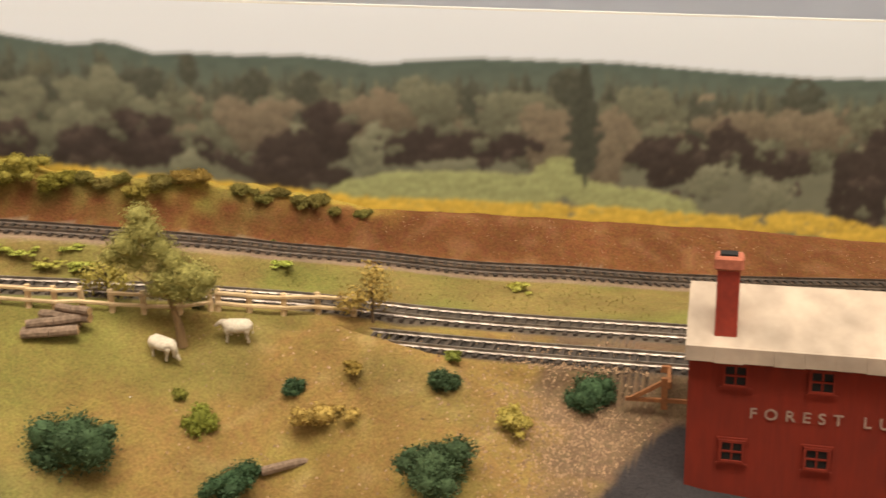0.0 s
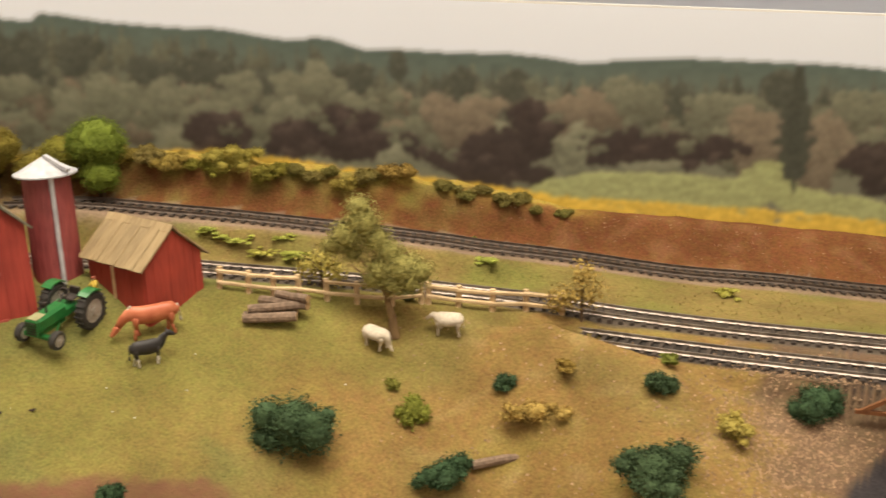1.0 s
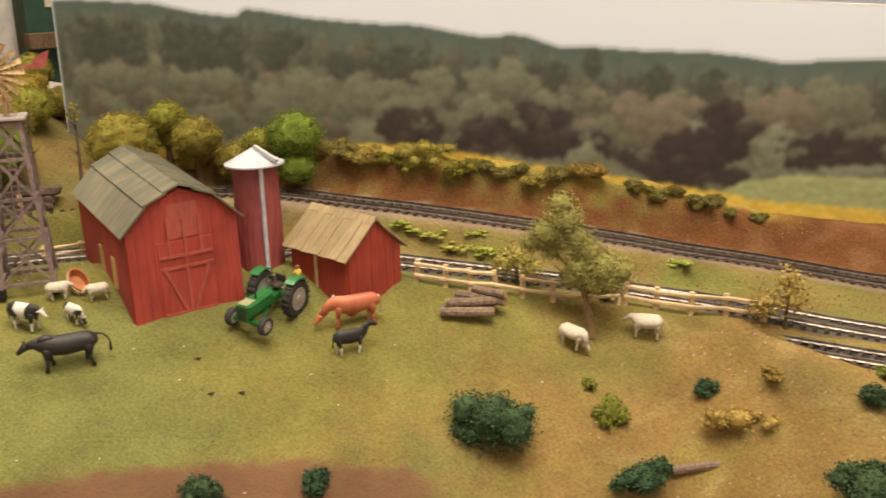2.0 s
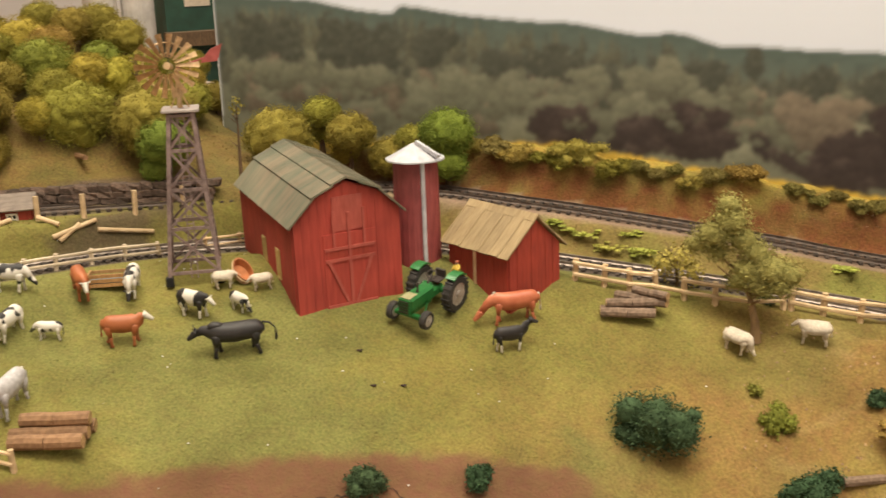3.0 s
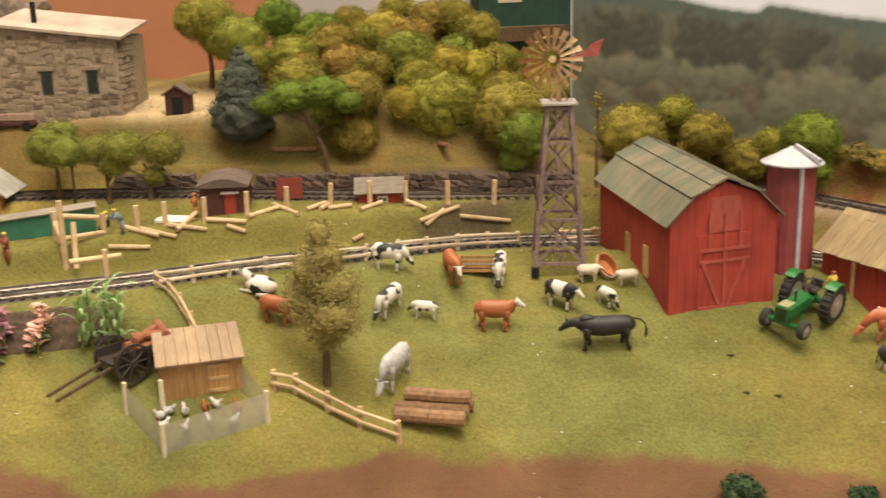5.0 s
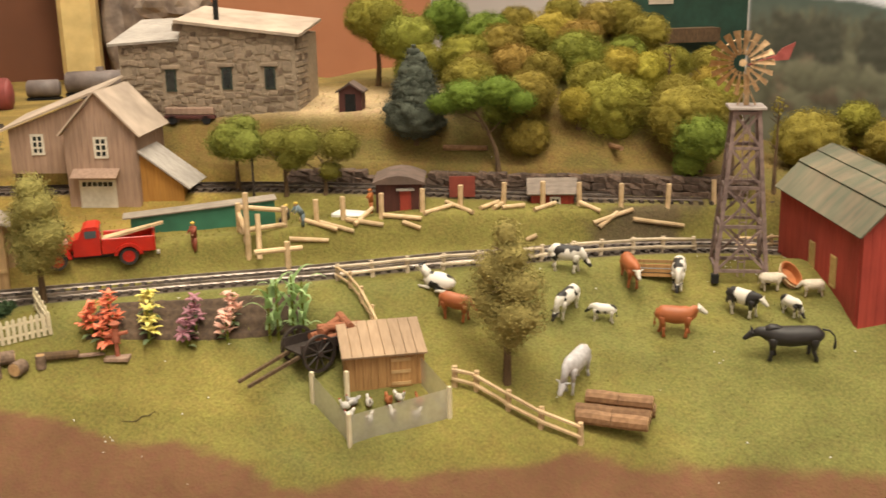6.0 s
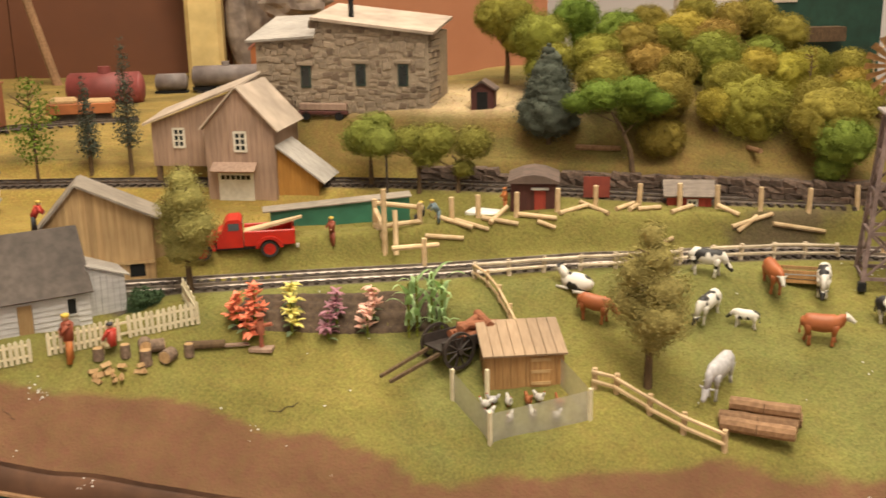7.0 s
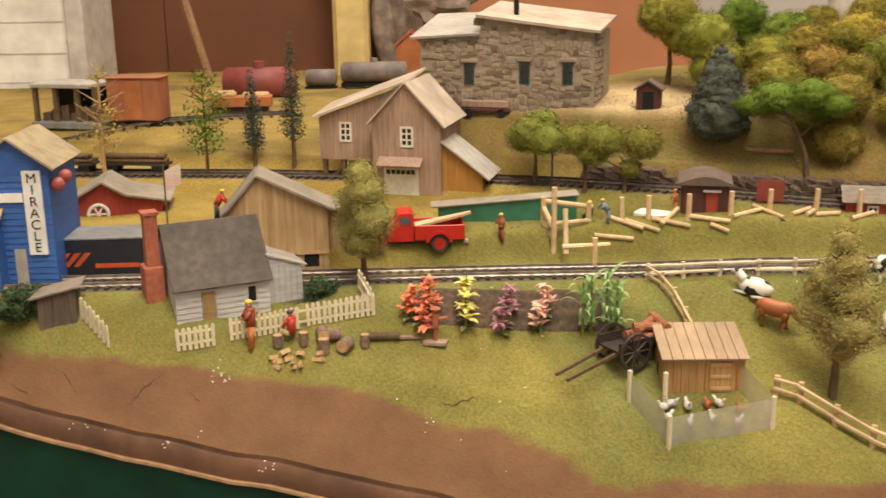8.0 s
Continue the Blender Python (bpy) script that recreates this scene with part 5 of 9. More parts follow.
def grain_mill():
    # local: x along the front, y to the back
    th = thing("grain_mill", -63.2, 25.2, 3.9, 38, "tall weathered board mill with a pale metal roof", "mill")
    w, l, he, hr = 3.75, 4.4, 4.6, 6.6
    part("wall", prism(bmesh.new(), [(0, -0.5), (w, -0.5), (w, he), (w / 2, hr), (0, he)], 0, l), "mill_board", th)
    planks(th, w, lambda x: float(np.interp(x, [0, w / 2, w], [he, hr, he])) - 0.05, -0.5, 0.3, "mill_board", 0.05, -0.002, gap=0.008, seed=12)
    side = thing("side_wall", 0, 0, 0)
    side.parent, side.matrix_basis = th, pose(w * CM, 0, 0, 0, 0, 90)
    planks(side, l, lambda x: he - 0.05, -0.5, 0.3, "mill_board", 0.05, -0.002, gap=0.008, seed=13)
    window(th, w / 2 + 0.05, 3.75, 0.62, 1.0, -0.05, "white_trim", "pane_dark", 0.12, (1, 2))
    d = part("garage_door", boxm(0.6, 2.55, -0.11, -0.05, -0.5, 2.05), "white_trim", th, "cream roll-up door")
    for i in range(6):
        part("pane", boxm(0.75 + i * 0.28, 0.97 + i * 0.28, -0.125, -0.105, 1.72, 1.95), "pane_dark", d)
    roof_slab(th, [(0.35, -0.7, 2.2), (2.8, -0.7, 2.2), (2.8, 0, 2.6), (0.35, 0, 2.6)], 0.08, "mill_board", "door_hood")
    k = (hr - he) / (w / 2)
    for s in (0, 1):
        xe, ze = (-0.2, he - 0.2 * k) if s == 0 else (w + 0.3, he - 0.3 * k)
        roof_slab(th, [(xe, -0.3, ze), (xe, l + 0.3, ze), (w / 2, l + 0.3, hr), (w / 2, -0.3, hr)], 0.09, "cream")
    # raised wing on posts
    wg = thing("wing", 0, 0, 0)
    wg.parent, wg.matrix_basis = th, pose(-3.5 * CM, 1.2 * CM, 0)
    part("wall", prism(bmesh.new(), [(0, 2.2), (3.48, 2.2), (5.37, 6.5), (0, 4.55)], 0, 2.8), "mill_board", wg)
    planks(wg, 5.3, lambda x: 4.5 + x * 0.36, 2.2, 0.3, "mill_board", 0.05, -0.002, gap=0.008, seed=14)
    roof_slab(wg, [(-0.35, -0.35, 4.44), (-0.35, 3.1, 4.86), (5.38, 3.1, 6.95), (5.38, -0.35, 6.6)], 0.12, "cream")
    window(wg, 1.55, 3.75, 0.6, 1.0, -0.05, "white_trim", "pane_dark", 0.12, (1, 2))
    for x in (0.1, 1.2):
        part("stilt", boxm(x, x + 0.25, 0.0, 0.25, -0.5, 2.2), "bark", wg)
    part("brace", bar(bmesh.new(), (0.2, 0.1, 0.2), (1.3, 0.1, 2.0), 0.2, 0.15, (0, 1, 0)), "bark", wg)
    # ochre shed against its right side
    an = thing("side_shed", 0, 0, 0)
    an.parent, an.matrix_basis = th, pose((w + 0.06) * CM, 0.25 * CM, 0)
    part("wall", prism(bmesh.new(), [(0, -0.5), (2.2, -0.5), (2.2, 1.7), (0, 3.4)], 0, 2.4), "ochre_board", an)
    planks(an, 2.2, lambda x: 3.3 - x * 0.76, -0.5, 0.3, "ochre_board", 0.05, -0.002, gap=0.008, seed=15)
    roof_slab(an, [(-0.02, -0.35, 3.5), (-0.02, 2.8, 3.5), (2.6, 2.8, 1.5), (2.6, -0.35, 1.5)], 0.09, "grey_roof")


M["far_frame"] = mat("dark_green_frame", (0.03, 0.05, 0.035), (0.02, 0.035, 0.025), 3, 0.6, 0.05)


def stone_building():
    # local: x along the wall that faces the farm, 0 at its right-hand corner going left; y to the back
    th = thing("stone_building", -58.0, 36.7, 8.4, 214, "rubble stone building with pale roofs and small dark windows", "building")
    L1, L2, D = 6.6, 3.7, 5.0
    h_r, h_l = 4.35, 4.7
    part("wall", prism(bmesh.new(), [(0, -2.5), (L1, -2.5), (L1, h_l + 0.5), (0, h_r)], -D, 0), "mortar", th)
    part("wall", prism(bmesh.new(), [(L1, -2.5), (L1 + L2, -2.5), (L1 + L2, h_l - 0.55), (L1, h_l - 0.5)], -D, -0.02), "mortar", th)
    roof_slab(th, [(-0.35, 0.35, h_r + 0.0), (L1 + 0.2, 0.35, h_l + 0.52), (L1 + 0.2, -D, h_l + 1.1), (-0.35, -D, h_r + 0.6)], 0.16, "cream")
    roof_slab(th, [(L1 + 0.02, 0.3, h_l - 0.5), (L1 + L2 + 0.5, 0.3, h_l - 0.75), (L1 + L2 + 0.5, -D, h_l + 0.35), (L1 + 0.02, -D, h_l + 0.5)], 0.14, "grey_roof")
    part("chimney_pipe", rod(bmesh.new(), (4.8, -1.2, h_l), (4.8, -1.2, h_l + 1.7), 0.16, 0.16, 8), "ink", th)
    wins = ((1.5, 2.1), (4.0, 2.1), (7.3, 2.0))
    for x, z in wins:
        w = part("window", boxm(x - 0.3, x + 0.3, -0.1, 0.06, z - 0.62, z + 0.62), "far_frame", th)
        part("pane", boxm(x - 0.22, x + 0.22, 0.05, 0.075, z - 0.52, z + 0.52), "pane_dark", w)
        part("lintel", boxm(x - 0.5, x + 0.5, -0.02, 0.14, z + 0.64, z + 0.86, 0.03), "stone", w)
    rnd = random.Random(3)
    kinds = []
    for i in range(6):
        bm = boxm(-0.5, 0.5, -0.5, 0.5, -0.5, 0.5)
        bmesh.ops.bevel(bm, geom=bm.edges[:], offset=0.12, segments=1, affect="EDGES")
        for v in bm.verts:
            v.co += Vector((rnd.uniform(-1, 1), rnd.uniform(-1, 1), rnd.uniform(-1, 1))) * 0.06
        kinds.append(mesh_of("stone", bm, "stone" if i < 5 else "stone_dark"))
    z = -0.6
    while z < 4.9:
        hh = rnd.uniform(0.2, 0.36)
        x = rnd.uniform(0, 0.3)
        while x < L1 + L2 - 0.2:
            ww = rnd.uniform(0.28, 0.75)
            top = h_r + (h_l + 0.5 - h_r) * x / L1 if x < L1 else h_l - 0.55
            mid = x + ww / 2
            if z + hh < top and mid + ww / 2 < L1 + L2 and not any(abs(mid - a) < 0.36 + ww / 2 and abs(z + hh / 2 - b) < 0.8 for a, b in wins):
                ob = piece("stone", rnd.choice(kinds), th, pose(mid * CM, 0.0, (z + hh / 2 + rnd.uniform(-0.16, 0.16)) * CM, 0, rnd.uniform(-16, 16), 0))
                ob.scale = (ww * rnd.uniform(0.65, 1.0), 0.10 + rnd.uniform(0, 0.05), hh * rnd.uniform(0.7, 1.25))
            x += ww
        z += hh
    # end wall
    z = -0.6
    while z < 4.2:
        hh = rnd.uniform(0.28, 0.42)
        y = 0.1
        while y < 2.4:
            ww = rnd.uniform(0.4, 0.8)
            ob = piece("stone", rnd.choice(kinds), th, pose(-0.02 * CM, -(y + ww / 2) * CM, (z + hh / 2) * CM))
            ob.scale = (0.16, ww - 0.05, hh - 0.05)
            y += ww
        z += hh


def flat_wagon():
    th = thing("flat_wagon", -63.3, 33.3, 7.95, 34, "small dark wagon with a weathered plank load", "railway car")
    part("frame", boxm(-1.5, 1.5, -0.5, 0.5, 0.3, 0.5, 0.03), "cab_red", th)
    part("plank_load", boxm(-1.45, 1.45, -0.42, 0.42, 0.52, 0.95, 0.06), "mill_board", th)
    for x in (-1.0, 1.0):
        for sy in (-1, 1):
            part("wheel", rod(bmesh.new(), (x, sy * 0.4, 0.24), (x, sy * 0.5, 0.24), 0.26, 0.26, 12), "ink", th)


def tan_barn():
    th = thing("board_barn", -59.2, 14.0, 2.85, 60, "tan plank barn with a grey roof and stone-like openings", "barn")
    w, l, he, hr = 4.9, 2.3, 3.0, 4.55
    part("wall", prism(bmesh.new(), [(0, -0.6), (w, -0.6), (w, he), (w * 0.36, hr), (0, he - 0.5)], 0, l), "tan_board", th)
    planks(th, w, lambda x: float(np.interp(x, [0, w * 0.36, w], [he - 0.5, hr, he])) - 0.06, 0.95, 0.3, "tan_board", 0.05, -0.002, gap=0.008, seed=21)
    part("sill_board", boxm(0, w, -0.09, -0.002, 0.8, 0.94), "tan_board", th)
    for x in (2.5, 4.1):
        part("opening", boxm(x - 0.34, x + 0.34, -0.02, 0.01, 0.2, 0.78), "ink", th)
    roof_slab(th, [(w + 0.3, -0.35, he - 0.15), (w + 0.3, l, he - 0.15), (w * 0.36, l, hr), (w * 0.36, -0.35, hr)], 0.1, "dust_roof")
    roof_slab(th, [(-0.35, -0.35, he - 0.85), (-0.35, l, he - 0.85), (w * 0.36, l, hr), (w * 0.36, -0.35, hr)], 0.1, "dust_roof")
    an = thing("side_shed", 0, 0, 0)
    an.parent, an.matrix_basis = th, pose((w + 0.02) * CM, 0.9 * CM, 0)
    part("wall", prism(bmesh.new(), [(0, -0.6), (2.0, -0.6), (2.0, 1.9), (0, 2.75)], 0, 1.6), "tan_board", an)
    roof_slab(an, [(0.02, -0.3, 2.9), (0.02, 1.9, 2.9), (2.3, 1.9, 1.85), (2.3, -0.3, 1.85)], 0.09, "dust_roof")


M["cab_roof"] = mat("dark_brown_roof", (0.15, 0.10, 0.08), (0.10, 0.07, 0.055), 2, 0.8, 0.2)
M["hut_roof"] = mat("dusty_brown_roof", (0.27, 0.22, 0.18), (0.18, 0.145, 0.12), 2, 0.85, 0.2, stretch=(1, 3, 1))


def green_shed():
    # long low building behind the truck
    th = thing("low_green_shed", -56.4, 24.4, 3.6, 56, "long low teal-green shed with a grey flat roof", "shed")
    L = 6.9
    part("wall", prism(bmesh.new(), [(0, -0.4), (L, -0.4), (L, 1.75), (0, 1.35)], 0, 0.4), "green_wall", th)
    roof_slab(th, [(-0.35, -0.12, 1.36), (L + 0.1, -0.12, 1.78), (L + 0.1, 0.8, 1.86), (-0.35, 0.8, 1.44)], 0.06, "dust_roof")


def caboose():
    th = thing("caboose_body", -47.7, 33.95, 4.4, 40, "dark maroon caboose body with a pale curved roof", "railway car")
    w, l, h = 2.25, 2.6, 1.85
    part("body", boxm(-w / 2, w / 2, 0, l, -0.3, h, 0.03), "cab_red", th)
    pr = [(-w / 2 - 0.15, h - 0.03), (-w / 4, h + 0.24), (0, h + 0.32), (w / 4, h + 0.24), (w / 2 + 0.15, h - 0.03), (w / 2 + 0.15, h - 0.12), (-w / 2 - 0.15, h - 0.12)]
    part("roof", prism(bmesh.new(), pr, -0.25, l + 0.2), "cab_roof", th)
    part("door", boxm(0.05, 0.6, -0.06, -0.003, -0.2, 1.35), "shed_red", th, "dull red door")
    part("hood", boxm(-0.1, 0.75, -0.2, -0.003, 1.4, 1.5), "grey_roof", th)


def red_hut():
    th = thing("section_hut", -42.95, 38.4, 4.55, 38, "small red hut with a pale grey roof beside the line", "hut")
    w, d, h = 2.1, 1.7, 0.95
    part("wall", prism(bmesh.new(), [(0, -0.4), (d, -0.4), (d, h), (d / 2, h + 0.5), (0, h)], 0, w, "x"), "shed_red", th)
    for s in (0, 1):
        ye = -0.2 if s == 0 else d + 0.2
        roof_slab(th, [(-0.2, ye, h - 0.1), (w + 0.2, ye, h - 0.1), (w + 0.2, d / 2, h + 0.52), (-0.2, d / 2, h + 0.52)], 0.08, "hut_roof")
    window(th, 1.2, 0.45, 0.42, 0.5, -0.01, "white_trim", "pane_dark", 0.09, (1, 1))
    b = thing("red_board", -46.2, 37.0, height(-46.2, 37.0), 40, "plain faded red board standing by the line", "board")
    part("panel", boxm(-0.65, 0.65, -0.04, 0.04, 0.1, 1.15), "board_red", b)
    part("post", boxm(-0.06, 0.06, -0.05, 0.05, -0.2, 0.3), "bark", b)


def lumber_mill():
    # local: x along the front wall, y to the back, 0 at the eave corner
    th = thing("lumber_mill", 11.3, 38.2, 0, -14, "deep red lumber mill with a stained cream roof", "mill")
    L, he, hr, d = 10.0, 2.75, 4.35, 2.3
    part("wall", prism(bmesh.new(), [(0.12, -8), (d + 0.8, -8), (d + 0.8, hr - 0.2), (d, hr - 0.2), (0.12, he - 0.05)], 0.12, L, "x"), "lum_red", th)
    bm = bmesh.new()
    rnd = random.Random(8)
    x = 0.13
    while x < L - 0.2:
        box(bm, x, x + 0.194, 0.112, 0.119, -8, he - 0.12)
        x += 0.2
    part("siding", bm, "lum_red", th)
    rf = roof_slab(th, [(0, -0.15, he), (L, -0.15, he), (L, d, hr), (0, d, hr)], 0.12, "cream")
    for i in range(10):
        a = i * L / 10
        q = 0.02 * rnd.random()
        part("fascia", boxm(a, a + L / 10, -0.26 - q, -0.14, he - 0.42 - q * 2, he + 0.14 + q * 0.3, 0.01), "cream", rf)
    # chimney standing out of the roof
    ch = part("chimney", boxm(0.95, 1.72, 0.2, 0.85, he - 0.2, 5.55, 0.03), "chim_red", th, "red brick chimney")
    part("chimney_cap", boxm(0.84, 1.83, 0.1, 0.96, 5.55, 6.05, 0.08), "brick", ch)
    part("flue", boxm(1.02, 1.62, 0.28, 0.78, 6.05, 6.12), "ink", ch)
    for wx, wz in ((1.75, 1.75), (4.65, 1.75), (1.75, -1.2), (4.65, -1.2), (7.6, 1.75), (7.6, -1.2)):
        wn = window(th, wx, wz, 0.8, 0.8, 0.075, "lum_red", "ink", 0.1, (1, 1), 0.09)
        part("sill", boxm(wx - 0.54, wx + 0.54, 0.02, 0.07, wz - 0.56, wz - 0.46), "lum_red", wn)
        part("head_trim", boxm(wx - 0.54, wx + 0.54, 0.02, 0.07, wz + 0.46, wz + 0.54), "lum_red", wn)
    cu = bpy.data.curves.new("lettering", "FONT")
    cu.body, cu.size, cu.space_character, cu.extrude, cu.offset = "FOREST LUM", 0.58 * CM, 1.8, 0.01 * CM, 0.008 * CM
    cu.materials.append(M["letter_grey"])
    t = new("lettering", cu)
    t.parent = th
    t.matrix_basis = pose(2.28 * CM, 0.08 * CM, 0.15 * CM, 90, 0, 0)


M["shop_roof"] = mat("straw_grey_roof", (0.40, 0.32, 0.20), (0.30, 0.235, 0.15), 2, 0.85, 0.2)


def blue_shop():
    th = thing("blue_shop", -65.2, 4.15, 3.3, 55, "bright blue wooden shop with a tall white lettered sign", "shop")
    w, he, hr = 4.3, 4.95, 6.15
    part("wall", prism(bmesh.new(), [(0, -0.6), (w, -0.6), (w, he), (2.7, hr), (0, he - 0.9)], 0, 4), "blue_wall", th)
    for i in range(18):
        z = -0.5 + i * 0.28
        part("clapboard", prism(bmesh.new(), [(-0.05, z), (-0.003, z), (-0.003, z + 0.27), (-0.02, z + 0.27)], 0 if z < 3.6 else (z - 3.6) * 1.1, w, "x"), "blue_wall", th)
    for s in (0, 1):
        xe = -0.3 if s == 0 else w + 0.3
        ze = he - 1.1 if s == 0 else he - 0.2
        roof_slab(th, [(xe, -0.3, ze), (xe, 4.2, ze), (2.7, 4.2, hr), (2.7, -0.3, hr)], 0.1, "shop_roof")
    sg = part("sign", boxm(3.2, 4.0, -0.16, -0.055, 0.95, 4.75), "white", th, "tall white lettered sign")
    for i, ch in enumerate("MIRACLE"):
        cu = bpy.data.curves.new("letter", "FONT")
        cu.body, cu.size, cu.extrude, cu.align_x = ch, 0.62 * CM, 0.01 * CM, "CENTER"
        cu.materials.append(M["ink"])
        t = new("letter", cu)
        t.parent = sg
        t.matrix_basis = pose(3.6 * CM, -0.165 * CM, (4.2 - i * 0.52) * CM, 90, 0, 0)
    part("shop_board", boxm(0.9, 3.15, -0.14, -0.055, 3.35, 3.75), "white", th)
    part("door", boxm(2.5, 3.0, -0.1, -0.055, -0.5, 1.2), "grey_roof", th)
    roof_slab(th, [(-0.5, -1.2, 2.2), (2.2, -1.2, 2.2), (2.2, 0, 3.0), (-0.5, 0, 3.0)], 0.1, "tan_board", "porch_roof")
    part("porch", boxm(-0.4, 2.1, -1.0, 0, -0.6, 2.2), "blue_wall", th)
    part("apple", ball(ball(bmesh.new(), (w + 0.3, 0.3, 4.05), 0.33, 2), (w + 0.55, 0.7, 4.35), 0.3, 2), "vane_red", th, "round dark red ornament")


def red_depot():
    th = thing("red_depot", -70.3, 10.1, 2.5, 62, "low red depot with a sagging pale grey roof", "depot")
    w, he = 5.4, 1.9
    prof = [(0, -0.6), (w, -0.6), (w, he + 0.35), (3.6, he + 0.7), (2.5, he + 1.4), (0, he)]
    part("wall", prism(bmesh.new(), prof, 0, 3), "shed_red", th)
    ed = [(-0.4, he - 0.15), (2.5, he + 1.5), (3.6, he + 0.8), (w + 0.5, he + 0.4)]
    for i in range(3):
        (xa, za), (xb, zb) = ed[i], ed[i + 1]
        roof_slab(th, [(xa, -0.35, za), (xb, -0.35, zb), (xb, 3.3, zb), (xa, 3.3, za)], 0.1, "dust_roof")
    bm = bmesh.new()
    for i in range(16):
        a, b = 2 * math.pi * i / 16, 2 * math.pi * (i + 1) / 16
        rod(bm, (2.2 + 0.5 * math.cos(a), -0.05, 1.75 + 0.5 * math.sin(a)), (2.2 + 0.5 * math.cos(b), -0.05, 1.75 + 0.5 * math.sin(b)), 0.09, None, 6)
    for i in range(3):
        a = math.pi * i / 3
        rod(bm, (2.2 - 0.48 * math.cos(a), -0.05, 1.75 - 0.48 * math.sin(a)), (2.2 + 0.48 * math.cos(a), -0.05, 1.75 + 0.48 * math.sin(a)), 0.05, None, 5)
    part("round_window", bm, "white", th, "white wheel-shaped window")
    bm = boxm(3.7, 4.8, -0.06, -0.003, 0.45, 1.05)
    sg = part("notice", bm, "white", th)
    for i in range(2):
        part("bar_line", boxm(3.85, 4.65, -0.075, -0.062, 0.58 + i * 0.22, 0.64 + i * 0.22), "grey_top", sg)
    f = thing("flag", -64.4, 13.7, 5.45, 53, "faded pink and white flag on a thin pole", "flag")
    part("pole", rod(bmesh.new(), (0, 0, -1.8), (0, 0, 1.9), 0.05, 0.04, 6), "bark", f)
    bm = bmesh.new()
    g = [[bm.verts.new((0.05 + 0.2 * i, 0.08 * math.sin(i * 1.1), 0.55 + 0.2 * j + 0.1 * i)) for j in range(6)] for i in range(5)]
    for i in range(4):
        for j in range(5):
            bm.faces.new((g[i][j], g[i + 1][j], g[i + 1][j + 1], g[i][j + 1]))
    bmesh.ops.solidify(bm, geom=bm.faces[:], thickness=0.03)
    part("cloth", bm, mat("flag_cloth", (0.85, 0.62, 0.56), (0.88, 0.84, 0.78), 1.5, 0.8, 0.1, stretch=(0.1, 0.1, 3)), f)


def trailer():
    th = thing("freight_trailer", -64.4, 7.5, 2.75, 56, "navy freight trailer with an orange emblem", "trailer")
    L = 4.6
    part("box", boxm(0, L, 0, 2.4, 0.1, 1.75, 0.04), "navy", th)
    part("top", boxm(-0.03, L + 0.03, -0.03, 2.43, 1.75, 1.85, 0.02), "grey_top", th)
    bm = bmesh.new()
    for i in range(3):
        prism(bm, [(0.5 + i * 0.45, 0.5), (0.75 + i * 0.45, 0.5), (1.35 + i * 0.45, 1.15), (1.05 + i * 0.45, 1.15)], -0.02, -0.004)
    box(bm, 2.4, 4.4, -0.02, -0.004, 0.42, 0.62)
    part("emblem", bm, "orange", th, "orange slanted stripes")
    part("sill", boxm(0, L, 0, 2.4, -0.35, 0.1), "ink", th)


barn()
silo()
shed()
windmill()
farmhouse()
outhouse()
grain_mill()
stone_building()
tan_barn()
flat_wagon()
green_shed()
caboose()
red_hut()
lumber_mill()
blue_shop()
red_depot()
trailer()
picket_fence([(-54.75, 12.1), (-51.9, 17.4), (-53.2, 16.95 + 0.6)], 1.0, "cream-white picket fence in front of the farmhouse", broken=13)
picket_fence([(-55.8, 10.15), (-55.05, 11.4)], 1.0, "short cream picket gate beside the farmhouse")
picket_fence([(-59.1, 7.35), (-57.7, 7.85)], 1.0, "short leaning cream picket panel near the privy")
rail_fence([(-45.9, 28.0), (-44.9, 29.2), (-43.9, 30.4), (-42.7, 31.5), (-41.6, 32.6), (-40.7, 33.8), (-39.8, 35.0), (-39.0, 36.3), (-38.2, 37.4), (-37.3, 38.7), (-36.5, 40.1), (-35.5, 41.3)], 0.75, "bleached rail fence along the railway line", 0.1, mat_name="fence_grey", drop=((2, 0), (6, 1)))
rail_fence([(-45.9, 28.0), (-45.0, 27.9), (-44.1, 27.7), (-43.3, 27.5), (-42.5, 27.2)], 0.75, "short pale rail fence between garden and pasture", 0.08)
rail_fence([(-38.5, 27.3), (-37.7, 27.7), (-36.2, 27.85), (-34.75, 28.05), (-33.2, 28.5)], 0.85, "pale stripped-wood rail fence by the chicken pen", 0.115)
rail_fence([(-16.6, 45.6), (-15.3, 45.7), (-14.2, 45.85), (-13.1, 46.1), (-11.9, 46.25), (-10.6, 46.5), (-9.1, 46.8), (-7.8, 47.1)], 0.98, "leaning pale rail fence behind the log pile", 0.125, drop=((3, 1),))
rail_fence([(-7.5, 47.15), (-6.2, 47.5), (-4.7, 47.7), (-3.2, 48.0), (-1.6, 48.1)], 1.0, "pale rail fence at the edge of the golden hill", 0.135)
rail_fence([(-34.3, 43.3), (-33.2, 44.6), (-31.6, 46.2)], 0.75, "short pale rail fence behind the windmill", 0.08)


def settled(x, y, rz, a, b):
    """Height and tilt of a thing that stands on the slope with its feet a ahead and behind and b to the sides."""
    c, s = math.cos(math.radians(rz)), math.sin(math.radians(rz))
    f, r = height(x + a * c, y + a * s), height(x - a * c, y - a * s)
    le, ri = height(x - b * s, y + b * c), height(x + b * s, y - b * c)
    return (f + r) / 2, 0.3 * math.degrees(math.atan2(le - ri, 2 * b)), -0.35 * math.degrees(math.atan2(f - r, 2 * a))


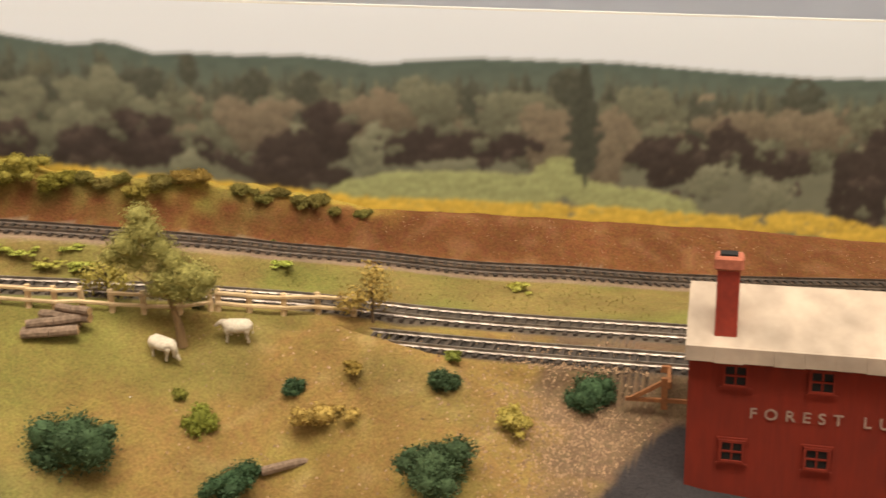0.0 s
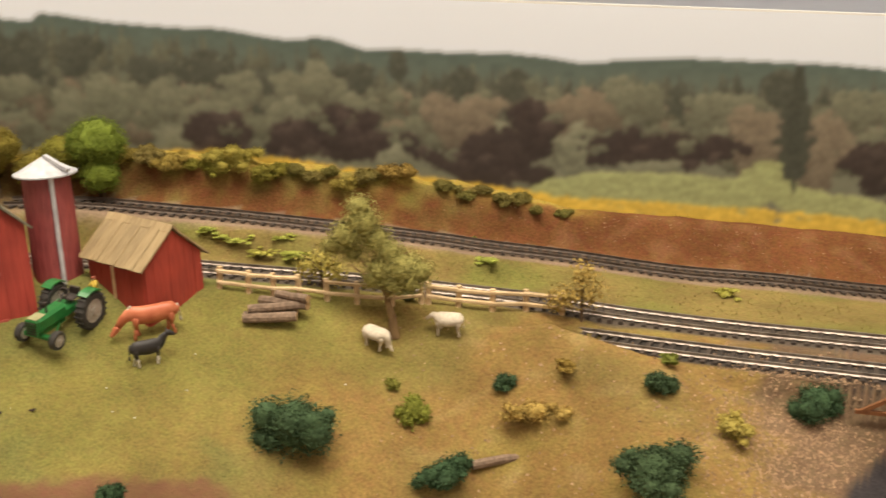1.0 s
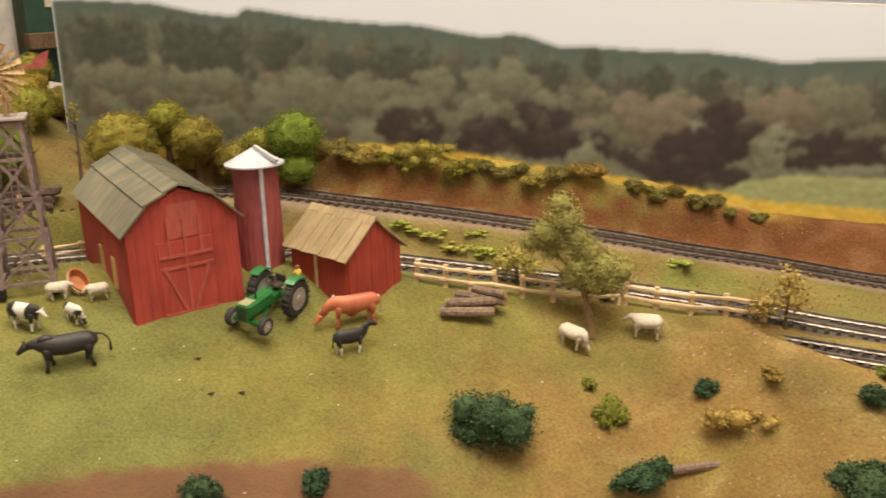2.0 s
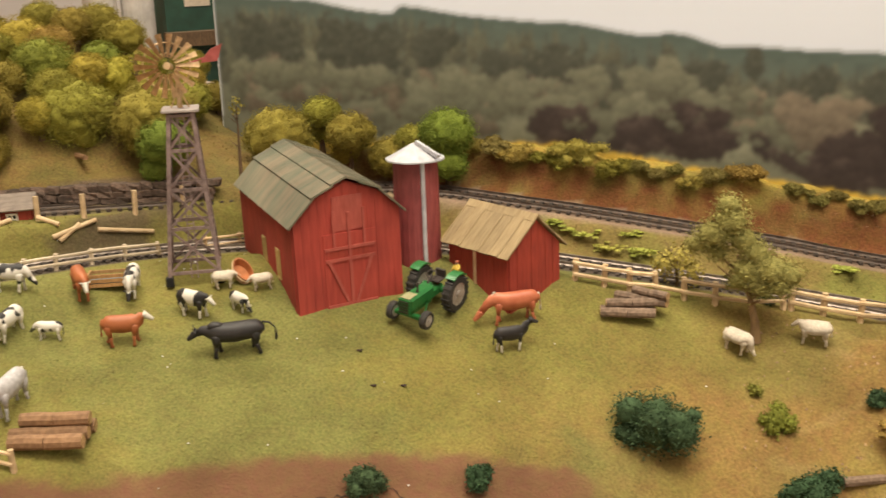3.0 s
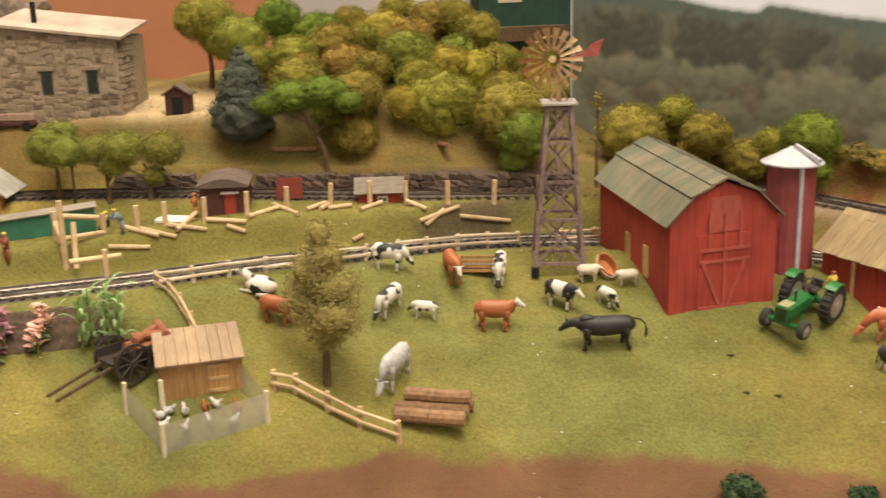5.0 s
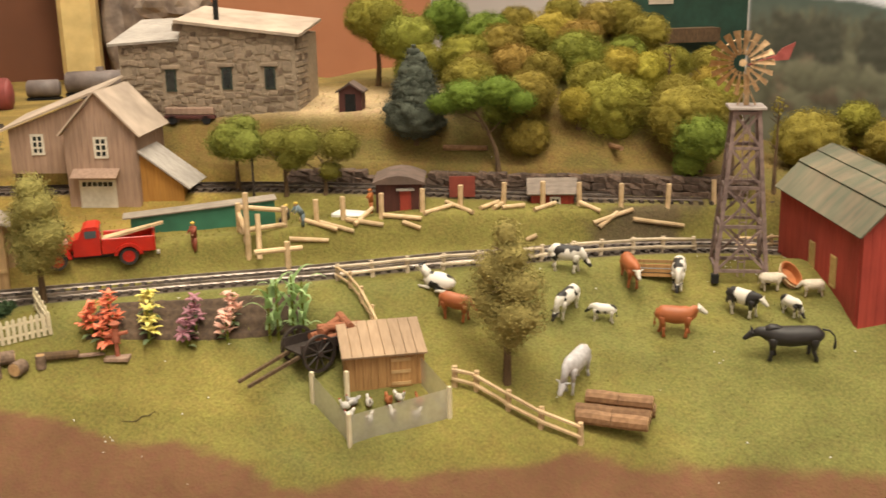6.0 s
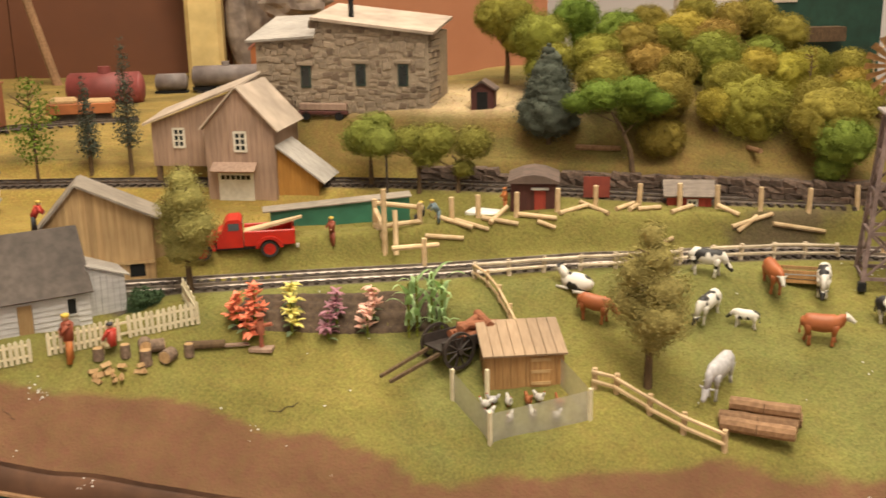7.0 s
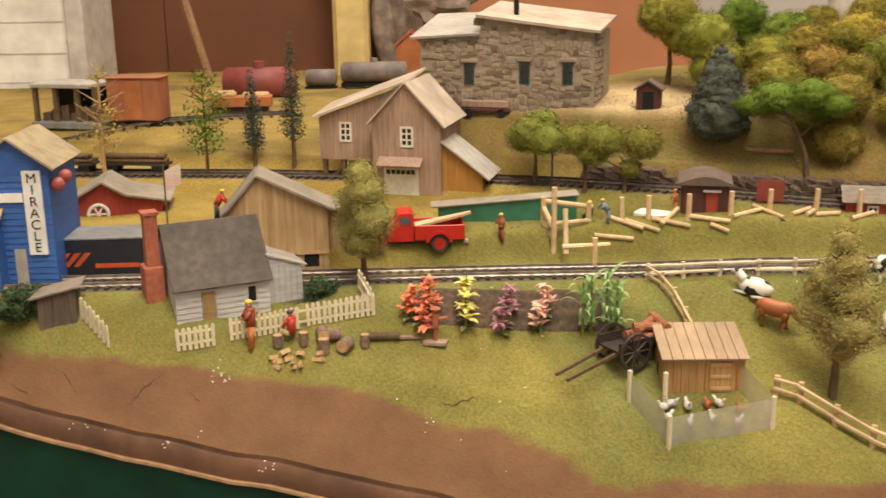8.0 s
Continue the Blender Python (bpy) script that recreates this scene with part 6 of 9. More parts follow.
# ---- model animals and figures, each one plain mesh ----
def joined(name, pieces, x, y, rz, label, category, group="", z=None, scale=1.0, tilt=(0, 0)):
    """One mesh with a material for each painted area."""
    me = bpy.data.meshes.new(name)
    whole = bmesh.new()
    for i, (bm, m) in enumerate(pieces):
        for f in bm.faces:
            f.material_index = i
            f.smooth = True
        t = bpy.data.meshes.new("t")
        bm.to_mesh(t)
        bm.free()
        whole.from_mesh(t)
        bpy.data.meshes.remove(t)
        me.materials.append(M[m])
    bmesh.ops.scale(whole, vec=(CM * scale,) * 3, verts=whole.verts)
    whole.to_mesh(me)
    whole.free()
    ob = new(name, me)
    if category == "model animal" and z is None:
        z, *tilt = settled(x, y, rz, 0.45, 0.15)
    ob.matrix_basis = pose(x * CM, y * CM, (height(x, y) if z is None else z) * CM, tilt[0], tilt[1], rz)
    return tagged(ob, label, category, group)


def patch_mat(name, light, dark, scale, edge=0.5):
    return mat(name, dark, light, scale, 0.55, 0.05, stain=0.1, detail=1, sharp=(edge, edge + 0.02))


M["holstein"] = patch_mat("black_and_white_hide", (0.75, 0.71, 0.64), (0.02, 0.018, 0.018), 1.9, 0.515)
M["holstein_dark"] = patch_mat("mostly_black_hide", (0.72, 0.68, 0.6), (0.02, 0.018, 0.018), 1.2, 0.42)
M["hide_white"] = mat("white_hide", (0.72, 0.68, 0.60), (0.62, 0.58, 0.5), 4, 0.6, 0.1)
M["hide_red"] = mat("chestnut_hide", (0.42, 0.13, 0.045), (0.34, 0.10, 0.035), 2, 0.5, 0.05)
M["hide_horse"] = mat("orange_chestnut_hide", (0.62, 0.20, 0.10), (0.50, 0.13, 0.06), 2, 0.45, 0.05)
M["hide_black"] = mat("black_hide", (0.03, 0.026, 0.026), (0.02, 0.018, 0.018), 3, 0.55, 0.1)
M["hide_grey"] = mat("dapple_grey_hide", (0.58, 0.56, 0.57), (0.42, 0.40, 0.41), 6, 0.55, 0.05)
M["fleece"] = mat("cream_fleece", (0.72, 0.64, 0.52), (0.58, 0.50, 0.40), 9, 0.9, 0.6)


def loft(bm, rings, n=12, y=0.0):
    """A closed skin over oval rings along a path in the x-z plane: (x, z, half width, half height)."""
    out = []
    for i, (x, z, ry, rz) in enumerate(rings):
        a, b = rings[max(i - 1, 0)], rings[min(i + 1, len(rings) - 1)]
        t = Vector((b[0] - a[0], 0, b[1] - a[1])).normalized()
        up = Vector((-t.z, 0, t.x))
        out.append([bm.verts.new(Vector((x, y, z)) + Vector((0, 1, 0)) * (ry * math.cos(2 * math.pi * k / n)) + up * (rz * math.sin(2 * math.pi * k / n))) for k in range(n)])
    for a, b in zip(out, out[1:]):
        for k in range(n):
            bm.faces.new((a[k], a[(k + 1) % n], b[(k + 1) % n], b[k]))
    bm.faces.new(out[0][::-1])
    bm.faces.new(out[-1])
    bmesh.ops.recalc_face_normals(bm, faces=bm.faces[:])
    return bm


def beast(L, H, hide, head_mat, leg_mat, graze=0.5, horn=False, tail="hide_black", neck=1.0, fat=1.0, mane=None, swish=False):
    """A four-legged model animal, head towards +x; graze 0 is head up, 1 is down to the ground."""
    body, legs, head, tl = bmesh.new(), bmesh.new(), bmesh.new(), bmesh.new()
    hx, hz = L * (0.42 + 0.17 * neck), H * (1.08 - 0.86 * graze)
    nx, nz = (L * 0.36 + hx) / 2, (H * 0.80 + hz) / 2 + H * 0.05
    w = fat * H
    loft(body, [(-L * 0.47, H * 0.80, w * 0.04, H * 0.05), (-L * 0.455, H * 0.77, w * 0.13, H * 0.14), (-L * 0.40, H * 0.745, w * 0.195, H * 0.215), (-L * 0.26, H * 0.70, w * 0.225, H * 0.265), (0, H * 0.665, w * 0.245, H * 0.285), (L * 0.18, H * 0.68, w * 0.225, H * 0.275), (L * 0.30, H * 0.735, w * 0.185, H * 0.25), (L * 0.38, H * 0.79 - H * 0.06 * graze, w * 0.13, H * 0.19), (nx, nz, w * 0.095, H * 0.135), (hx, hz + H * 0.02, w * 0.075, H * 0.085)])
    d = Vector((0.8, 0, -0.35 - graze * 0.7)).normalized()
    p = Vector((hx, 0, hz + H * 0.03))
    loft(head, [(p.x + d.x * H * q, p.z + d.z * H * q, ry * H, rz * H) for q, ry, rz in ((-0.09, 0.045, 0.05), (-0.06, 0.085, 0.09), (0.02, 0.098, 0.105), (0.12, 0.075, 0.08), (0.21, 0.062, 0.064), (0.26, 0.055, 0.055), (0.275, 0.025, 0.025))], 10)
    for s in (-1, 1):
        rod(head, (hx, s * H * 0.07, hz + H * 0.09), (hx - H * 0.03, s * H * 0.18, hz + H * 0.11), H * 0.04, H * 0.015, 5)
        if horn:
            rod(head, (hx, s * H * 0.04, hz + H * 0.11), (hx + H * 0.03, s * H * 0.12, hz + H * 0.24), H * 0.022, H * 0.006, 5)
        for fx, k, back in ((L * 0.27, 0.04 * s, 0), (-L * 0.33, -0.05 * s, 1)):
            y0 = s * w * 0.125
            knee = Vector((fx + k * L * 0.4 + 0.02 * L * back, y0, H * 0.30))
            foot = Vector((fx + k * L, y0, 0))
            f = min(fat, 1.1)
            loft(body, [(fx, H * 0.70, H * 0.06 * f, H * 0.07 * f), (fx, H * 0.64, H * 0.11 * f, H * 0.14 * f), (fx + k * L * 0.2, H * 0.46, H * 0.075 * f, H * 0.095 * f), (knee.x, H * 0.31, H * 0.05 * f, H * 0.058 * f)], 9, y0)
            loft(legs, [(knee.x, H * 0.325, H * 0.052 * f, H * 0.06 * f), (knee.x + (foot.x - knee.x) * 0.5, H * 0.18, H * 0.04 * f, H * 0.045 * f), (foot.x, H * 0.07, H * 0.043 * f, H * 0.048 * f), (foot.x + 0.01, 0, H * 0.055 * f, H * 0.062 * f)], 8, y0)
    if swish:
        loft(tl, [(-L * 0.45, H * 0.88, H * 0.03, H * 0.03), (-L * 0.56, H * 0.84, H * 0.025, H * 0.025), (-L * 0.64, H * 0.68, H * 0.022, H * 0.022), (-L * 0.655, H * 0.5, H * 0.03, H * 0.03), (-L * 0.65, H * 0.36, H * 0.05, H * 0.05), (-L * 0.645, H * 0.27, H * 0.015, H * 0.015)], 7)
        loft(body, [(L * 0.12, H * 0.9, w * 0.03, H * 0.02), (L * 0.2, H * 0.93, w * 0.1, H * 0.07), (L * 0.3, H * 0.94, w * 0.12, H * 0.09), (L * 0.4, H * 0.87, w * 0.09, H * 0.06)], 8)
    else:
        rod(tl, (-L * 0.46, 0, H * 0.86), (-L * 0.50, 0, H * 0.45), H * 0.032, H * 0.02, 6)
        ball(tl, (-L * 0.50, 0, H * 0.38), 1, 1, (H * 0.04, H * 0.04, H * 0.1))
    out = [(body, hide), (legs, leg_mat), (head, head_mat), (tl, tail)]
    if mane:
        mb = bmesh.new()
        for i in range(9):
            t = i / 8
            ball(mb, (L * 0.34 + (hx - L * 0.34) * t, 0, H * 0.98 + (hz + H * 0.06 - H * 0.98) * t - H * 0.02), 1, 1, (H * 0.05, H * 0.03, H * 0.07))
        out.append((mb, mane))
    return out


def herd():
    c = "cattle in the pasture"
    hw = ("holstein", "holstein_dark", "hide_white")
    joined("model_cow", beast(1.65, 1.3, *hw, 0.75, neck=0.7), -38.3, 34.75, 22, "black and white model cow grazing by the track fence", "model animal", c)
    joined("model_cow", beast(1.65, 1.3, *hw, 0.9, neck=0.7), -37.2, 33.2, 272, "black and white model cow grazing head-on", "model animal", c)
    joined("model_cow", beast(1.65, 1.3, *hw, 0.9, neck=0.7), -34.3, 37.6, 297, "black and white model cow grazing beside the feed trough", "model animal", c)
    joined("model_cow", beast(1.6, 1.25, "holstein_dark", "hide_white", "hide_white", 0.45, neck=0.7), -31.1, 37.5, -3, "mostly black model cow with white legs near the barn", "model animal", c)
    joined("model_calf", beast(1.1, 0.88, *hw, 0.9, neck=0.7), -29.4, 38.4, -18, "small black and white model calf near the barn", "model animal", c)
    joined("model_calf", beast(1.15, 0.85, *hw, 0.6, neck=0.7), -35.8, 33.95, 202, "small black and white model calf in the pasture", "model animal", c)
    joined("model_cow", beast(1.75, 1.4, "hide_red", "hide_white", "hide_red", 0.25, tail="hide_red", neck=0.65), -32.9, 35.0, 32, "chestnut model cow with a white face", "model animal", c)
    joined("model_cow", beast(1.65, 1.35, "hide_red", "hide_white", "hide_red", 0.45, tail="hide_red", neck=0.65), -36.0, 36.3, -38, "chestnut model cow at the feed trough", "model animal", c)
    joined("model_cow", beast(1.6, 1.3, "hide_red", "hide_red", "hide_red", 0.6, tail="hide_red", neck=0.65), -40.7, 30.0, 20, "chestnut model cow behind the pasture tree", "model animal", c)
    joined("model_bull", beast(2.6, 1.5, "hide_black", "hide_black", "hide_black", 0.42, True, fat=1.12, swish=True), -28.5, 36.45, 212, "big black model bull standing in the pasture", "model animal", c)
    # lying cow: folded legs, body on the ground
    bm, hd_, lg = bmesh.new(), bmesh.new(), bmesh.new()
    ball(bm, (0, 0, 0.35), 1, 3, (0.78, 0.42, 0.4), 0.06)
    rod(bm, (0.45, 0, 0.45), (0.85, 0, 0.9), 0.25, 0.16, 8)
    rod(hd_, (0.8, 0, 0.95), (1.1, 0, 0.8), 0.14, 0.09, 8)
    for s in (-1, 1):
        rod(hd_, (0.8, s * 0.1, 1.0), (0.75, s * 0.26, 1.06), 0.05, 0.02, 5)
        rod(lg, (0.3, s * 0.3, 0.1), (0.85, s * 0.3, 0.07), 0.09, 0.07, 6)
        rod(lg, (-0.5, s * 0.38, 0.1), (0.0, s * 0.45, 0.07), 0.09, 0.07, 6)
    joined("model_cow", [(bm, "holstein"), (hd_, "holstein_dark"), (lg, "hide_white")], -42.0, 30.4, 197, "black and white model cow lying in the grass", "model animal", c)
    joined("model_horse", beast(2.0, 1.7, "hide_grey", "hide_grey", "hide_grey", 0.85, tail="hide_white", neck=0.8, fat=0.85), -34.75, 30.4, 277, "dapple grey model horse grazing by the log stack", "model animal")
    joined("model_horse", beast(2.4, 1.5, "hide_horse", "hide_horse", "hide_horse", 0.85, tail="fleece", mane="fleece", fat=0.85, neck=1.05), -18.5, 42.5, 212, "orange chestnut model horse with a pale mane", "model animal")
    joined("model_foal", beast(1.5, 1.2, "hide_black", "hide_black", "hide_white", 0.05, fat=0.75), -18.2, 41.2, 37, "black model foal with white feet", "model animal")
    s = "sheep"
    for x, y, rz, g, sc, lb in ((-9.45, 44.85, -20, 0.95, 1.0, "cream model sheep grazing under the tree"), (-6.45, 45.95, 180, 0.35, 1.05, "cream model sheep standing by the rail fence"), (-30.8, 39.45, 32, 0.45, 0.8, "cream model lamb beside the wooden tub"), (-29.1, 39.8, 212, 0.5, 0.75, "cream model lamb beside the barn wall")):
        joined("model_sheep", beast(1.3, 1.0, "fleece", "fleece", "fleece", g, fat=1.6, neck=0.6, tail="fleece"), x, y, rz, lb, "model animal", s, scale=sc)


M["skin"] = mat("painted_skin", (0.60, 0.36, 0.22), None, 4, 0.6, 0.0)
M["fig_orange"] = mat("orange_paint", (0.62, 0.20, 0.05), None, 3, 0.6, 0.0)
M["fig_rust"] = mat("rust_paint", (0.34, 0.08, 0.04), None, 3, 0.6, 0.0)
M["fig_yellow"] = mat("yellow_paint", (0.78, 0.55, 0.08), None, 3, 0.5, 0.0)
M["fig_dark"] = mat("charcoal_paint", (0.05, 0.045, 0.05), None, 3, 0.6, 0.0)
M["fig_blue"] = mat("dusty_blue_paint", (0.20, 0.27, 0.30), None, 3, 0.6, 0.0)
M["fig_cream"] = mat("cream_paint", (0.72, 0.60, 0.34), None, 3, 0.6, 0.0)
M["fig_red"] = mat("red_paint", (0.55, 0.05, 0.03), None, 3, 0.5, 0.0)


def figure(x, y, rz, H, legs, top, hat, label, bend=0.0, seated=False, z=None, tilt=(0, 0)):
    """A plain painted model figure, H high."""
    a, b, c, d = bmesh.new(), bmesh.new(), bmesh.new(), bmesh.new()
    hip = H * (0.48 if not seated else 0.3)
    sh = Vector((bend * H * 0.3, 0, hip + H * 0.36 * (1 - 0.3 * bend)))
    for s in (-1, 1):
        if seated:
            rod(a, (0, s * H * 0.07, hip), (H * 0.24, s * H * 0.08, hip), H * 0.075, H * 0.06, 7)
            rod(a, (H * 0.24, s * H * 0.08, hip), (H * 0.24, s * H * 0.08, 0), H * 0.06, H * 0.05, 7)
        else:
            rod(a, (0, s * H * 0.06, hip), (H * 0.03 * s, s * H * 0.08, 0), H * 0.075, H * 0.055, 7)
        rod(b, sh + Vector((0, s * H * 0.13, -0.02 * H)), sh + Vector((H * 0.14, s * H * 0.15, -H * 0.2)), H * 0.05, H * 0.04, 6)
        ball(c, sh + Vector((H * 0.15, s * H * 0.15, -H * 0.22)), H * 0.04, 1)
    rod(b, (0, 0, hip - 0.02 * H), sh, H * 0.105, H * 0.125, 8)
    ball(b, sh, 1, 2, (H * 0.1, H * 0.155, H * 0.06))
    ball(c, sh + Vector((H * 0.02, 0, H * 0.11)), H * 0.075, 2)
    ball(d, sh + Vector((H * 0.015, 0, H * 0.155)), 1, 2, (H * 0.09, H * 0.09, H * 0.055))
    return joined("model_figure", [(a, legs), (b, top), (c, "skin"), (d, hat)], x, y, rz, label, "model figure", "model figures", z, 1.0, tilt)


herd()
figure(-54.05, 12.65, 250, 2.05, "fig_orange", "fig_rust", "fig_yellow", "plain orange model figure at the picket fence")
figure(-53.2, 14.1, 200, 1.75, "fig_cream", "fig_red", "fig_dark", "plain model figure in red sitting on a stump", seated=True)
figure(-52.8, 25.4, 270, 1.35, "fig_rust", "fig_rust", "fig_yellow", "plain rust-brown model figure beside the truck")
figure(-51.3, 29.8, 230, 1.3, "fig_dark", "fig_dark", "fig_yellow", "plain dark model figure with a yellow helmet", seated=True)
figure(-49.9, 29.6, 250, 1.25, "fig_blue", "fig_blue", "fig_yellow", "plain blue model figure bending over a beam", bend=0.8)
figure(-48.9, 33.2, 240, 1.2, "fig_orange", "fig_orange", "fig_orange", "plain orange model figure beside the caboose body")
figure(-58.75, 13.7, 60, 1.4, "fig_dark", "fig_red", "fig_yellow", "plain red model figure climbing on the barn roof", bend=0.6, z=5.6)


figure(-21.3, 43.3, 246, 1.15, "fig_orange", "fig_yellow", "fig_rust", "plain yellow model figure standing behind the tractor")


# ---- logs, bushes and trees of the meadow ----
def log_stack(x, y, rz, logs, label, bark, group=""):
    """Logs as (x, y, z, turn, length, radius) within the stack."""
    th = thing("log_stack", x, y, height(x, y), rz, label, "logs", group)
    for lx, ly, lz, turn, L, r in logs:
        c, s = math.cos(math.radians(turn)), math.sin(math.radians(turn))
        bm = bmesh.new()
        k = 4
        for i in range(k):
            a, b = -L / 2 + L * i / k, -L / 2 + L * (i + 1) / k
            w0, w1 = 0.03 * math.sin(i * 2.1 + lx), 0.03 * math.sin((i + 1) * 2.1 + lx)
            rod(bm, (lx + c * a - s * w0, ly + s * a + c * w0, lz), (lx + c * b - s * w1, ly + s * b + c * w1, lz), r * (1 + 0.06 * (i % 2)), r * (1 + 0.06 * ((i + 1) % 2)), 10)
        lg = part("log", bm, bark, th)
        for e in (-1, 1):
            part("cut_end", rod(bmesh.new(), (lx + c * e * L / 2, ly + s * e * L / 2, lz), (lx + c * e * (L / 2 + 0.015), ly + s * e * (L / 2 + 0.015), lz), r * 0.88, r * 0.86, 10), "log_end", lg)
    return th


log_stack(-14.0, 44.75, 8, [(0, -0.5, 0.22, 2, 2.3, 0.22), (-0.1, 0, 0.2, 8, 2.2, 0.2), (0.1, 0.45, 0.2, -4, 2.0, 0.2), (0.15, -0.2, 0.58, 10, 2.2, 0.2), (0.5, 0.35, 0.58, -22, 2.4, 0.22), (0.9, 0.2, 0.92, -28, 1.7, 0.18)], "untidy pile of grey-brown bark logs on the meadow", "bark_grey")
log_stack(-32.5, 30.0, 24, [(-0.15, -0.55, 0.3, -3, 2.75, 0.29), (-0.2, 0.05, 0.34, 1, 2.9, 0.29), (0, 0.65, 0.34, 0, 2.7, 0.29), (0.0, 0.3, 0.82, -2, 2.6, 0.28)], "stack of smooth tan logs beside the rail fence", "log_tan")

DARK = "clumpy dark green model bush on the meadow edge"
bush(-11.9, 40.1, 1.75, "leaf_dark", DARK, 201, 1.0, 2250, 0.095)
bush(2.45, 42.35, 0.7, "leaf_dark", "small dark green model bush on the golden hill", 202, 1.0, 900, 0.08)
bush(8.45, 42.2, 1.15, "leaf_dark", "dark green model bush beside the siding", 203, 1.0, 1350, 0.085)
bush(2.3, 38.4, 1.6, "leaf_dark", DARK, 204, 0.85, 2250, 0.095)
bush(-3.8, 43.95, 0.5, "leaf_dark", "tiny dark green model bush on the golden hill", 205, 1.1, 350, 0.09)
bush(-5.9, 40.8, 1.1, "leaf_dark", "low dark green model bush beside a fallen log", 206, 0.7, 1350, 0.085, 1.5)
bush(-21.6, 33.9, 0.85, "leaf_dark", "dark green model bush on the brown bank", 207, 1.15, 1200, 0.08)
bush(-17.8, 36.0, 0.65, "leaf_dark", "small dark green model bush on the brown bank", 208, 1.1, 900, 0.08)
bush(-60.8, 5.6, 1.25, "leaf_dark", "dark green hedge bush behind the privy", 209, 0.8, 1650, 0.09, 1.6)
bush(-60.6, 3.4, 0.9, "leaf_dark", "dark green model bush at the layout edge", 210, 0.9, 1200, 0.085)
bush(-54.6, 16.4, 0.95, "leaf_dark", "round dark green bush between lean-to and picket fence", 211, 0.9, 1350, 0.085)
bush(-7.55, 42.5, 0.75, "leaf_green", "spindly bright green weed on the golden hill", 212, 1.5, 320, 0.12)
bush(-8.5, 43.5, 0.4, "leaf_spring", "low green weed on the golden hill", 213, 0.9, 200, 0.1)
bush(-2.4, 42.7, 0.95, "leaf_dry", "dry olive scrub on the golden hill", 214, 0.6, 600, 0.1, 1.7)
bush(5.2, 40.9, 0.8, "leaf_dry", "dry olive scrub low on the golden hill", 215, 0.7, 500, 0.1, 1.5)
bush(-1.2, 43.8, 0.45, "leaf_brown", "brown twiggy scrub on the golden hill", 216, 0.5, 260, 0.09, 2.0)
bush(2.9, 43.85, 0.4, "leaf_spring", "low green weed beside the siding", 217, 0.6, 260, 0.09, 2.0)
bush(-8.5, 47.4, 0.45, "leaf_dark", "small dark green bush at the fence", 218, 1.0, 300, 0.09)
for i, (x, y, r, m) in enumerate([(-18.8, 54.6, 1.1, "leaf_scrub"), (-17.3, 54.7, 0.9, "leaf_olive"), (-19.8, 54.3, 0.9, "leaf_olive"), (-15.7, 55.2, 0.55, "leaf_bank"), (-14.7, 55.2, 0.5, "leaf_bank"), (-13.9, 55.4, 0.45, "leaf_bank"), (-12.0, 55.7, 0.75, "leaf_bank"), (-13.0, 55.3, 0.7, "leaf_scrub"), (-10.7, 55.9, 0.85, "leaf_scrub"), (-8.0, 56.4, 0.5, "leaf_bank"), (-7.0, 56.3, 0.45, "leaf_bank"), (-6.3, 56.6, 0.45, "leaf_bank"), (-5.1, 56.6, 0.6, "leaf_bank"), (-4.2, 56.9, 0.55, "leaf_bank"), (-3.4, 56.8, 0.45, "leaf_bank"), (-1.9, 57.3, 0.35, "leaf_bank"), (-24.6, 53.7, 0.9, "leaf_scrub"), (-23.1, 53.9, 0.8, "leaf_bank"), (-22.0, 54.0, 0.9, "leaf_scrub"), (-20.9, 54.2, 0.6, "leaf_olive"), (-3.5, 55.9, 0.16, "leaf_bank"), (-6.5, 55.6, 0.14, "leaf_bank")]):
    bush(x, y, r, m, "low scrub on the rust-coloured cutting bank", 230 + i, 0.7, int(700 + 1100 * r), 0.07, 1.6)
for i, (x, y, r) in enumerate([(-5.5, 52.3, 0.5), (6.0, 52.6, 0.5), (-17.6, 50.4, 0.6), (-16.2, 50.2, 0.55), (-14.5, 50.5, 0.6), (-18.9, 50.6, 0.5), (-15.3, 51.0, 0.4)]):
    bush(x, y, r, "leaf_lime", "flat lime green weed patch between the tracks", 260 + i, 0.1, 420, 0.07, 1.9)

tree(-8.75, 45.5, 3.2, 0.19, [(0.5, 0, 3.2, 0.85, 0.85), (-0.4, 0.1, 3.1, 0.8, 0.85), (1.2, 0, 3.0, 0.65, 0.85), (0.1, 0, 2.5, 0.65, 0.8), (-0.9, 0.1, 2.6, 0.5, 0.8), (0.9, -0.2, 2.5, 0.5, 0.8), (-1.2, 0.1, 5.2, 0.8, 0.9), (-1.9, 0, 4.6, 0.75, 0.85), (-0.7, 0.2, 4.4, 0.7, 0.85), (-1.3, 0, 5.9, 0.55, 0.9), (-2.6, 0.1, 4.1, 0.5, 0.8), (-0.1, 0, 3.9, 0.6, 0.85), (-1.7, 0.2, 3.8, 0.5, 0.8)], "leaf_sage", "leaning model tree with tufted olive foliage by the sheep", 301, n=15000, size=0.046, lean=(-0.7, 0.1), spread_l=1.3, core=0.72, limbs=10, spread=0.22, bark="bark_tan")
tree(-12.4, 47.4, 1.3, 0.08, [(-0.6, 0, 1.1, 0.6, 0.9), (0.2, 0, 1.4, 0.55, 0.9), (0.6, 0, 0.7, 0.5, 1.0)], "leaf_dry", "sparse olive shrub behind the rail fence", 302, n=600, size=0.09, core=0.0, spread=0.35)
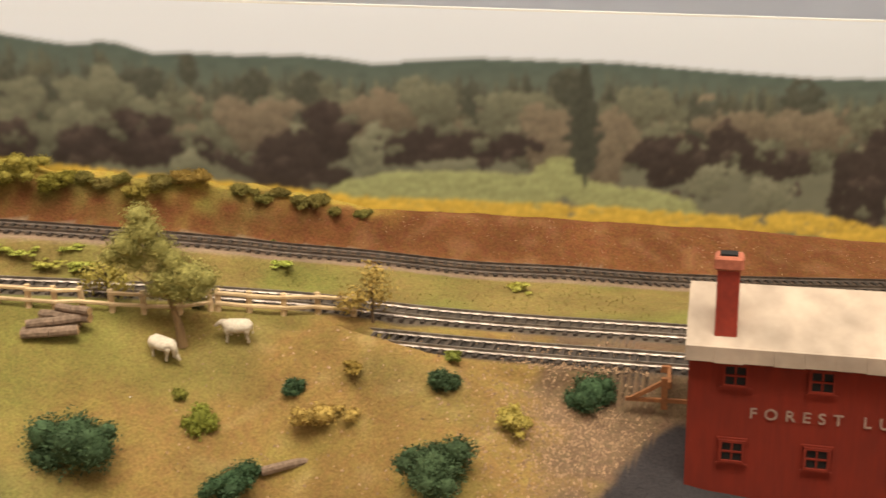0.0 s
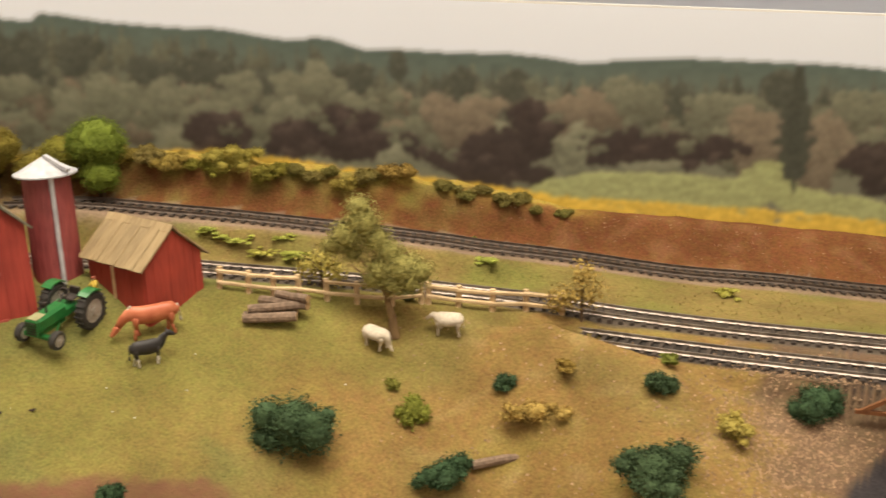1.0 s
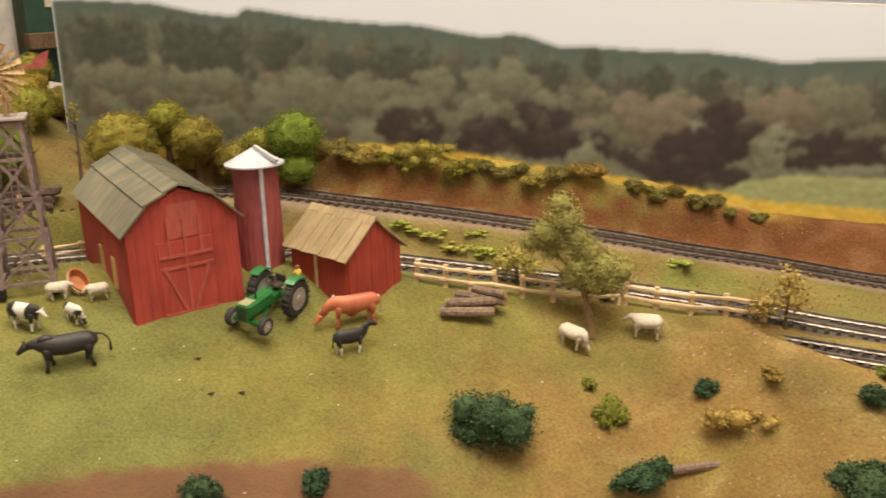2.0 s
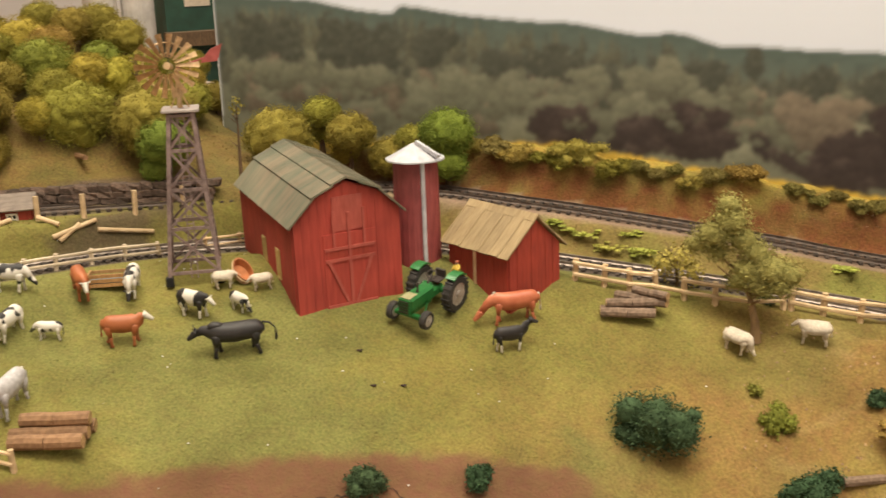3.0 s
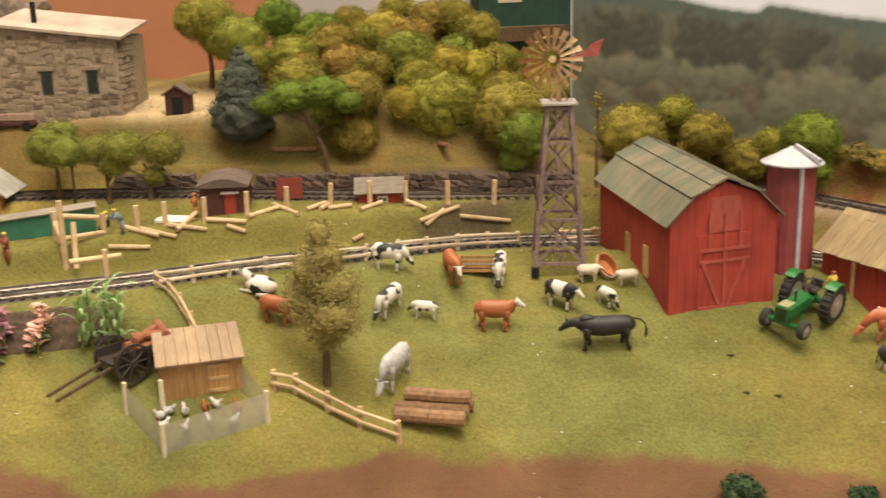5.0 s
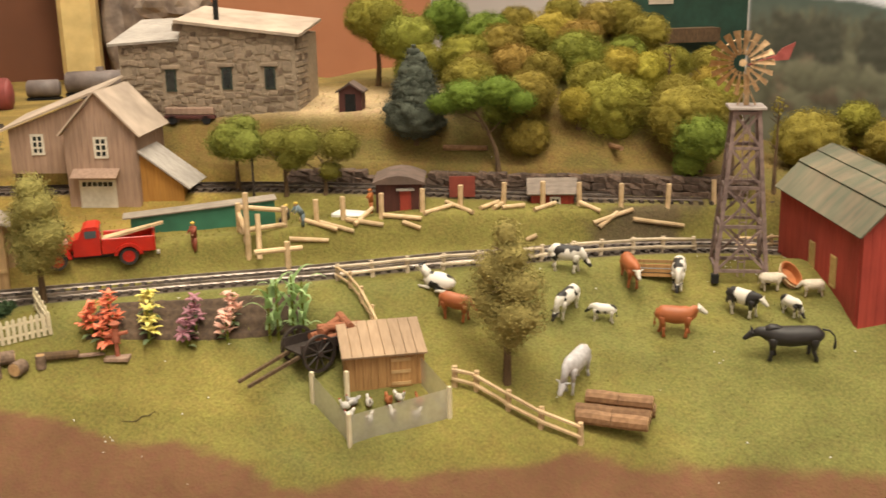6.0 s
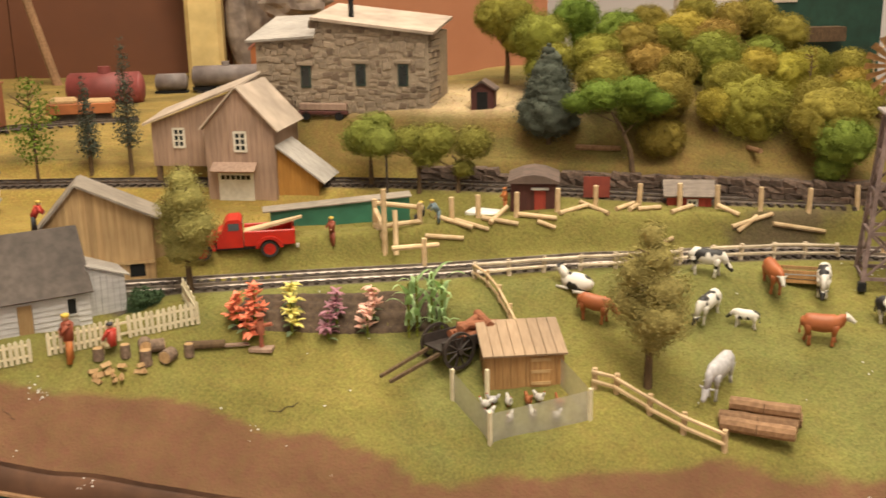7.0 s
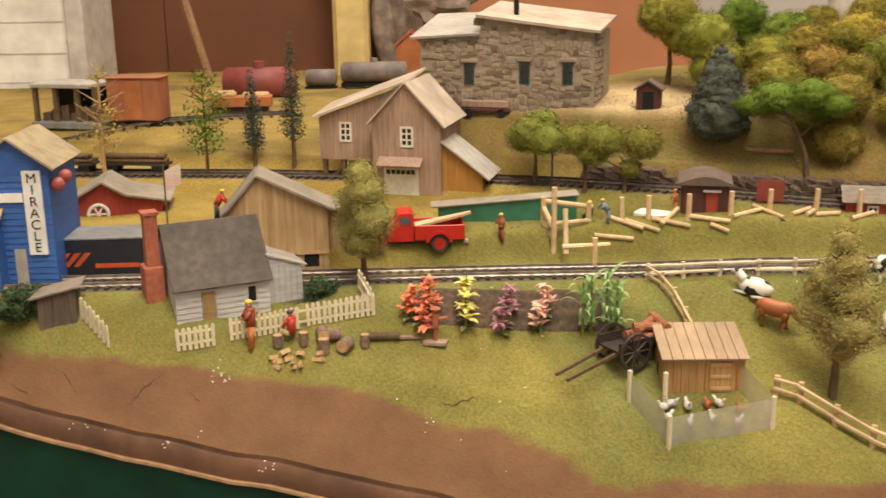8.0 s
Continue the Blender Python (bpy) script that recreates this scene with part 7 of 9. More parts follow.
tree(-0.7, 47.6, 1.9, 0.07, [(0.1, 0, 2.3, 0.55, 1.0), (-0.7, 0, 1.2, 0.6, 0.8), (0.3, 0, 1.5, 0.6, 1.0), (-1.2, 0, 0.9, 0.4, 0.7)], "leaf_dry", "scraggly olive sapling at the end of the fence", 303, n=1000, size=0.08, core=0.0, spread=0.35, limbs=8, spread_l=0.6)
tree(-37.0, 28.8, 6.4, 0.15, [(0, 0, 6.3, 0.55, 1.1), (0.2, 0.1, 5.4, 0.85, 0.9), (-0.5, 0, 4.7, 1.0, 0.9), (0.6, 0.1, 4.2, 1.0, 0.9), (-0.8, 0.1, 3.4, 1.1, 0.8), (0.7, -0.1, 3.1, 1.1, 0.8), (0, 0.2, 2.6, 1.0, 0.8), (0.2, 0, 1.9, 0.5, 0.9)], "leaf_sage", "slender olive-leaved model tree beside the grey horse", 304, n=16000, size=0.042, core=0.68, limbs=14, spread_l=1.0, spread=0.12)
tree(-53.9, 18.3, 4.9, 0.13, [(0, 0, 5.0, 0.7, 1.0), (0.3, 0, 4.3, 0.9, 0.9), (-0.6, 0, 3.7, 0.9, 0.9), (0.6, 0.1, 3.1, 1.0, 0.9), (-0.7, 0, 2.6, 0.9, 0.8), (0.1, 0, 2.1, 0.9, 0.8), (-0.9, 0, 1.7, 0.5, 0.8)], "leaf_sage", "olive-leaved model tree beside the railway line", 305, n=15000, size=0.042, core=0.74, limbs=12, spread=0.11)
tree(-57.0, 31.4, 2.3, 0.14, [(0, 0, 2.9, 1.25, 0.8), (-1.2, 0.3, 2.4, 1.05, 0.75), (1.0, -0.2, 2.6, 1.05, 0.8), (0.2, 0.4, 3.5, 0.8, 0.7)], "leaf_spring", "broad spring green model tree near the mill", 306, n=9000, size=0.045, spread=0.1)
tree(-54.3, 32.4, 2.0, 0.12, [(-0.6, 0, 2.7, 0.95, 0.8), (0.7, 0.5, 2.8, 1.1, 0.8), (0.3, 0.2, 2.0, 0.8, 0.7)], "leaf_spring", "round green model tree beside the line", 307, n=8000, size=0.045, spread=0.1)
tree(-52.6, 33.6, 1.6, 0.12, [(0.5, 0.6, 2.6, 1.0, 0.8), (0.2, 0.2, 1.3, 0.55, 0.9)], "leaf_spring", "small green model tree beside the line", 308, n=5000, size=0.045, spread=0.1)
tree(-46.2, 40.0, 4.0, 0.13, [(-1.4, -1.0, 4.1, 1.2, 0.65), (-0.1, 0, 4.3, 1.2, 0.65), (-2.3, -1.6, 3.7, 0.9, 0.6), (0.9, 0.6, 3.8, 0.9, 0.65)], "leaf_bright", "leaning flat-topped green model tree above the wall", 309, n=9000, size=0.045, lean=(-1.4, -1.0), spread=0.1)


def conifer(x, y, h, r, label, seed, material="leaf_conifer", sparse=False):
    th = thing("conifer", x, y, height(x, y) - 0.1, 0, label, "tree")
    part("trunk", rod(bmesh.new(), (0, 0, 0), (0, 0, h * 0.9), 0.15, 0.05, 7), "bark", th)
    cl = []
    n = 13
    for i in range(n):
        t = i / (n - 1)
        rr = r * (1 - t) ** 0.75 * (0.75 if t < 0.08 else 1) + 0.15
        cl.append((0.06 * math.sin(i * 2), 0.06 * math.cos(i * 2), h * (0.24 + 0.74 * t), rr, 0.7))
    child("crown", foliage_mesh("crown", cl, 2600 if sparse else 11000, 0.06 if sparse else 0.048, material, seed, 0.0 if sparse else 0.9, 0.25 if sparse else 0.1), th)


conifer(-51.0, 38.9, 5.4, 1.65, "dense blue-black model conifer on the slope", 320)
conifer(-74.6, 24.0, 6.0, 0.5, "thin dark model conifer behind the barn", 321, sparse=True)
conifer(-72.2, 25.4, 8.2, 0.55, "tall thin dark model conifer beside the mill", 322, sparse=True)
tree(-74.6, 14.5, 6.8, 0.12, [(0, 0, 6.6, 0.5, 1.0), (0.3, 0.2, 4.4, 0.7, 1.0), (-0.4, 0, 3.2, 0.9, 0.9)], "leaf_dry", "bare pale spindly model tree behind the depot", 323, n=420, size=0.09, core=0.0, limbs=16, spread_l=1.4, spread=0.5, bark="log_end")
tree(-72.5, 19.8, 5.6, 0.09, [(0, 0, 5.4, 0.6, 1.0), (0.5, 0.3, 4.2, 0.9, 0.9), (-0.6, 0, 3.0, 1.0, 0.9), (0.2, 0, 2.0, 0.9, 0.8)], "leaf_bright", "see-through bright green model tree behind the depot", 324, n=900, size=0.1, core=0.0, limbs=14, spread_l=1.2, spread=0.3)
tree(-76.3, 4.3, 4.6, 0.12, [(0, 0, 4.6, 1.1, 0.9), (0.8, 0.5, 3.6, 1.0, 0.9), (-0.6, 0, 3.2, 1.0, 0.9)], "leaf_lime", "yellow-green model tree behind the blue shop", 325, n=1500, size=0.1, core=0.4, spread=0.25)
for i, (x, y, h) in enumerate([(-35.9, 45.6, 4.8), (-34.2, 46.8, 4.4), (-41.2, 48.5, 3.2)]):
    tree(x, y, h, 0.1, [(0, 0, h, 0.35, 1.2)], "leaf_olive", "bare dead model trunk on the wooded slope", 330 + i, n=60, size=0.08, core=0.0, limbs=5, spread_l=0.4, group="dead trunks", name="dead_tree")


# ---- farm things ----
M["trac_green"] = mat("tractor_green_enamel", (0.030, 0.20, 0.050), (0.020, 0.15, 0.036), 4, 0.35, 0.05)
M["dusty_cream"] = mat("dusty_cream", (0.42, 0.40, 0.22), (0.32, 0.32, 0.16), 4, 0.6, 0.05)
M["rubber"] = mat("dusty_rubber", (0.05, 0.045, 0.04), (0.03, 0.027, 0.025), 5, 0.8, 0.2)
M["rim_grey"] = mat("dull_rim", (0.50, 0.46, 0.41), (0.33, 0.29, 0.25), 5, 0.5, 0.1)
M["truck_red"] = mat("truck_red_enamel", (0.58, 0.025, 0.012), (0.48, 0.02, 0.01), 2, 0.3, 0.02)
M["iron"] = mat("dark_iron", (0.055, 0.04, 0.035), (0.035, 0.026, 0.022), 5, 0.6, 0.2)
M["glass_dark"] = mat("smoky_glass", (0.10, 0.12, 0.13), None, 2, 0.1, 0.0)
M["hen_white"] = mat("white_hen_paint", (0.78, 0.74, 0.68), None, 4, 0.6, 0.0)
M["hen_brown"] = mat("rusty_hen_paint", (0.45, 0.15, 0.05), None, 4, 0.6, 0.0)
M["mesh_net"] = mat("fine_grey_netting", (0.66, 0.63, 0.55), (0.58, 0.55, 0.48), 5, 0.7, 0.0, alpha=0.5)
M["soil"] = mat("garden_soil", (0.10, 0.065, 0.04), (0.055, 0.035, 0.022), 5, 0.95, 0.8)
M["coop_wood"] = mat("coop_plank", (0.48, 0.27, 0.105), (0.34, 0.18, 0.065), 3, 0.75, 0.3, stretch=(4, 4, 0.3), rand=0.1)


def wheel(parent, x, y, z, R, wd, tyre, rim, spokes=0, name="wheel"):
    """A wheel standing in the x-z plane, its axle along y."""
    bm = bmesh.new()
    n = 22
    prof = [(R * 0.66, -wd / 2), (R * 0.93, -wd / 2), (R, -wd * 0.3), (R, wd * 0.3), (R * 0.93, wd / 2), (R * 0.66, wd / 2)]
    if spokes:
        prof = [(R * 0.86, -wd / 2), (R, -wd / 2), (R, wd / 2), (R * 0.86, wd / 2)]
    rings = []
    for i in range(n):
        a = 2 * math.pi * i / n
        rings.append([bm.verts.new((x + r * math.cos(a), y + w, z + r * math.sin(a))) for r, w in prof])
    for i in range(n):
        p, q = rings[i], rings[(i + 1) % n]
        for j in range(len(prof)):
            k = (j + 1) % len(prof)
            bm.faces.new((p[j], p[k], q[k], q[j]))
    bmesh.ops.recalc_face_normals(bm, faces=bm.faces[:])
    w = part(name, bm, tyre, parent)
    if spokes:
        bm = bmesh.new()
        for i in range(spokes):
            a = 2 * math.pi * i / spokes
            rod(bm, (x, y, z), (x + R * 0.9 * math.cos(a), y, z + R * 0.9 * math.sin(a)), R * 0.06, R * 0.045, 5)
        rod(bm, (x, y - wd * 1.2, z), (x, y + wd * 1.2, z), R * 0.16, R * 0.16, 10)
        part("spokes", bm, rim, w)
    else:
        bm = rod(bmesh.new(), (x, y - wd * 0.42, z), (x, y + wd * 0.42, z), R * 0.68, R * 0.68, 18)
        rod(bm, (x, y - wd * 0.6, z), (x, y + wd * 0.6, z), R * 0.2, R * 0.2, 10)
        part("rim", bm, rim, w)
    return w


def tractor():
    th = thing("tractor", -22.1, 41.5, height(-22.1, 41.5) + 0.02, 257, "bright green model farm tractor with dusty black tyres", "tractor")
    zt, rx, ry = settled(-22.1, 41.5, 246, 0.9, 0.7)
    th.matrix_basis = pose(-22.1 * CM, 41.5 * CM, (zt + 0.05) * CM, rx, ry, 258) @ Matrix.Scale(1.17, 4)
    bm = boxm(-0.2, 1.35, -0.27, 0.27, 0.55, 1.12, 0.1)
    box(bm, -0.9, -0.1, -0.2, 0.2, 0.5, 0.85, 0.06)
    part("hood", bm, "trac_green", th)
    part("hood_top", boxm(0.85, 1.36, -0.2, 0.2, 1.115, 1.135, 0.008), "dusty_cream", th, "dusty pale top of the hood")
    part("grille", boxm(1.35, 1.42, -0.25, 0.25, 0.5, 1.1, 0.02), "trac_green", th)
    bm = bmesh.new()
    for i in range(5):
        box(bm, 1.42, 1.45, -0.2, 0.2, 0.58 + i * 0.1, 0.62 + i * 0.1)
    part("grille_bars", bm, "iron", th)
    part("front_axle", boxm(0.95, 1.15, -0.62, 0.62, 0.26, 0.42, 0.03), "trac_green", th)
    part("frame", boxm(-0.2, 1.2, -0.14, 0.14, 0.35, 0.6, 0.03), "trac_green", th)
    for s in (-1, 1):
        wheel(th, 1.05, s * 0.72, 0.32, 0.34, 0.24, "rubber", "rim_grey", name="front_wheel")
        wheel(th, -0.75, s * 0.78, 0.66, 0.68, 0.36, "rubber", "rim_grey", name="rear_wheel")
        bm = bmesh.new()
        rows = []
        for i in range(6):
            a = math.radians(62 + i * 13)
            c_, q_ = math.cos(a), math.sin(a)
            rows.append([bm.verts.new((-0.75 + rr * c_, s * 0.78 + yy, 0.66 + rr * q_)) for rr, yy in ((0.75, -0.2), (0.81, -0.2), (0.81, 0.2), (0.75, 0.2))])
        for ra, rb in zip(rows, rows[1:]):
            for j in range(4):
                bm.faces.new((ra[j], ra[(j + 1) % 4], rb[(j + 1) % 4], rb[j]))
        bm.faces.new(rows[0][::-1])
        bm.faces.new(rows[-1])
        bmesh.ops.recalc_face_normals(bm, faces=bm.faces[:])
        part("fender", bm, "trac_green", th)
        lug = bmesh.new()
        for i in range(20):
            a = 2 * math.pi * i / 20
            box(lug, -0.03, 0.03, -0.17, 0.17, 0.66, 0.72, 0, Matrix.Translation((-0.75, s * 0.78, 0.66)) @ Matrix.Rotation(a, 4, "Y"))
        part("tyre_lugs", lug, "rubber", th)
        part("tie_rod", bar(bmesh.new(), (1.05, s * 0.6, 0.36), (0.1, s * 0.14, 0.5), 0.07, 0.06), "trac_green", th)
    part("rear_axle", rod(bmesh.new(), (-0.75, -0.7, 0.66), (-0.75, 0.7, 0.66), 0.14, 0.14, 8), "trac_green", th)
    part("seat", box(boxm(-0.95, -0.5, -0.22, 0.22, 0.98, 1.06, 0.03), -1.02, -0.92, -0.22, 0.22, 1.0, 1.35, 0.03), "iron", th)
    bm = bmesh.new()
    rod(bm, (-0.1, 0, 1.1), (-0.38, 0, 1.36), 0.04, 0.04, 6)
    for i in range(12):
        a, b = 2 * math.pi * i / 12, 2 * math.pi * (i + 1) / 12
        rod(bm, (-0.38 - 0.1 * math.cos(a), 0.2 * math.sin(a), 1.36 + 0.14 * math.cos(a)), (-0.38 - 0.1 * math.cos(b), 0.2 * math.sin(b), 1.36 + 0.14 * math.cos(b)), 0.03, None, 5)
    part("steering_wheel", bm, "iron", th)
    part("exhaust", rod(bmesh.new(), (0.7, 0.1, 1.1), (0.7, 0.1, 1.5), 0.045, 0.045, 7), "iron", th)


def pickup():
    x, y = -55.75, 22.3
    z = height(-54.9, 22.6) + 0.02
    th = thing("pickup_truck", x, y, z, 236, "red model pickup truck carrying sawn planks", "truck")
    bm = bmesh.new()
    box(bm, -2.1, -0.1, -0.72, 0.72, 0.5, 0.62, 0.02)
    for s in (-1, 1):
        box(bm, -2.1, -0.1, s * 0.72 - 0.05, s * 0.72 + 0.05, 0.5, 1.12, 0.02)
    box(bm, -2.15, -2.05, -0.75, 0.75, 0.5, 1.12, 0.02)
    part("bed", bm, "truck_red", th)
    prof = [(-0.05, 0.45), (1.0, 0.45), (1.0, 1.1), (0.78, 1.16), (0.62, 1.52), (0.48, 1.6), (0.1, 1.62), (-0.02, 1.56), (-0.05, 1.45)]
    cab = part("cab", prism(bmesh.new(), prof, -0.68, 0.68), "truck_red", th)
    for s in (-1, 1):
        part("side_glass", boxm(0.08, 0.52, s * 0.69 - 0.01, s * 0.69 + 0.01, 1.17, 1.46), "glass_dark", cab)
    part("rear_glass", boxm(-0.07, -0.05, -0.4, 0.4, 1.2, 1.48), "glass_dark", cab)
    part("hood", boxm(1.0, 2.2, -0.5, 0.5, 0.5, 1.15, 0.18), "truck_red", th)
    for s in (-1, 1):
        for wx in (-1.1, 1.6):
            wheel(th, wx, s * 0.72, 0.36, 0.37, 0.24, "rubber", "truck_red")
            turn = np.linspace(0.15, math.pi - 0.15, 10)
            rim_line = [(wx + 0.56 * math.cos(q), 0.36 + 0.54 * math.sin(q)) for q in turn] + [(wx + 0.44 * math.cos(q), 0.36 + 0.43 * math.sin(q)) for q in turn[::-1]]
            bm = prism(bmesh.new(), rim_line, s * 0.78 - 0.15, s * 0.78 + 0.15)
            part("fender", bm, "truck_red", th)
    part("rear_bumper", boxm(-2.3, -2.18, -0.7, 0.7, 0.32, 0.45, 0.02), "rim_grey", th)
    part("chassis", boxm(-2.1, 2.1, -0.4, 0.4, 0.3, 0.5), "iron", th)
    pk = thing("plank_load", x, y, z, 236, "sawn pale planks lying in the truck bed", "planks")
    for i in range(5):
        part("plank", bar(bmesh.new(), (-2.5 + 0.12 * i, -0.45 + 0.22 * i, 1.36 + 0.02 * i), (-0.12, -0.45 + 0.22 * i, 0.92 + 0.02 * i), 0.1, 0.2, (0, 0, 1)), "post_wood", pk)
    for ob in (th, pk):
        ob.matrix_basis = ob.matrix_basis @ Matrix.Scale(1.15, 4)


def cart():
    x, y = -43.7, 24.15
    th = thing("hay_cart", x, y, height(x, y), 262, "dark wooden two-wheeled cart with long shafts", "cart")
    for s in (-1, 1):
        wheel(th, 0, s * 0.8, 0.78, 0.8, 0.12, "iron", "iron", 10)
        part("shaft", bar(bmesh.new(), (0.3, s * 0.42, 0.82), (3.1, s * 0.36, 0.08), 0.13, 0.12), "bark", th)
        part("side_board", boxm(-2.4, 0.75, s * 0.66 - 0.04, s * 0.66 + 0.04, 0.85, 1.25), "iron", th)
    part("floor", boxm(-2.4, 0.75, -0.66, 0.66, 0.8, 0.88), "iron", th)
    part("axle", rod(bmesh.new(), (0, -0.95, 0.78), (0, 0.95, 0.78), 0.08, 0.08, 8), "iron", th)
    lg = thing("cart_logs", x, y, height(x, y), 262, "reddish-brown logs heaped on the cart", "logs")
    for i, (a, b, z, t) in enumerate([(-0.3, -0.35, 1.1, 4), (-0.4, 0.05, 1.12, -5), (-0.3, 0.42, 1.1, 8), (-0.3, -0.12, 1.42, 30), (-0.5, 0.25, 1.45, -25), (-1.0, 0.0, 1.5, 70)]):
        c, s = math.cos(math.radians(t)), math.sin(math.radians(t))
        part("log", rod(bmesh.new(), (a - 0.9 - c * 0.9, b - s * 0.9, z), (a - 0.9 + c * 0.9, b + s * 0.9, z + 0.05), 0.2, 0.17, 9), "log_red", lg)


M["log_red"] = mat("red_brown_log", (0.36, 0.13, 0.06), (0.24, 0.085, 0.04), 5, 0.8, 0.3)


def coop():
    # local: x along the front, y to the back
    th = thing("chicken_coop", -41.55, 24.25, -0.25, 52, "small plank chicken coop with a slanted board roof", "chicken coop")
    w, d, hf, hb = 3.15, 1.9, 1.75, 2.25
    part("wall", prism(bmesh.new(), [(0, -0.6), (d, -0.6), (d, hb), (0, hf)], 0, w, "x"), "coop_wood", th)
    planks(th, w, lambda x: hf - 0.06, -0.6, 0.3, "coop_wood", 0.05, -0.002, seed=31)
    for i in range(8):
        a = -0.2 + (w + 0.3) * i / 8
        b = a + (w + 0.3) / 8 - 0.03
        roof_slab(th, [(a, -0.35, hf - 0.08), (b, -0.35, hf - 0.08), (b, d + 0.25, hb + 0.1), (a, d + 0.25, hb + 0.1)], 0.08, "roof_plank", "roof_board")
    dr = part("door", boxm(1.75, 2.6, -0.11, -0.055, 0.25, 1.5), "coop_wood", th)
    for z in (0.35, 0.85, 1.35):
        part("door_bar", boxm(1.78, 2.57, -0.15, -0.112, z, z + 0.13), "door_light", dr)
    side = thing("end_wall", 0, 0, 0)
    side.parent, side.matrix_basis = th, pose(0, d * CM, 0, 0, 0, -90)
    planks(side, d, lambda x: hb - 0.08 - x * (hb - hf) / d, -0.6, 0.3, "coop_wood", 0.05, -0.002, seed=32)
    part("end_hatch", boxm(0.7, 1.1, -0.07, -0.055, 0.6, 1.1), "ink", side)


M["roof_plank"] = mat("grey_tan_roof_plank", (0.40, 0.28, 0.18), (0.33, 0.225, 0.14), 3, 0.8, 0.2, stretch=(3, 0.4, 1), rand=0.05)
M["door_light"] = mat("light_door_bar", (0.58, 0.40, 0.20), (0.48, 0.31, 0.14), 3, 0.7, 0.2)


def pen():
    P = [(-42.25, 23.0), (-39.95, 22.75), (-37.75, 26.1), (-39.6, 26.5)]
    th = thing("chicken_run", 0, 0, 0, 0, "low chicken run of fine grey netting on pale posts", "chicken pen")
    for x, y in P[:3] + [(-41.2, 23.9)]:
        part("post", boxm(x - 0.08, x + 0.08, y - 0.08, y + 0.08, height(x, y) - 0.2, height(x, y) + 1.3, 0.02), "picket", th)
    for (xa, ya), (xb, yb) in zip(P, P[1:]):
        bm = bmesh.new()
        n = 24
        rows = []
        for i in range(n + 1):
            t = i / n
            x, y = xa + (xb - xa) * t, ya + (yb - ya) * t
            z = height(xa, ya) * (1 - t) + height(xb, yb) * t
            rows.append((bm.verts.new((x, y, min(z, height(x, y)) - 0.02)), bm.verts.new((x, y, z + 1.22))))
        for a, b in zip(rows, rows[1:]):
            bm.faces.new((a[0], b[0], b[1], a[1]))
        bmesh.ops.solidify(bm, geom=bm.faces[:], thickness=0.015)
        part("netting", bm, "mesh_net", th)
    rnd = random.Random(5)
    for i, (x, y) in enumerate([(-41.0, 23.6), (-40.6, 23.4), (-39.9, 23.8), (-39.4, 24.6), (-38.7, 25.2), (-40.4, 24.3), (-39.7, 25.3), (-39.0, 25.7), (-39.9, 24.9), (-40.9, 23.9)]):
        m = "hen_white" if i < 7 else ("hen_brown" if i < 9 else "hide_grey")
        b, h = bmesh.new(), bmesh.new()
        ball(b, (0, 0, 0.24), 1, 2, (0.22, 0.15, 0.17))
        rod(b, (-0.12, 0, 0.28), (-0.3, 0, 0.46), 0.1, 0.05, 6)
        rod(b, (0.12, 0, 0.28), (0.2, 0, 0.46), 0.08, 0.05, 6)
        ball(b, (0.21, 0, 0.48), 0.07, 1)
        ball(h, (0.22, 0, 0.56), 1, 1, (0.05, 0.02, 0.04))
        for s in (-1, 1):
            rod(h, (0, s * 0.05, 0.14), (0.02, s * 0.05, 0), 0.02, 0.02, 5)
        joined("model_hen", [(b, m), (h, "fig_red")], x, y, rnd.uniform(0, 360), "tiny painted model hen in the chicken run", "model animal", "hens")


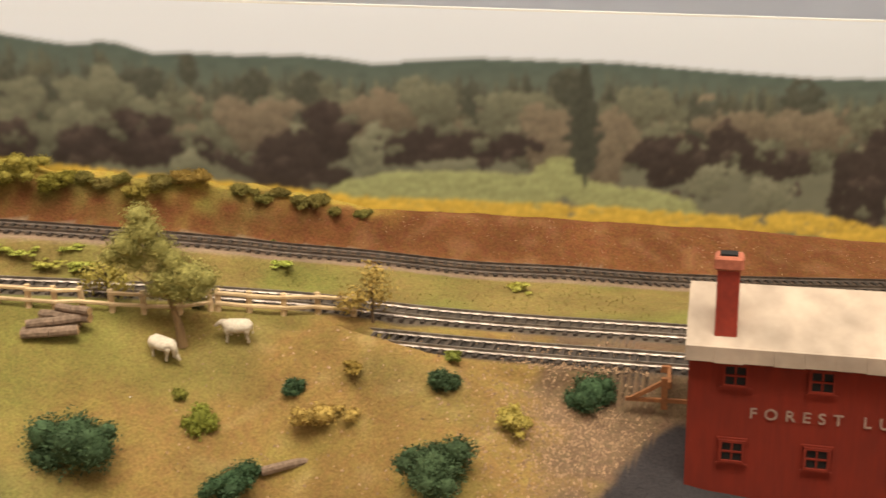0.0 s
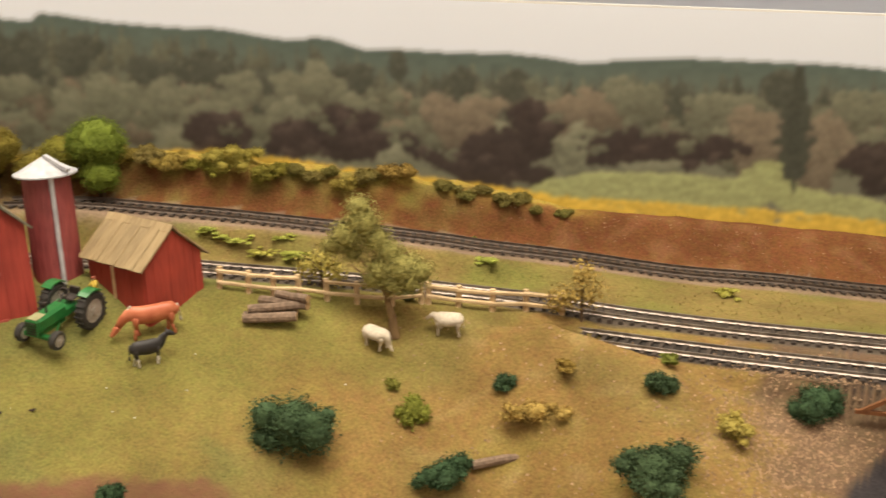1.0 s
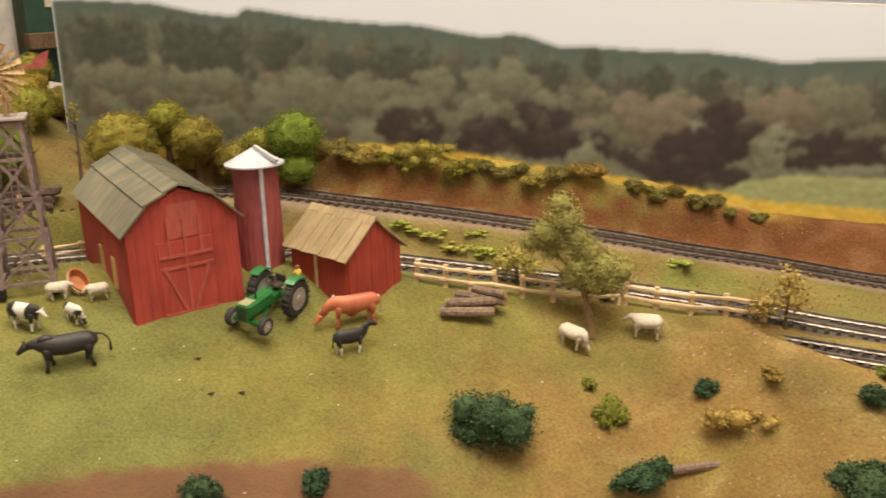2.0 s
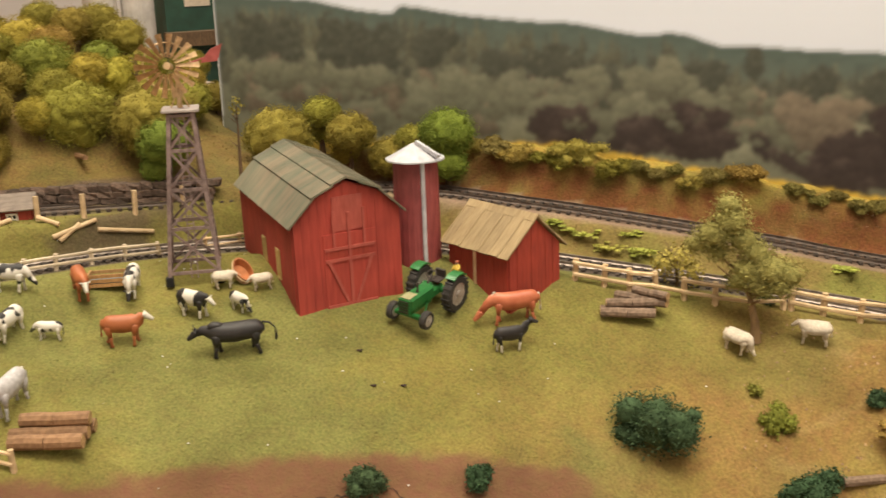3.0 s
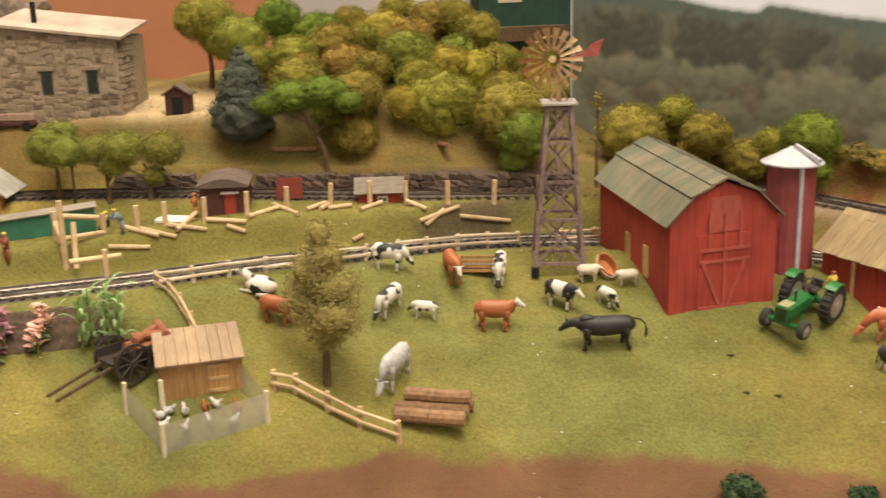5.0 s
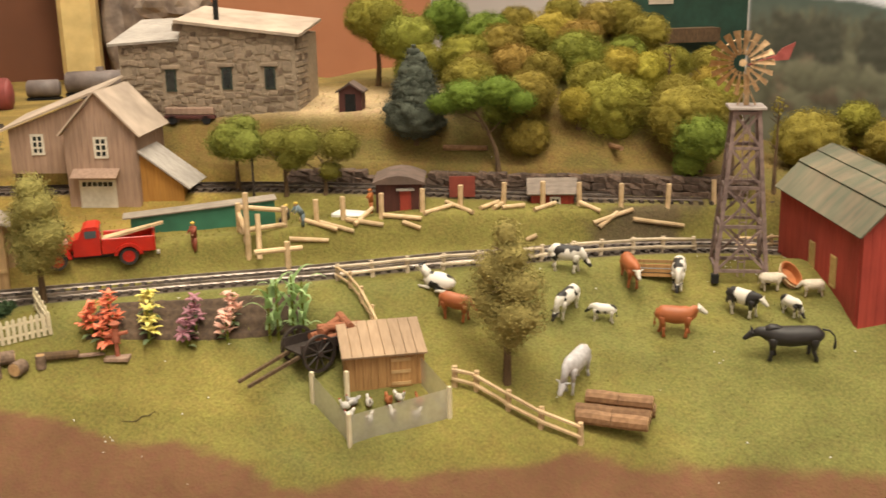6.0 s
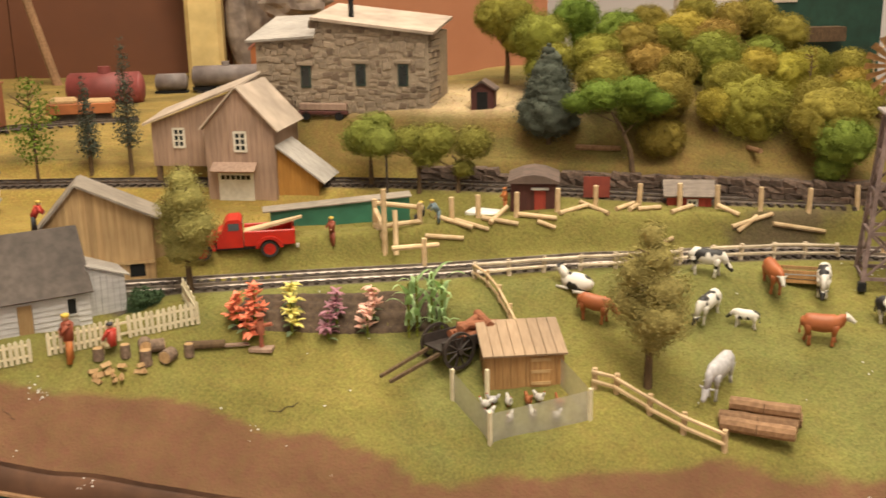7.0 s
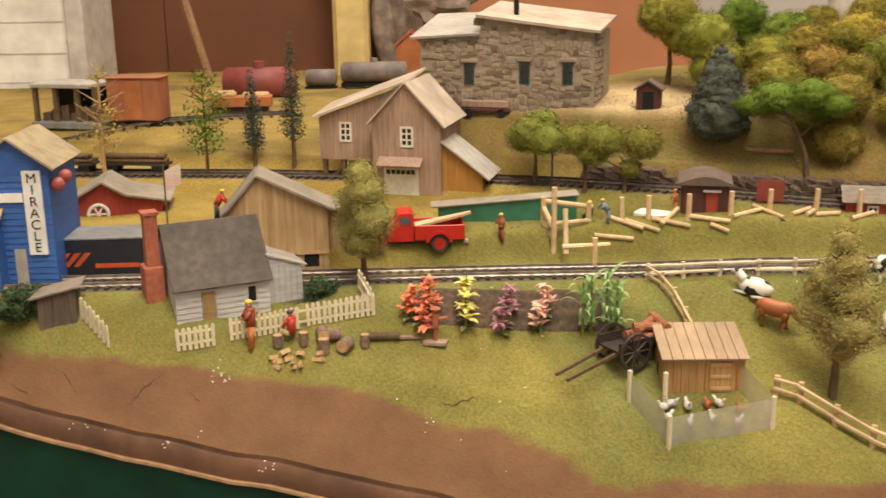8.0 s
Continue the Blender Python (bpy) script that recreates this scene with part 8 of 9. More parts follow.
def posts_and_lumber():
    me = mesh_of("fence_post", rod(bmesh.new(), (0, 0, -0.3), (0, 0, 1.15), 0.13, 0.125, 8), "post_wood")
    for x, y in [(-49.7, 30.3), (-48.9, 31.3), (-47.4, 32.4), (-46.2, 34.0), (-45.4, 35.9), (-43.9, 37.4), (-42.3, 38.5), (-40.9, 39.6), (-39.4, 41.0), (-37.9, 42.9), (-36.4, 44.8)]:
        ob = new("fence_post", me)
        ob.matrix_basis = pose(x * CM, y * CM, height(x, y) * CM, random.uniform(-3, 3), random.uniform(-3, 3), 0)
        tagged(ob, "new pale timber fence post without rails", "fence post", "row of posts")
    for x0, y0, x1, y1 in [(-50.1, 29.6, -48.5, 30.5), (-49.3, 30.1, -48.0, 31.1), (-48.0, 31.2, -48.3, 32.7), (-48.5, 31.1, -47.1, 32.2), (-50.0, 28.8, -48.7, 30.1), (-47.3, 32.4, -45.9, 33.6), (-46.5, 32.9, -45.8, 33.4), (-45.9, 33.8, -45.7, 35.7), (-46.4, 36.0, -44.2, 35.4), (-44.2, 36.0, -44.2, 37.4), (-43.7, 36.4, -43.9, 37.3), (-43.5, 36.8, -42.8, 37.7), (-42.0, 37.4, -41.7, 38.7), (-40.7, 39.3, -39.7, 39.6), (-39.8, 39.2, -38.8, 41.1), (-39.6, 39.4, -39.2, 40.4), (-38.7, 41.0, -37.1, 43.1), (-41.8, 36.5, -41.5, 36.9)]:
        za, zb = height(x0, y0) + 0.12, height(x1, y1) + 0.14
        cx, cy = (x0 + x1) / 2, (y0 + y1) / 2
        lift = max(0, height(cx, cy) + 0.1 - (za + zb) / 2)
        ob = part("loose_rail", rod(bmesh.new(), (x0 - cx, y0 - cy, za + lift), (x1 - cx, y1 - cy, zb + lift), 0.12, 0.11, 8), "post_wood")
        ob.location = (cx * CM, cy * CM, 0)
        tagged(ob, "loose pale timber rail lying on the grass", "timber", "loose rails")
    # timber corner frame under construction
    x, y = -51.1, 27.2
    th = thing("timber_frame", x, y, height(x, y), 58, "unfinished pale timber corner frame beside the line", "timber frame")
    for px_, py, h in ((0, 0, 3.0), (1.9, 1.0, 2.0), (-0.2, 1.6, 2.2), (1.6, -1.6, 0.9)):
        part("post", rod(bmesh.new(), (px_, py, -0.4), (px_, py, h), 0.14, 0.13, 8), "post_wood", th)
    for p, q in (((-0.3, 1.7, 2.0), (2.1, 1.05, 1.75)), ((0, 0.05, 1.2), (1.95, 1.0, 1.1)), ((-0.2, 1.6, 1.7), (0, 0, 1.0)), ((-0.2, 1.6, 1.0), (0, 0, 0.5)), ((0.1, -1.5, 0.5), (2.3, -1.6, 0.55)), ((0.4, -0.9, 0.0), (0.5, -0.2, 2.0))):
        part("beam", rod(bmesh.new(), p, q, 0.13, 0.12, 8), "post_wood", th)
    m = thing("stone_slab", -49.7, 32.6, height(-49.7, 32.6), 20, "pale flat plaster slab beside the posts", "slab")
    part("slab", boxm(-0.9, 0.9, -0.5, 0.5, -0.2, 0.18, 0.08), "white", m)


def garden():
    # dug soil bed
    th = thing("garden_bed", 0, 0, 0, 0, "dark dug garden bed of bare soil", "garden bed")
    bm = bmesh.new()
    a, b, c, d = Vector((-50.9, 18.3)), Vector((-44.9, 25.2)), Vector((-46.5, 26.2)), Vector((-51.9, 19.9))
    n, k = 60, 18
    g = []
    for i in range(n + 1):
        row = []
        for j in range(k + 1):
            p = a.lerp(b, i / n).lerp(d.lerp(c, i / n), j / k)
            e = min(i, n - i, j, k - j)
            z = height(p.x, p.y) + (-0.05 if e == 0 else 0.06) + 0.06 * noise.noise(Vector((p.x * 3, p.y * 3, 2))) + 0.04 * math.sin(j * 1.4)
            row.append(bm.verts.new((p.x, p.y, z)))
        g.append(row)
    for i in range(n):
        for j in range(k):
            bm.faces.new((g[i][j], g[i + 1][j], g[i + 1][j + 1], g[i][j + 1]))
    part("soil", bm, "soil", th, smooth=True)

    def flower(x, y, h, petal, label, seed, tiers=3, name="flowering_plant"):
        rnd = random.Random(seed)
        x, y = x + 0.35, y - 0.25
        f = thing(name, x, y, height(x, y), rnd.uniform(0, 360), label, "plant", "garden plants")
        st, lf = bmesh.new(), bmesh.new()
        h *= 0.8
        rod(st, (0, 0, -0.05), (0, 0, h * 0.95), 0.06, 0.04, 6)
        def leaf(bm, z, ang, L, w, droop):
            dr = Vector((math.cos(ang), math.sin(ang), 0))
            sd = Vector((-dr.y, dr.x, 0))
            pts = []
            for i in range(4):
                t = i / 3
                c_ = dr * L * t + Vector((0, 0, z + L * (0.55 * t - droop * t * t)))
                ww = w * math.sin(math.pi * min(0.95, 0.15 + 0.8 * t))
                pts.append((bm.verts.new(c_ + sd * ww), bm.verts.new(c_ - sd * ww + Vector((0, 0, 0.02)))))
            for p, q in zip(pts, pts[1:]):
                bm.faces.new((p[0], q[0], q[1], p[1]))
        for i in range(5):
            leaf(lf, h * rnd.uniform(0.02, 0.5), i * 0.9 + rnd.random(), rnd.uniform(0.35, 0.6), 0.13, 0.6)
        for i in range(tiers):
            t = (i + rnd.uniform(0.2, 0.8)) / tiers
            fl, a0, q0 = bmesh.new(), rnd.uniform(0, 6.28), rnd.uniform(0.05, 0.22) * (1.3 - t)
            for j in range(9):
                leaf(fl, h * (0.22 + 0.72 * t) + rnd.uniform(-0.12, 0.12), a0 + j * 0.7 + rnd.uniform(-0.3, 0.3), rnd.uniform(0.26, 0.5) * (1.2 - 0.4 * t), rnd.uniform(0.08, 0.13), rnd.uniform(-0.1, 0.8))
            bmesh.ops.translate(fl, verts=fl.verts, vec=(math.cos(a0) * q0, math.sin(a0) * q0, 0))
            bmesh.ops.solidify(fl, geom=fl.faces[:], thickness=0.03)
            part("blossom", fl, petal, f)
        bmesh.ops.solidify(lf, geom=lf.faces[:], thickness=0.02)
        part("stem", st, "leaf_green", f)
        part("leaves", lf, "plant_green", f)

    flower(-51.2, 18.9, 1.7, "petal_red", "tall garden plant with orange-red blossom", 1, 6)
    flower(-50.7, 19.5, 2.2, "petal_red", "tall garden plant with orange-red blossom", 2, 7)
    flower(-50.4, 18.9, 1.5, "petal_red", "tall garden plant with orange-red blossom", 3, 5)
    flower(-49.5, 20.5, 1.9, "petal_yellow", "garden plant with bright yellow blossom", 4, 4)
    flower(-49.9, 20.9, 2.2, "petal_yellow", "garden plant with bright yellow blossom", 5, 4)
    flower(-48.4, 21.6, 1.6, "petal_purple", "garden plant with dull purple blossom", 6, 4)
    flower(-48.6, 22.2, 1.9, "petal_purple", "garden plant with dull purple blossom", 7, 4)
    flower(-47.4, 22.9, 1.6, "petal_coral", "garden plant with coral pink blossom", 8, 4)
    flower(-47.7, 23.5, 1.9, "petal_coral", "garden plant with coral pink blossom", 9, 4)
    for i, (x, y, h) in enumerate([(-45.8, 23.9, 2.8), (-45.6, 24.2, 3.1), (-44.9, 25.0, 2.9), (-45.2, 24.7, 3.2)]):
        rnd = random.Random(40 + i)
        f = thing("corn_plant", x, y, height(x, y), 0, "tall green model corn plant in the garden bed", "plant", "corn")
        part("stem", rod(bmesh.new(), (0, 0, -0.05), (0, 0, h * 0.85), 0.07, 0.04, 6), "leaf_green", f)
        for j in range(9):
            bm = bmesh.new()
            a_, L = j * 2.4 + rnd.random(), rnd.uniform(1.0, 1.6)
            z0 = h * (0.1 + 0.75 * j / 9)
            dr, sd = Vector((math.cos(a_), math.sin(a_), 0)), Vector((-math.sin(a_), math.cos(a_), 0))
            pts = []
            for q in range(6):
                t = q / 5
                cc = dr * L * t * 0.8 + Vector((0, 0, z0 + L * (1.35 * t - 1.0 * t * t)))
                w_ = 0.17 * (1 - t) + 0.012
                pts.append((bm.verts.new(cc + sd * w_), bm.verts.new(cc - sd * w_)))
            for p, q in zip(pts, pts[1:]):
                bm.faces.new((p[0], q[0], q[1], p[1]))
            bmesh.ops.solidify(bm, geom=bm.faces[:], thickness=0.02)
            part("leaf", bm, "corn_green", f)
    # scarecrow
    x, y = -49.55, 18.95
    sc = thing("scarecrow", x, y, height(x, y), 40, "rust-brown metal garden scarecrow on a flat base", "scarecrow")
    part("base", boxm(-0.5, 0.5, -0.3, 0.3, -0.05, 0.12, 0.02), "mill_board", sc)
    bm = bmesh.new()
    rod(bm, (0, 0, 0.1), (0, 0, 0.75), 0.1, 0.08, 7)
    rod(bm, (0, 0, 0.75), (0, 0, 1.3), 0.18, 0.14, 8)
    rod(bm, (-0.5, 0, 0.95), (0.5, 0, 1.15), 0.08, 0.08, 7)
    ball(bm, (0, 0, 1.45), 0.15, 2)
    rod(bm, (0, 0, 1.52), (0, 0, 1.6), 0.24, 0.12, 10)
    part("body", bm, "brick", sc)


M["plant_green"] = mat("dull_plant_green", (0.30, 0.40, 0.20), None, 4, 0.6, 0.05)
M["corn_green"] = mat("corn_leaf_green", (0.56, 0.74, 0.38), (0.46, 0.64, 0.30), 4, 0.5, 0.05)
M["petal_red"] = mat("orange_red_petal", (0.88, 0.26, 0.14), (0.78, 0.20, 0.10), 4, 0.55, 0.05)
M["petal_yellow"] = mat("yellow_petal", (0.88, 0.80, 0.24), (0.78, 0.68, 0.17), 4, 0.55, 0.05)
M["petal_purple"] = mat("dull_purple_petal", (0.44, 0.20, 0.25), (0.34, 0.15, 0.19), 4, 0.55, 0.05)
M["petal_coral"] = mat("coral_petal", (0.88, 0.53, 0.42), (0.78, 0.44, 0.34), 4, 0.55, 0.05)


def wood_yard():
    rnd = random.Random(9)
    for x, y, r, h, up in [(-52.05, 14.95, 0.26, 0.6, 1), (-52.5, 15.2, 0.28, 0.65, 0), (-51.55, 15.7, 0.3, 0.55, 0), (-52.2, 15.6, 0.28, 0.55, 0), (-51.25, 16.5, 0.21, 0.5, 1), (-52.9, 14.5, 0.22, 0.5, 1), (-53.5, 13.6, 0.24, 0.45, 1)]:
        th = thing("chopping_stump" if up else "log_round", x, y, height(x, y), rnd.uniform(0, 180), "grey-barked sawn log with a pale cut face", "log", "sawn logs")
        if up:
            part("bark_wood", rod(bmesh.new(), (0, 0, -0.05), (0, 0, h), r, r * 0.92, 14), "bark_grey", th)
            part("cut_face", rod(bmesh.new(), (0, 0, h), (0, 0, h + 0.02), r * 0.84, r * 0.82, 14), "log_end", th)
        else:
            part("bark_wood", rod(bmesh.new(), (0, -h / 2, r), (0, h / 2, r), r, r, 14), "bark_grey", th)
            for s in (-1, 1):
                part("cut_face", rod(bmesh.new(), (0, s * h / 2, r), (0, s * (h / 2 + 0.02), r), r * 0.88, r * 0.86, 14), "log_end", th)
    for i in range(14):
        x, y = -52.35 + 0.61 * (g_ := rnd.uniform(-1.0, 1.0)) + rnd.uniform(-0.25, 0.25), 13.9 + 0.79 * g_ + rnd.uniform(-0.25, 0.25)
        a = rnd.uniform(0, 180)
        bm = prism(bmesh.new(), [(-0.1, 0), (0.1, 0), (0.02, 0.16)], -0.22, 0.22)
        ob = part("firewood", bm, "log_end")
        ob.matrix_basis = pose(x * CM, y * CM, (height(x, y) + 0.02 + (0.16 if i > 9 else 0)) * CM, rnd.uniform(-10, 10), rnd.uniform(-15, 15), a)
        tagged(ob, "split piece of pale firewood on the grass", "firewood", "firewood")
    th = thing("sawhorse_log", -50.85, 17.4, height(-50.85, 17.4), 52, "long brown bark log lying on the grass", "log")
    part("trunk_piece", rod(bmesh.new(), (-1.1, 0, 0.22), (0.5, 0, 0.24), 0.2, 0.17, 10), "bark", th)
    part("board", bar(bmesh.new(), (0.4, 0.1, 0.12), (1.5, 0.1, 0.14), 0.08, 0.3), "mill_board", th)
    th = thing("fallen_log", -3.85, 41.75, height(-3.85, 41.75), 20, "grey-brown fallen log on the golden hill", "log")
    bm = bmesh.new()
    rod(bm, (-1.1, 0, 0.2 - 0.06), (0.2, 0.05, 0.22), 0.2, 0.19, 9)
    rod(bm, (0.2, 0.05, 0.22), (1.25, -0.02, 0.25), 0.19, 0.15, 9)
    part("stem", bm, "bark_grey", th)
    # feed trough and tub
    th = thing("feed_trough", -35.3, 37.55, height(-35.3, 37.55), 30, "slatted wooden feed trough with grey lining", "trough")
    for s in (-1, 1):
        for i in range(3):
            part("slat", bar(bmesh.new(), (-0.95, s * 0.4, 0.16 + i * 0.2), (0.95, s * 0.4, 0.16 + i * 0.2), 0.15, 0.06), "coop_wood", th)
        part("end_board", boxm(s * 0.95 - 0.05, s * 0.95 + 0.05, -0.42, 0.42, 0, 0.66), "coop_wood", th)
    part("lining", boxm(-0.9, 0.9, -0.35, 0.35, 0.1, 0.42), "fig_blue", th)
    x, y = -30.4, 40.2
    th = thing("wooden_tub", x, y, height(x, y) + 0.1, 60, "orange-brown oval wooden tub tipped up by the barn", "tub")
    th.matrix_basis = th.matrix_basis @ pose(0, 0, 0, 38, 0, 0)
    bm = bmesh.new()
    n = 18
    prof = [(0.55, 0.0), (0.66, 0.43), (0.59, 0.43), (0.49, 0.09), (0.0, 0.09)]
    rg = [[bm.verts.new((r * math.cos(2 * math.pi * i / n) * 0.62, r * math.sin(2 * math.pi * i / n), z)) for r, z in prof] for i in range(n)]
    for i in range(n):
        p, q = rg[i], rg[(i + 1) % n]
        for j in range(4):
            bm.faces.new((p[j], q[j], q[j + 1], p[j + 1]))
    bmesh.ops.recalc_face_normals(bm, faces=bm.faces[:])
    part("tub_wall", bm, "tub_orange", th)
    for z in (0.1, 0.3):
        bm = bmesh.new()
        r = 0.56 + 0.12 * z / 0.43 + 0.02
        for i in range(n):
            a, b = 2 * math.pi * i / n, 2 * math.pi * (i + 1) / n
            rod(bm, (r * math.cos(a) * 0.62, r * math.sin(a), z), (r * math.cos(b) * 0.62, r * math.sin(b), z), 0.035, None, 5)
        part("hoop", bm, "post_wood", th)
    # track end buffer
    x, y = 11.3, 41.9
    th = thing("buffer_stop", x, y, height(x, y) - 0.15, 170, "rusty brown timber track bumper at the siding end", "buffer stop")
    for s in (-1, 1):
        part("upright", boxm(-0.12, 0.12, s * 0.6 - 0.1, s * 0.6 + 0.1, -0.3, 1.0), "rust_wood", th)
        part("strut", bar(bmesh.new(), (1.3, s * 0.6, 0.05), (0, s * 0.6, 0.85), 0.16, 0.14), "rust_wood", th)
        part("skid", bar(bmesh.new(), (-1.4, s * 0.6, 0.05), (1.5, s * 0.6, 0.05), 0.15, 0.14), "rust_wood", th)
    part("buffer_beam", boxm(-0.25, -0.1, -0.85, 0.85, 0.65, 0.95, 0.02), "rust_wood", th)


M["tub_orange"] = mat("orange_brown_tub", (0.46, 0.16, 0.05), (0.36, 0.12, 0.035), 4, 0.6, 0.1)
M["rust_wood"] = mat("rusty_brown_timber", (0.30, 0.12, 0.04), (0.22, 0.085, 0.03), 5, 0.8, 0.2)

tractor()
pickup()
cart()
coop()
pen()
posts_and_lumber()
garden()
wood_yard()


# ---- retaining wall of single stones ----
def retaining_wall():
    th = thing("retaining_wall", 0, 0, 0, 0, "dark rubble stone retaining wall below the slope", "wall", kind="structure")
    rnd = random.Random(12)
    kinds = []
    for i in range(6):
        bm = boxm(-0.5, 0.5, -0.5, 0.5, -0.5, 0.5)
        bmesh.ops.bevel(bm, geom=bm.edges[:], offset=0.14, segments=1, affect="EDGES")
        for v in bm.verts:
            v.co += Vector((rnd.uniform(-1, 1), rnd.uniform(-1, 1), rnd.uniform(-1, 1))) * 0.09
        kinds.append(mesh_of("stone", bm, "dark_stone"))
    for row in range(3):
        u = 0.0 + 0.2 * row
        while u < 24:
            w = rnd.uniform(0.45, 0.9)
            x, y = -55.9 + 0.877 * (u + w / 2) - 0.48 * 1.5, 32.9 + 0.48 * (u + w / 2) + 0.877 * 1.5
            if not (4.5 < u < 8.0 and row > 0):
                ob = piece("stone", rnd.choice(kinds), th, pose(x * CM, y * CM, (5.05 + row * 0.34 + rnd.uniform(-0.05, 0.05)) * CM, rnd.uniform(-8, 8), rnd.uniform(-8, 8), 28 + rnd.uniform(-8, 8)))
                ob.scale = (w, 0.6, 0.4)
            u += w * 0.93


M["dark_stone"] = mat("dark_rubble", (0.15, 0.10, 0.075), (0.07, 0.048, 0.036), 3, 0.95, 0.6, rand=0.4)
retaining_wall()
th = thing("hillside_privy", -55.3, 38.2, height(-55.3, 38.2), 35, "small dark brown privy on the pale slope", "shed")
part("wall", prism(bmesh.new(), [(-0.65, -0.4), (0.65, -0.4), (0.65, 1.1), (0, 1.5), (-0.65, 1.1)], 0, 1.1), "cab_red", th)
part("roof", prism(bmesh.new(), [(-0.8, 1.0), (0, 1.5), (0.8, 1.0), (0.8, 1.1), (0, 1.62), (-0.8, 1.1)], -0.15, 1.25), "cab_roof", th)
part("doorway", boxm(-0.3, 0.3, -0.03, -0.003, -0.2, 0.95), "ink", th)
for i, (x, y, a, L) in enumerate([(-48.5, 40.0, 25, 2.4), (-37.5, 45.6, 25, 2.6), (-41.8, 43.9, -30, 2.0)]):
    t_ = thing("felled_trunk", x, y, height(x, y) + 0.12, a, "brown felled trunk lying on the wooded slope", "log", "felled trunks")
    part("stem", rod(bmesh.new(), (-L / 2, 0, 0), (L / 2, 0, 0.05), 0.17, 0.13, 8), "log_tan", t_)
x, y = -55.6, 31.3
th = thing("yard_lamp", x, y, height(x, y), 0, "thin dark yard lamp post with a white globe", "lamp")
part("pole", rod(bmesh.new(), (0, 0, -0.1), (0, 0, 2.6), 0.07, 0.05, 7), "iron", th)
part("globe", ball(bmesh.new(), (0, 0, 2.75), 0.2, 2), "white", th)


# ---- grass tufts and pebbles ----
def tufts(name, count, seed, accept, size, label, category):
    rng = random.Random(seed)
    V, F, C = [], [], []
    while len(F) < count:
        x, y = rng.uniform(-62, 12), rng.uniform(3, 66)
        if y < front_edge(x) + 0.5 or not accept(x, y):
            continue
        z = height(x, y)
        c = cover(x, y, z)
        a, h = rng.uniform(0, 6.28), size * rng.uniform(0.6, 1.6)
        dx, dy = math.cos(a) * size * 0.45, math.sin(a) * size * 0.45
        lx, ly = rng.uniform(-1, 1) * size * 0.7, rng.uniform(-1, 1) * size * 0.7
        k = len(V)
        V += [((x - dx) * CM, (y - dy) * CM, (z - 0.01) * CM), ((x + dx) * CM, (y + dy) * CM, (z - 0.01) * CM), ((x + lx) * CM, (y + ly) * CM, (z + h) * CM)]
        F.append((k, k + 1, k + 2))
        v = rng.uniform(1.0, 1.35)
        C += [(c[0] * v, c[1] * v * rng.uniform(0.95, 1.1), c[2] * v, 1)] * 3
    me = bpy.data.meshes.new(name)
    me.from_pydata(V, [], F)
    at = me.color_attributes.new("cover", "FLOAT_COLOR", "POINT")
    at.data.foreach_set("color", np.array(C, np.float32).ravel())
    me.materials.append(M["cover"])
    return tagged(new(name, me), label, category, kind="stuff")


tufts("grass_tufts", 45000, 4, lambda x, y: near_line(NEAR, x, y)[0] < -1.6 and bare(x, y) < 0.3, 0.045, "short flock grass covering the meadow", "grass")
tufts("verge_tufts", 14000, 5, lambda x, y: near_line(NEAR, x, y)[0] > 1.8 and abs(near_line(LEFT, x, y)[0]) > 1.3 and abs(near_line(REAR, x, y)[0]) > 1.8, 0.08, "short flock grass behind the tracks", "grass")


def pebbles():
    rng = random.Random(6)
    V, F = [], []
    tet = [(1, 0, -0.3), (-0.5, 0.87, -0.3), (-0.5, -0.87, -0.3), (0, 0, 0.8)]
    n = 0
    while n < 4400:
        x, y = rng.gauss(7.8, 1.9), rng.gauss(41.0, 2.2)
        if rng.random() < 0.10:
            x, y = rng.uniform(-9, 8), rng.uniform(38, 47)
        if n > 3950:
            # stones in the rust-coloured bank
            q = REAR[int(rng.uniform(0.3, 0.9) * len(REAR))]
            o = rng.uniform(1.5, 3.6)
            x, y = q[0] - 0.1 * o, q[1] + 0.99 * o
        elif x > 10.8 or y < front_edge(x) + 0.4 or near_line(NEAR, x, y)[0] > -1.5 or (x - y > -30 and x > 8):
            continue
        s = rng.uniform(0.03, 0.10) if n <= 3950 else rng.uniform(0.02, 0.055)
        a = rng.uniform(0, 6.28)
        c, q = math.cos(a), math.sin(a)
        z = height(x, y)
        k = len(V)
        V += [((x + s * (c * u - q * v)) * CM, (y + s * (q * u + c * v)) * CM, (z + s * w) * CM) for u, v, w in tet]
        F += [(k, k + 2, k + 1), (k, k + 1, k + 3), (k + 1, k + 2, k + 3), (k + 2, k, k + 3)]
        n += 1
    me = bpy.data.meshes.new("pebbles")
    me.from_pydata(V, [], F)
    me.materials.append(leaf_mat("pale_pebble", (0.34, 0.245, 0.14), 0.45, 0.9))
    tagged(new("pebbles", me), "pale gravel scattered at the foot of the golden hill", "gravel", kind="stuff")


pebbles()


# ---- cracks and scuffs of the bare bank ----
M["crack"] = mat("dark_crack", (0.035, 0.018, 0.012), None, 3, 0.9, 0.0)


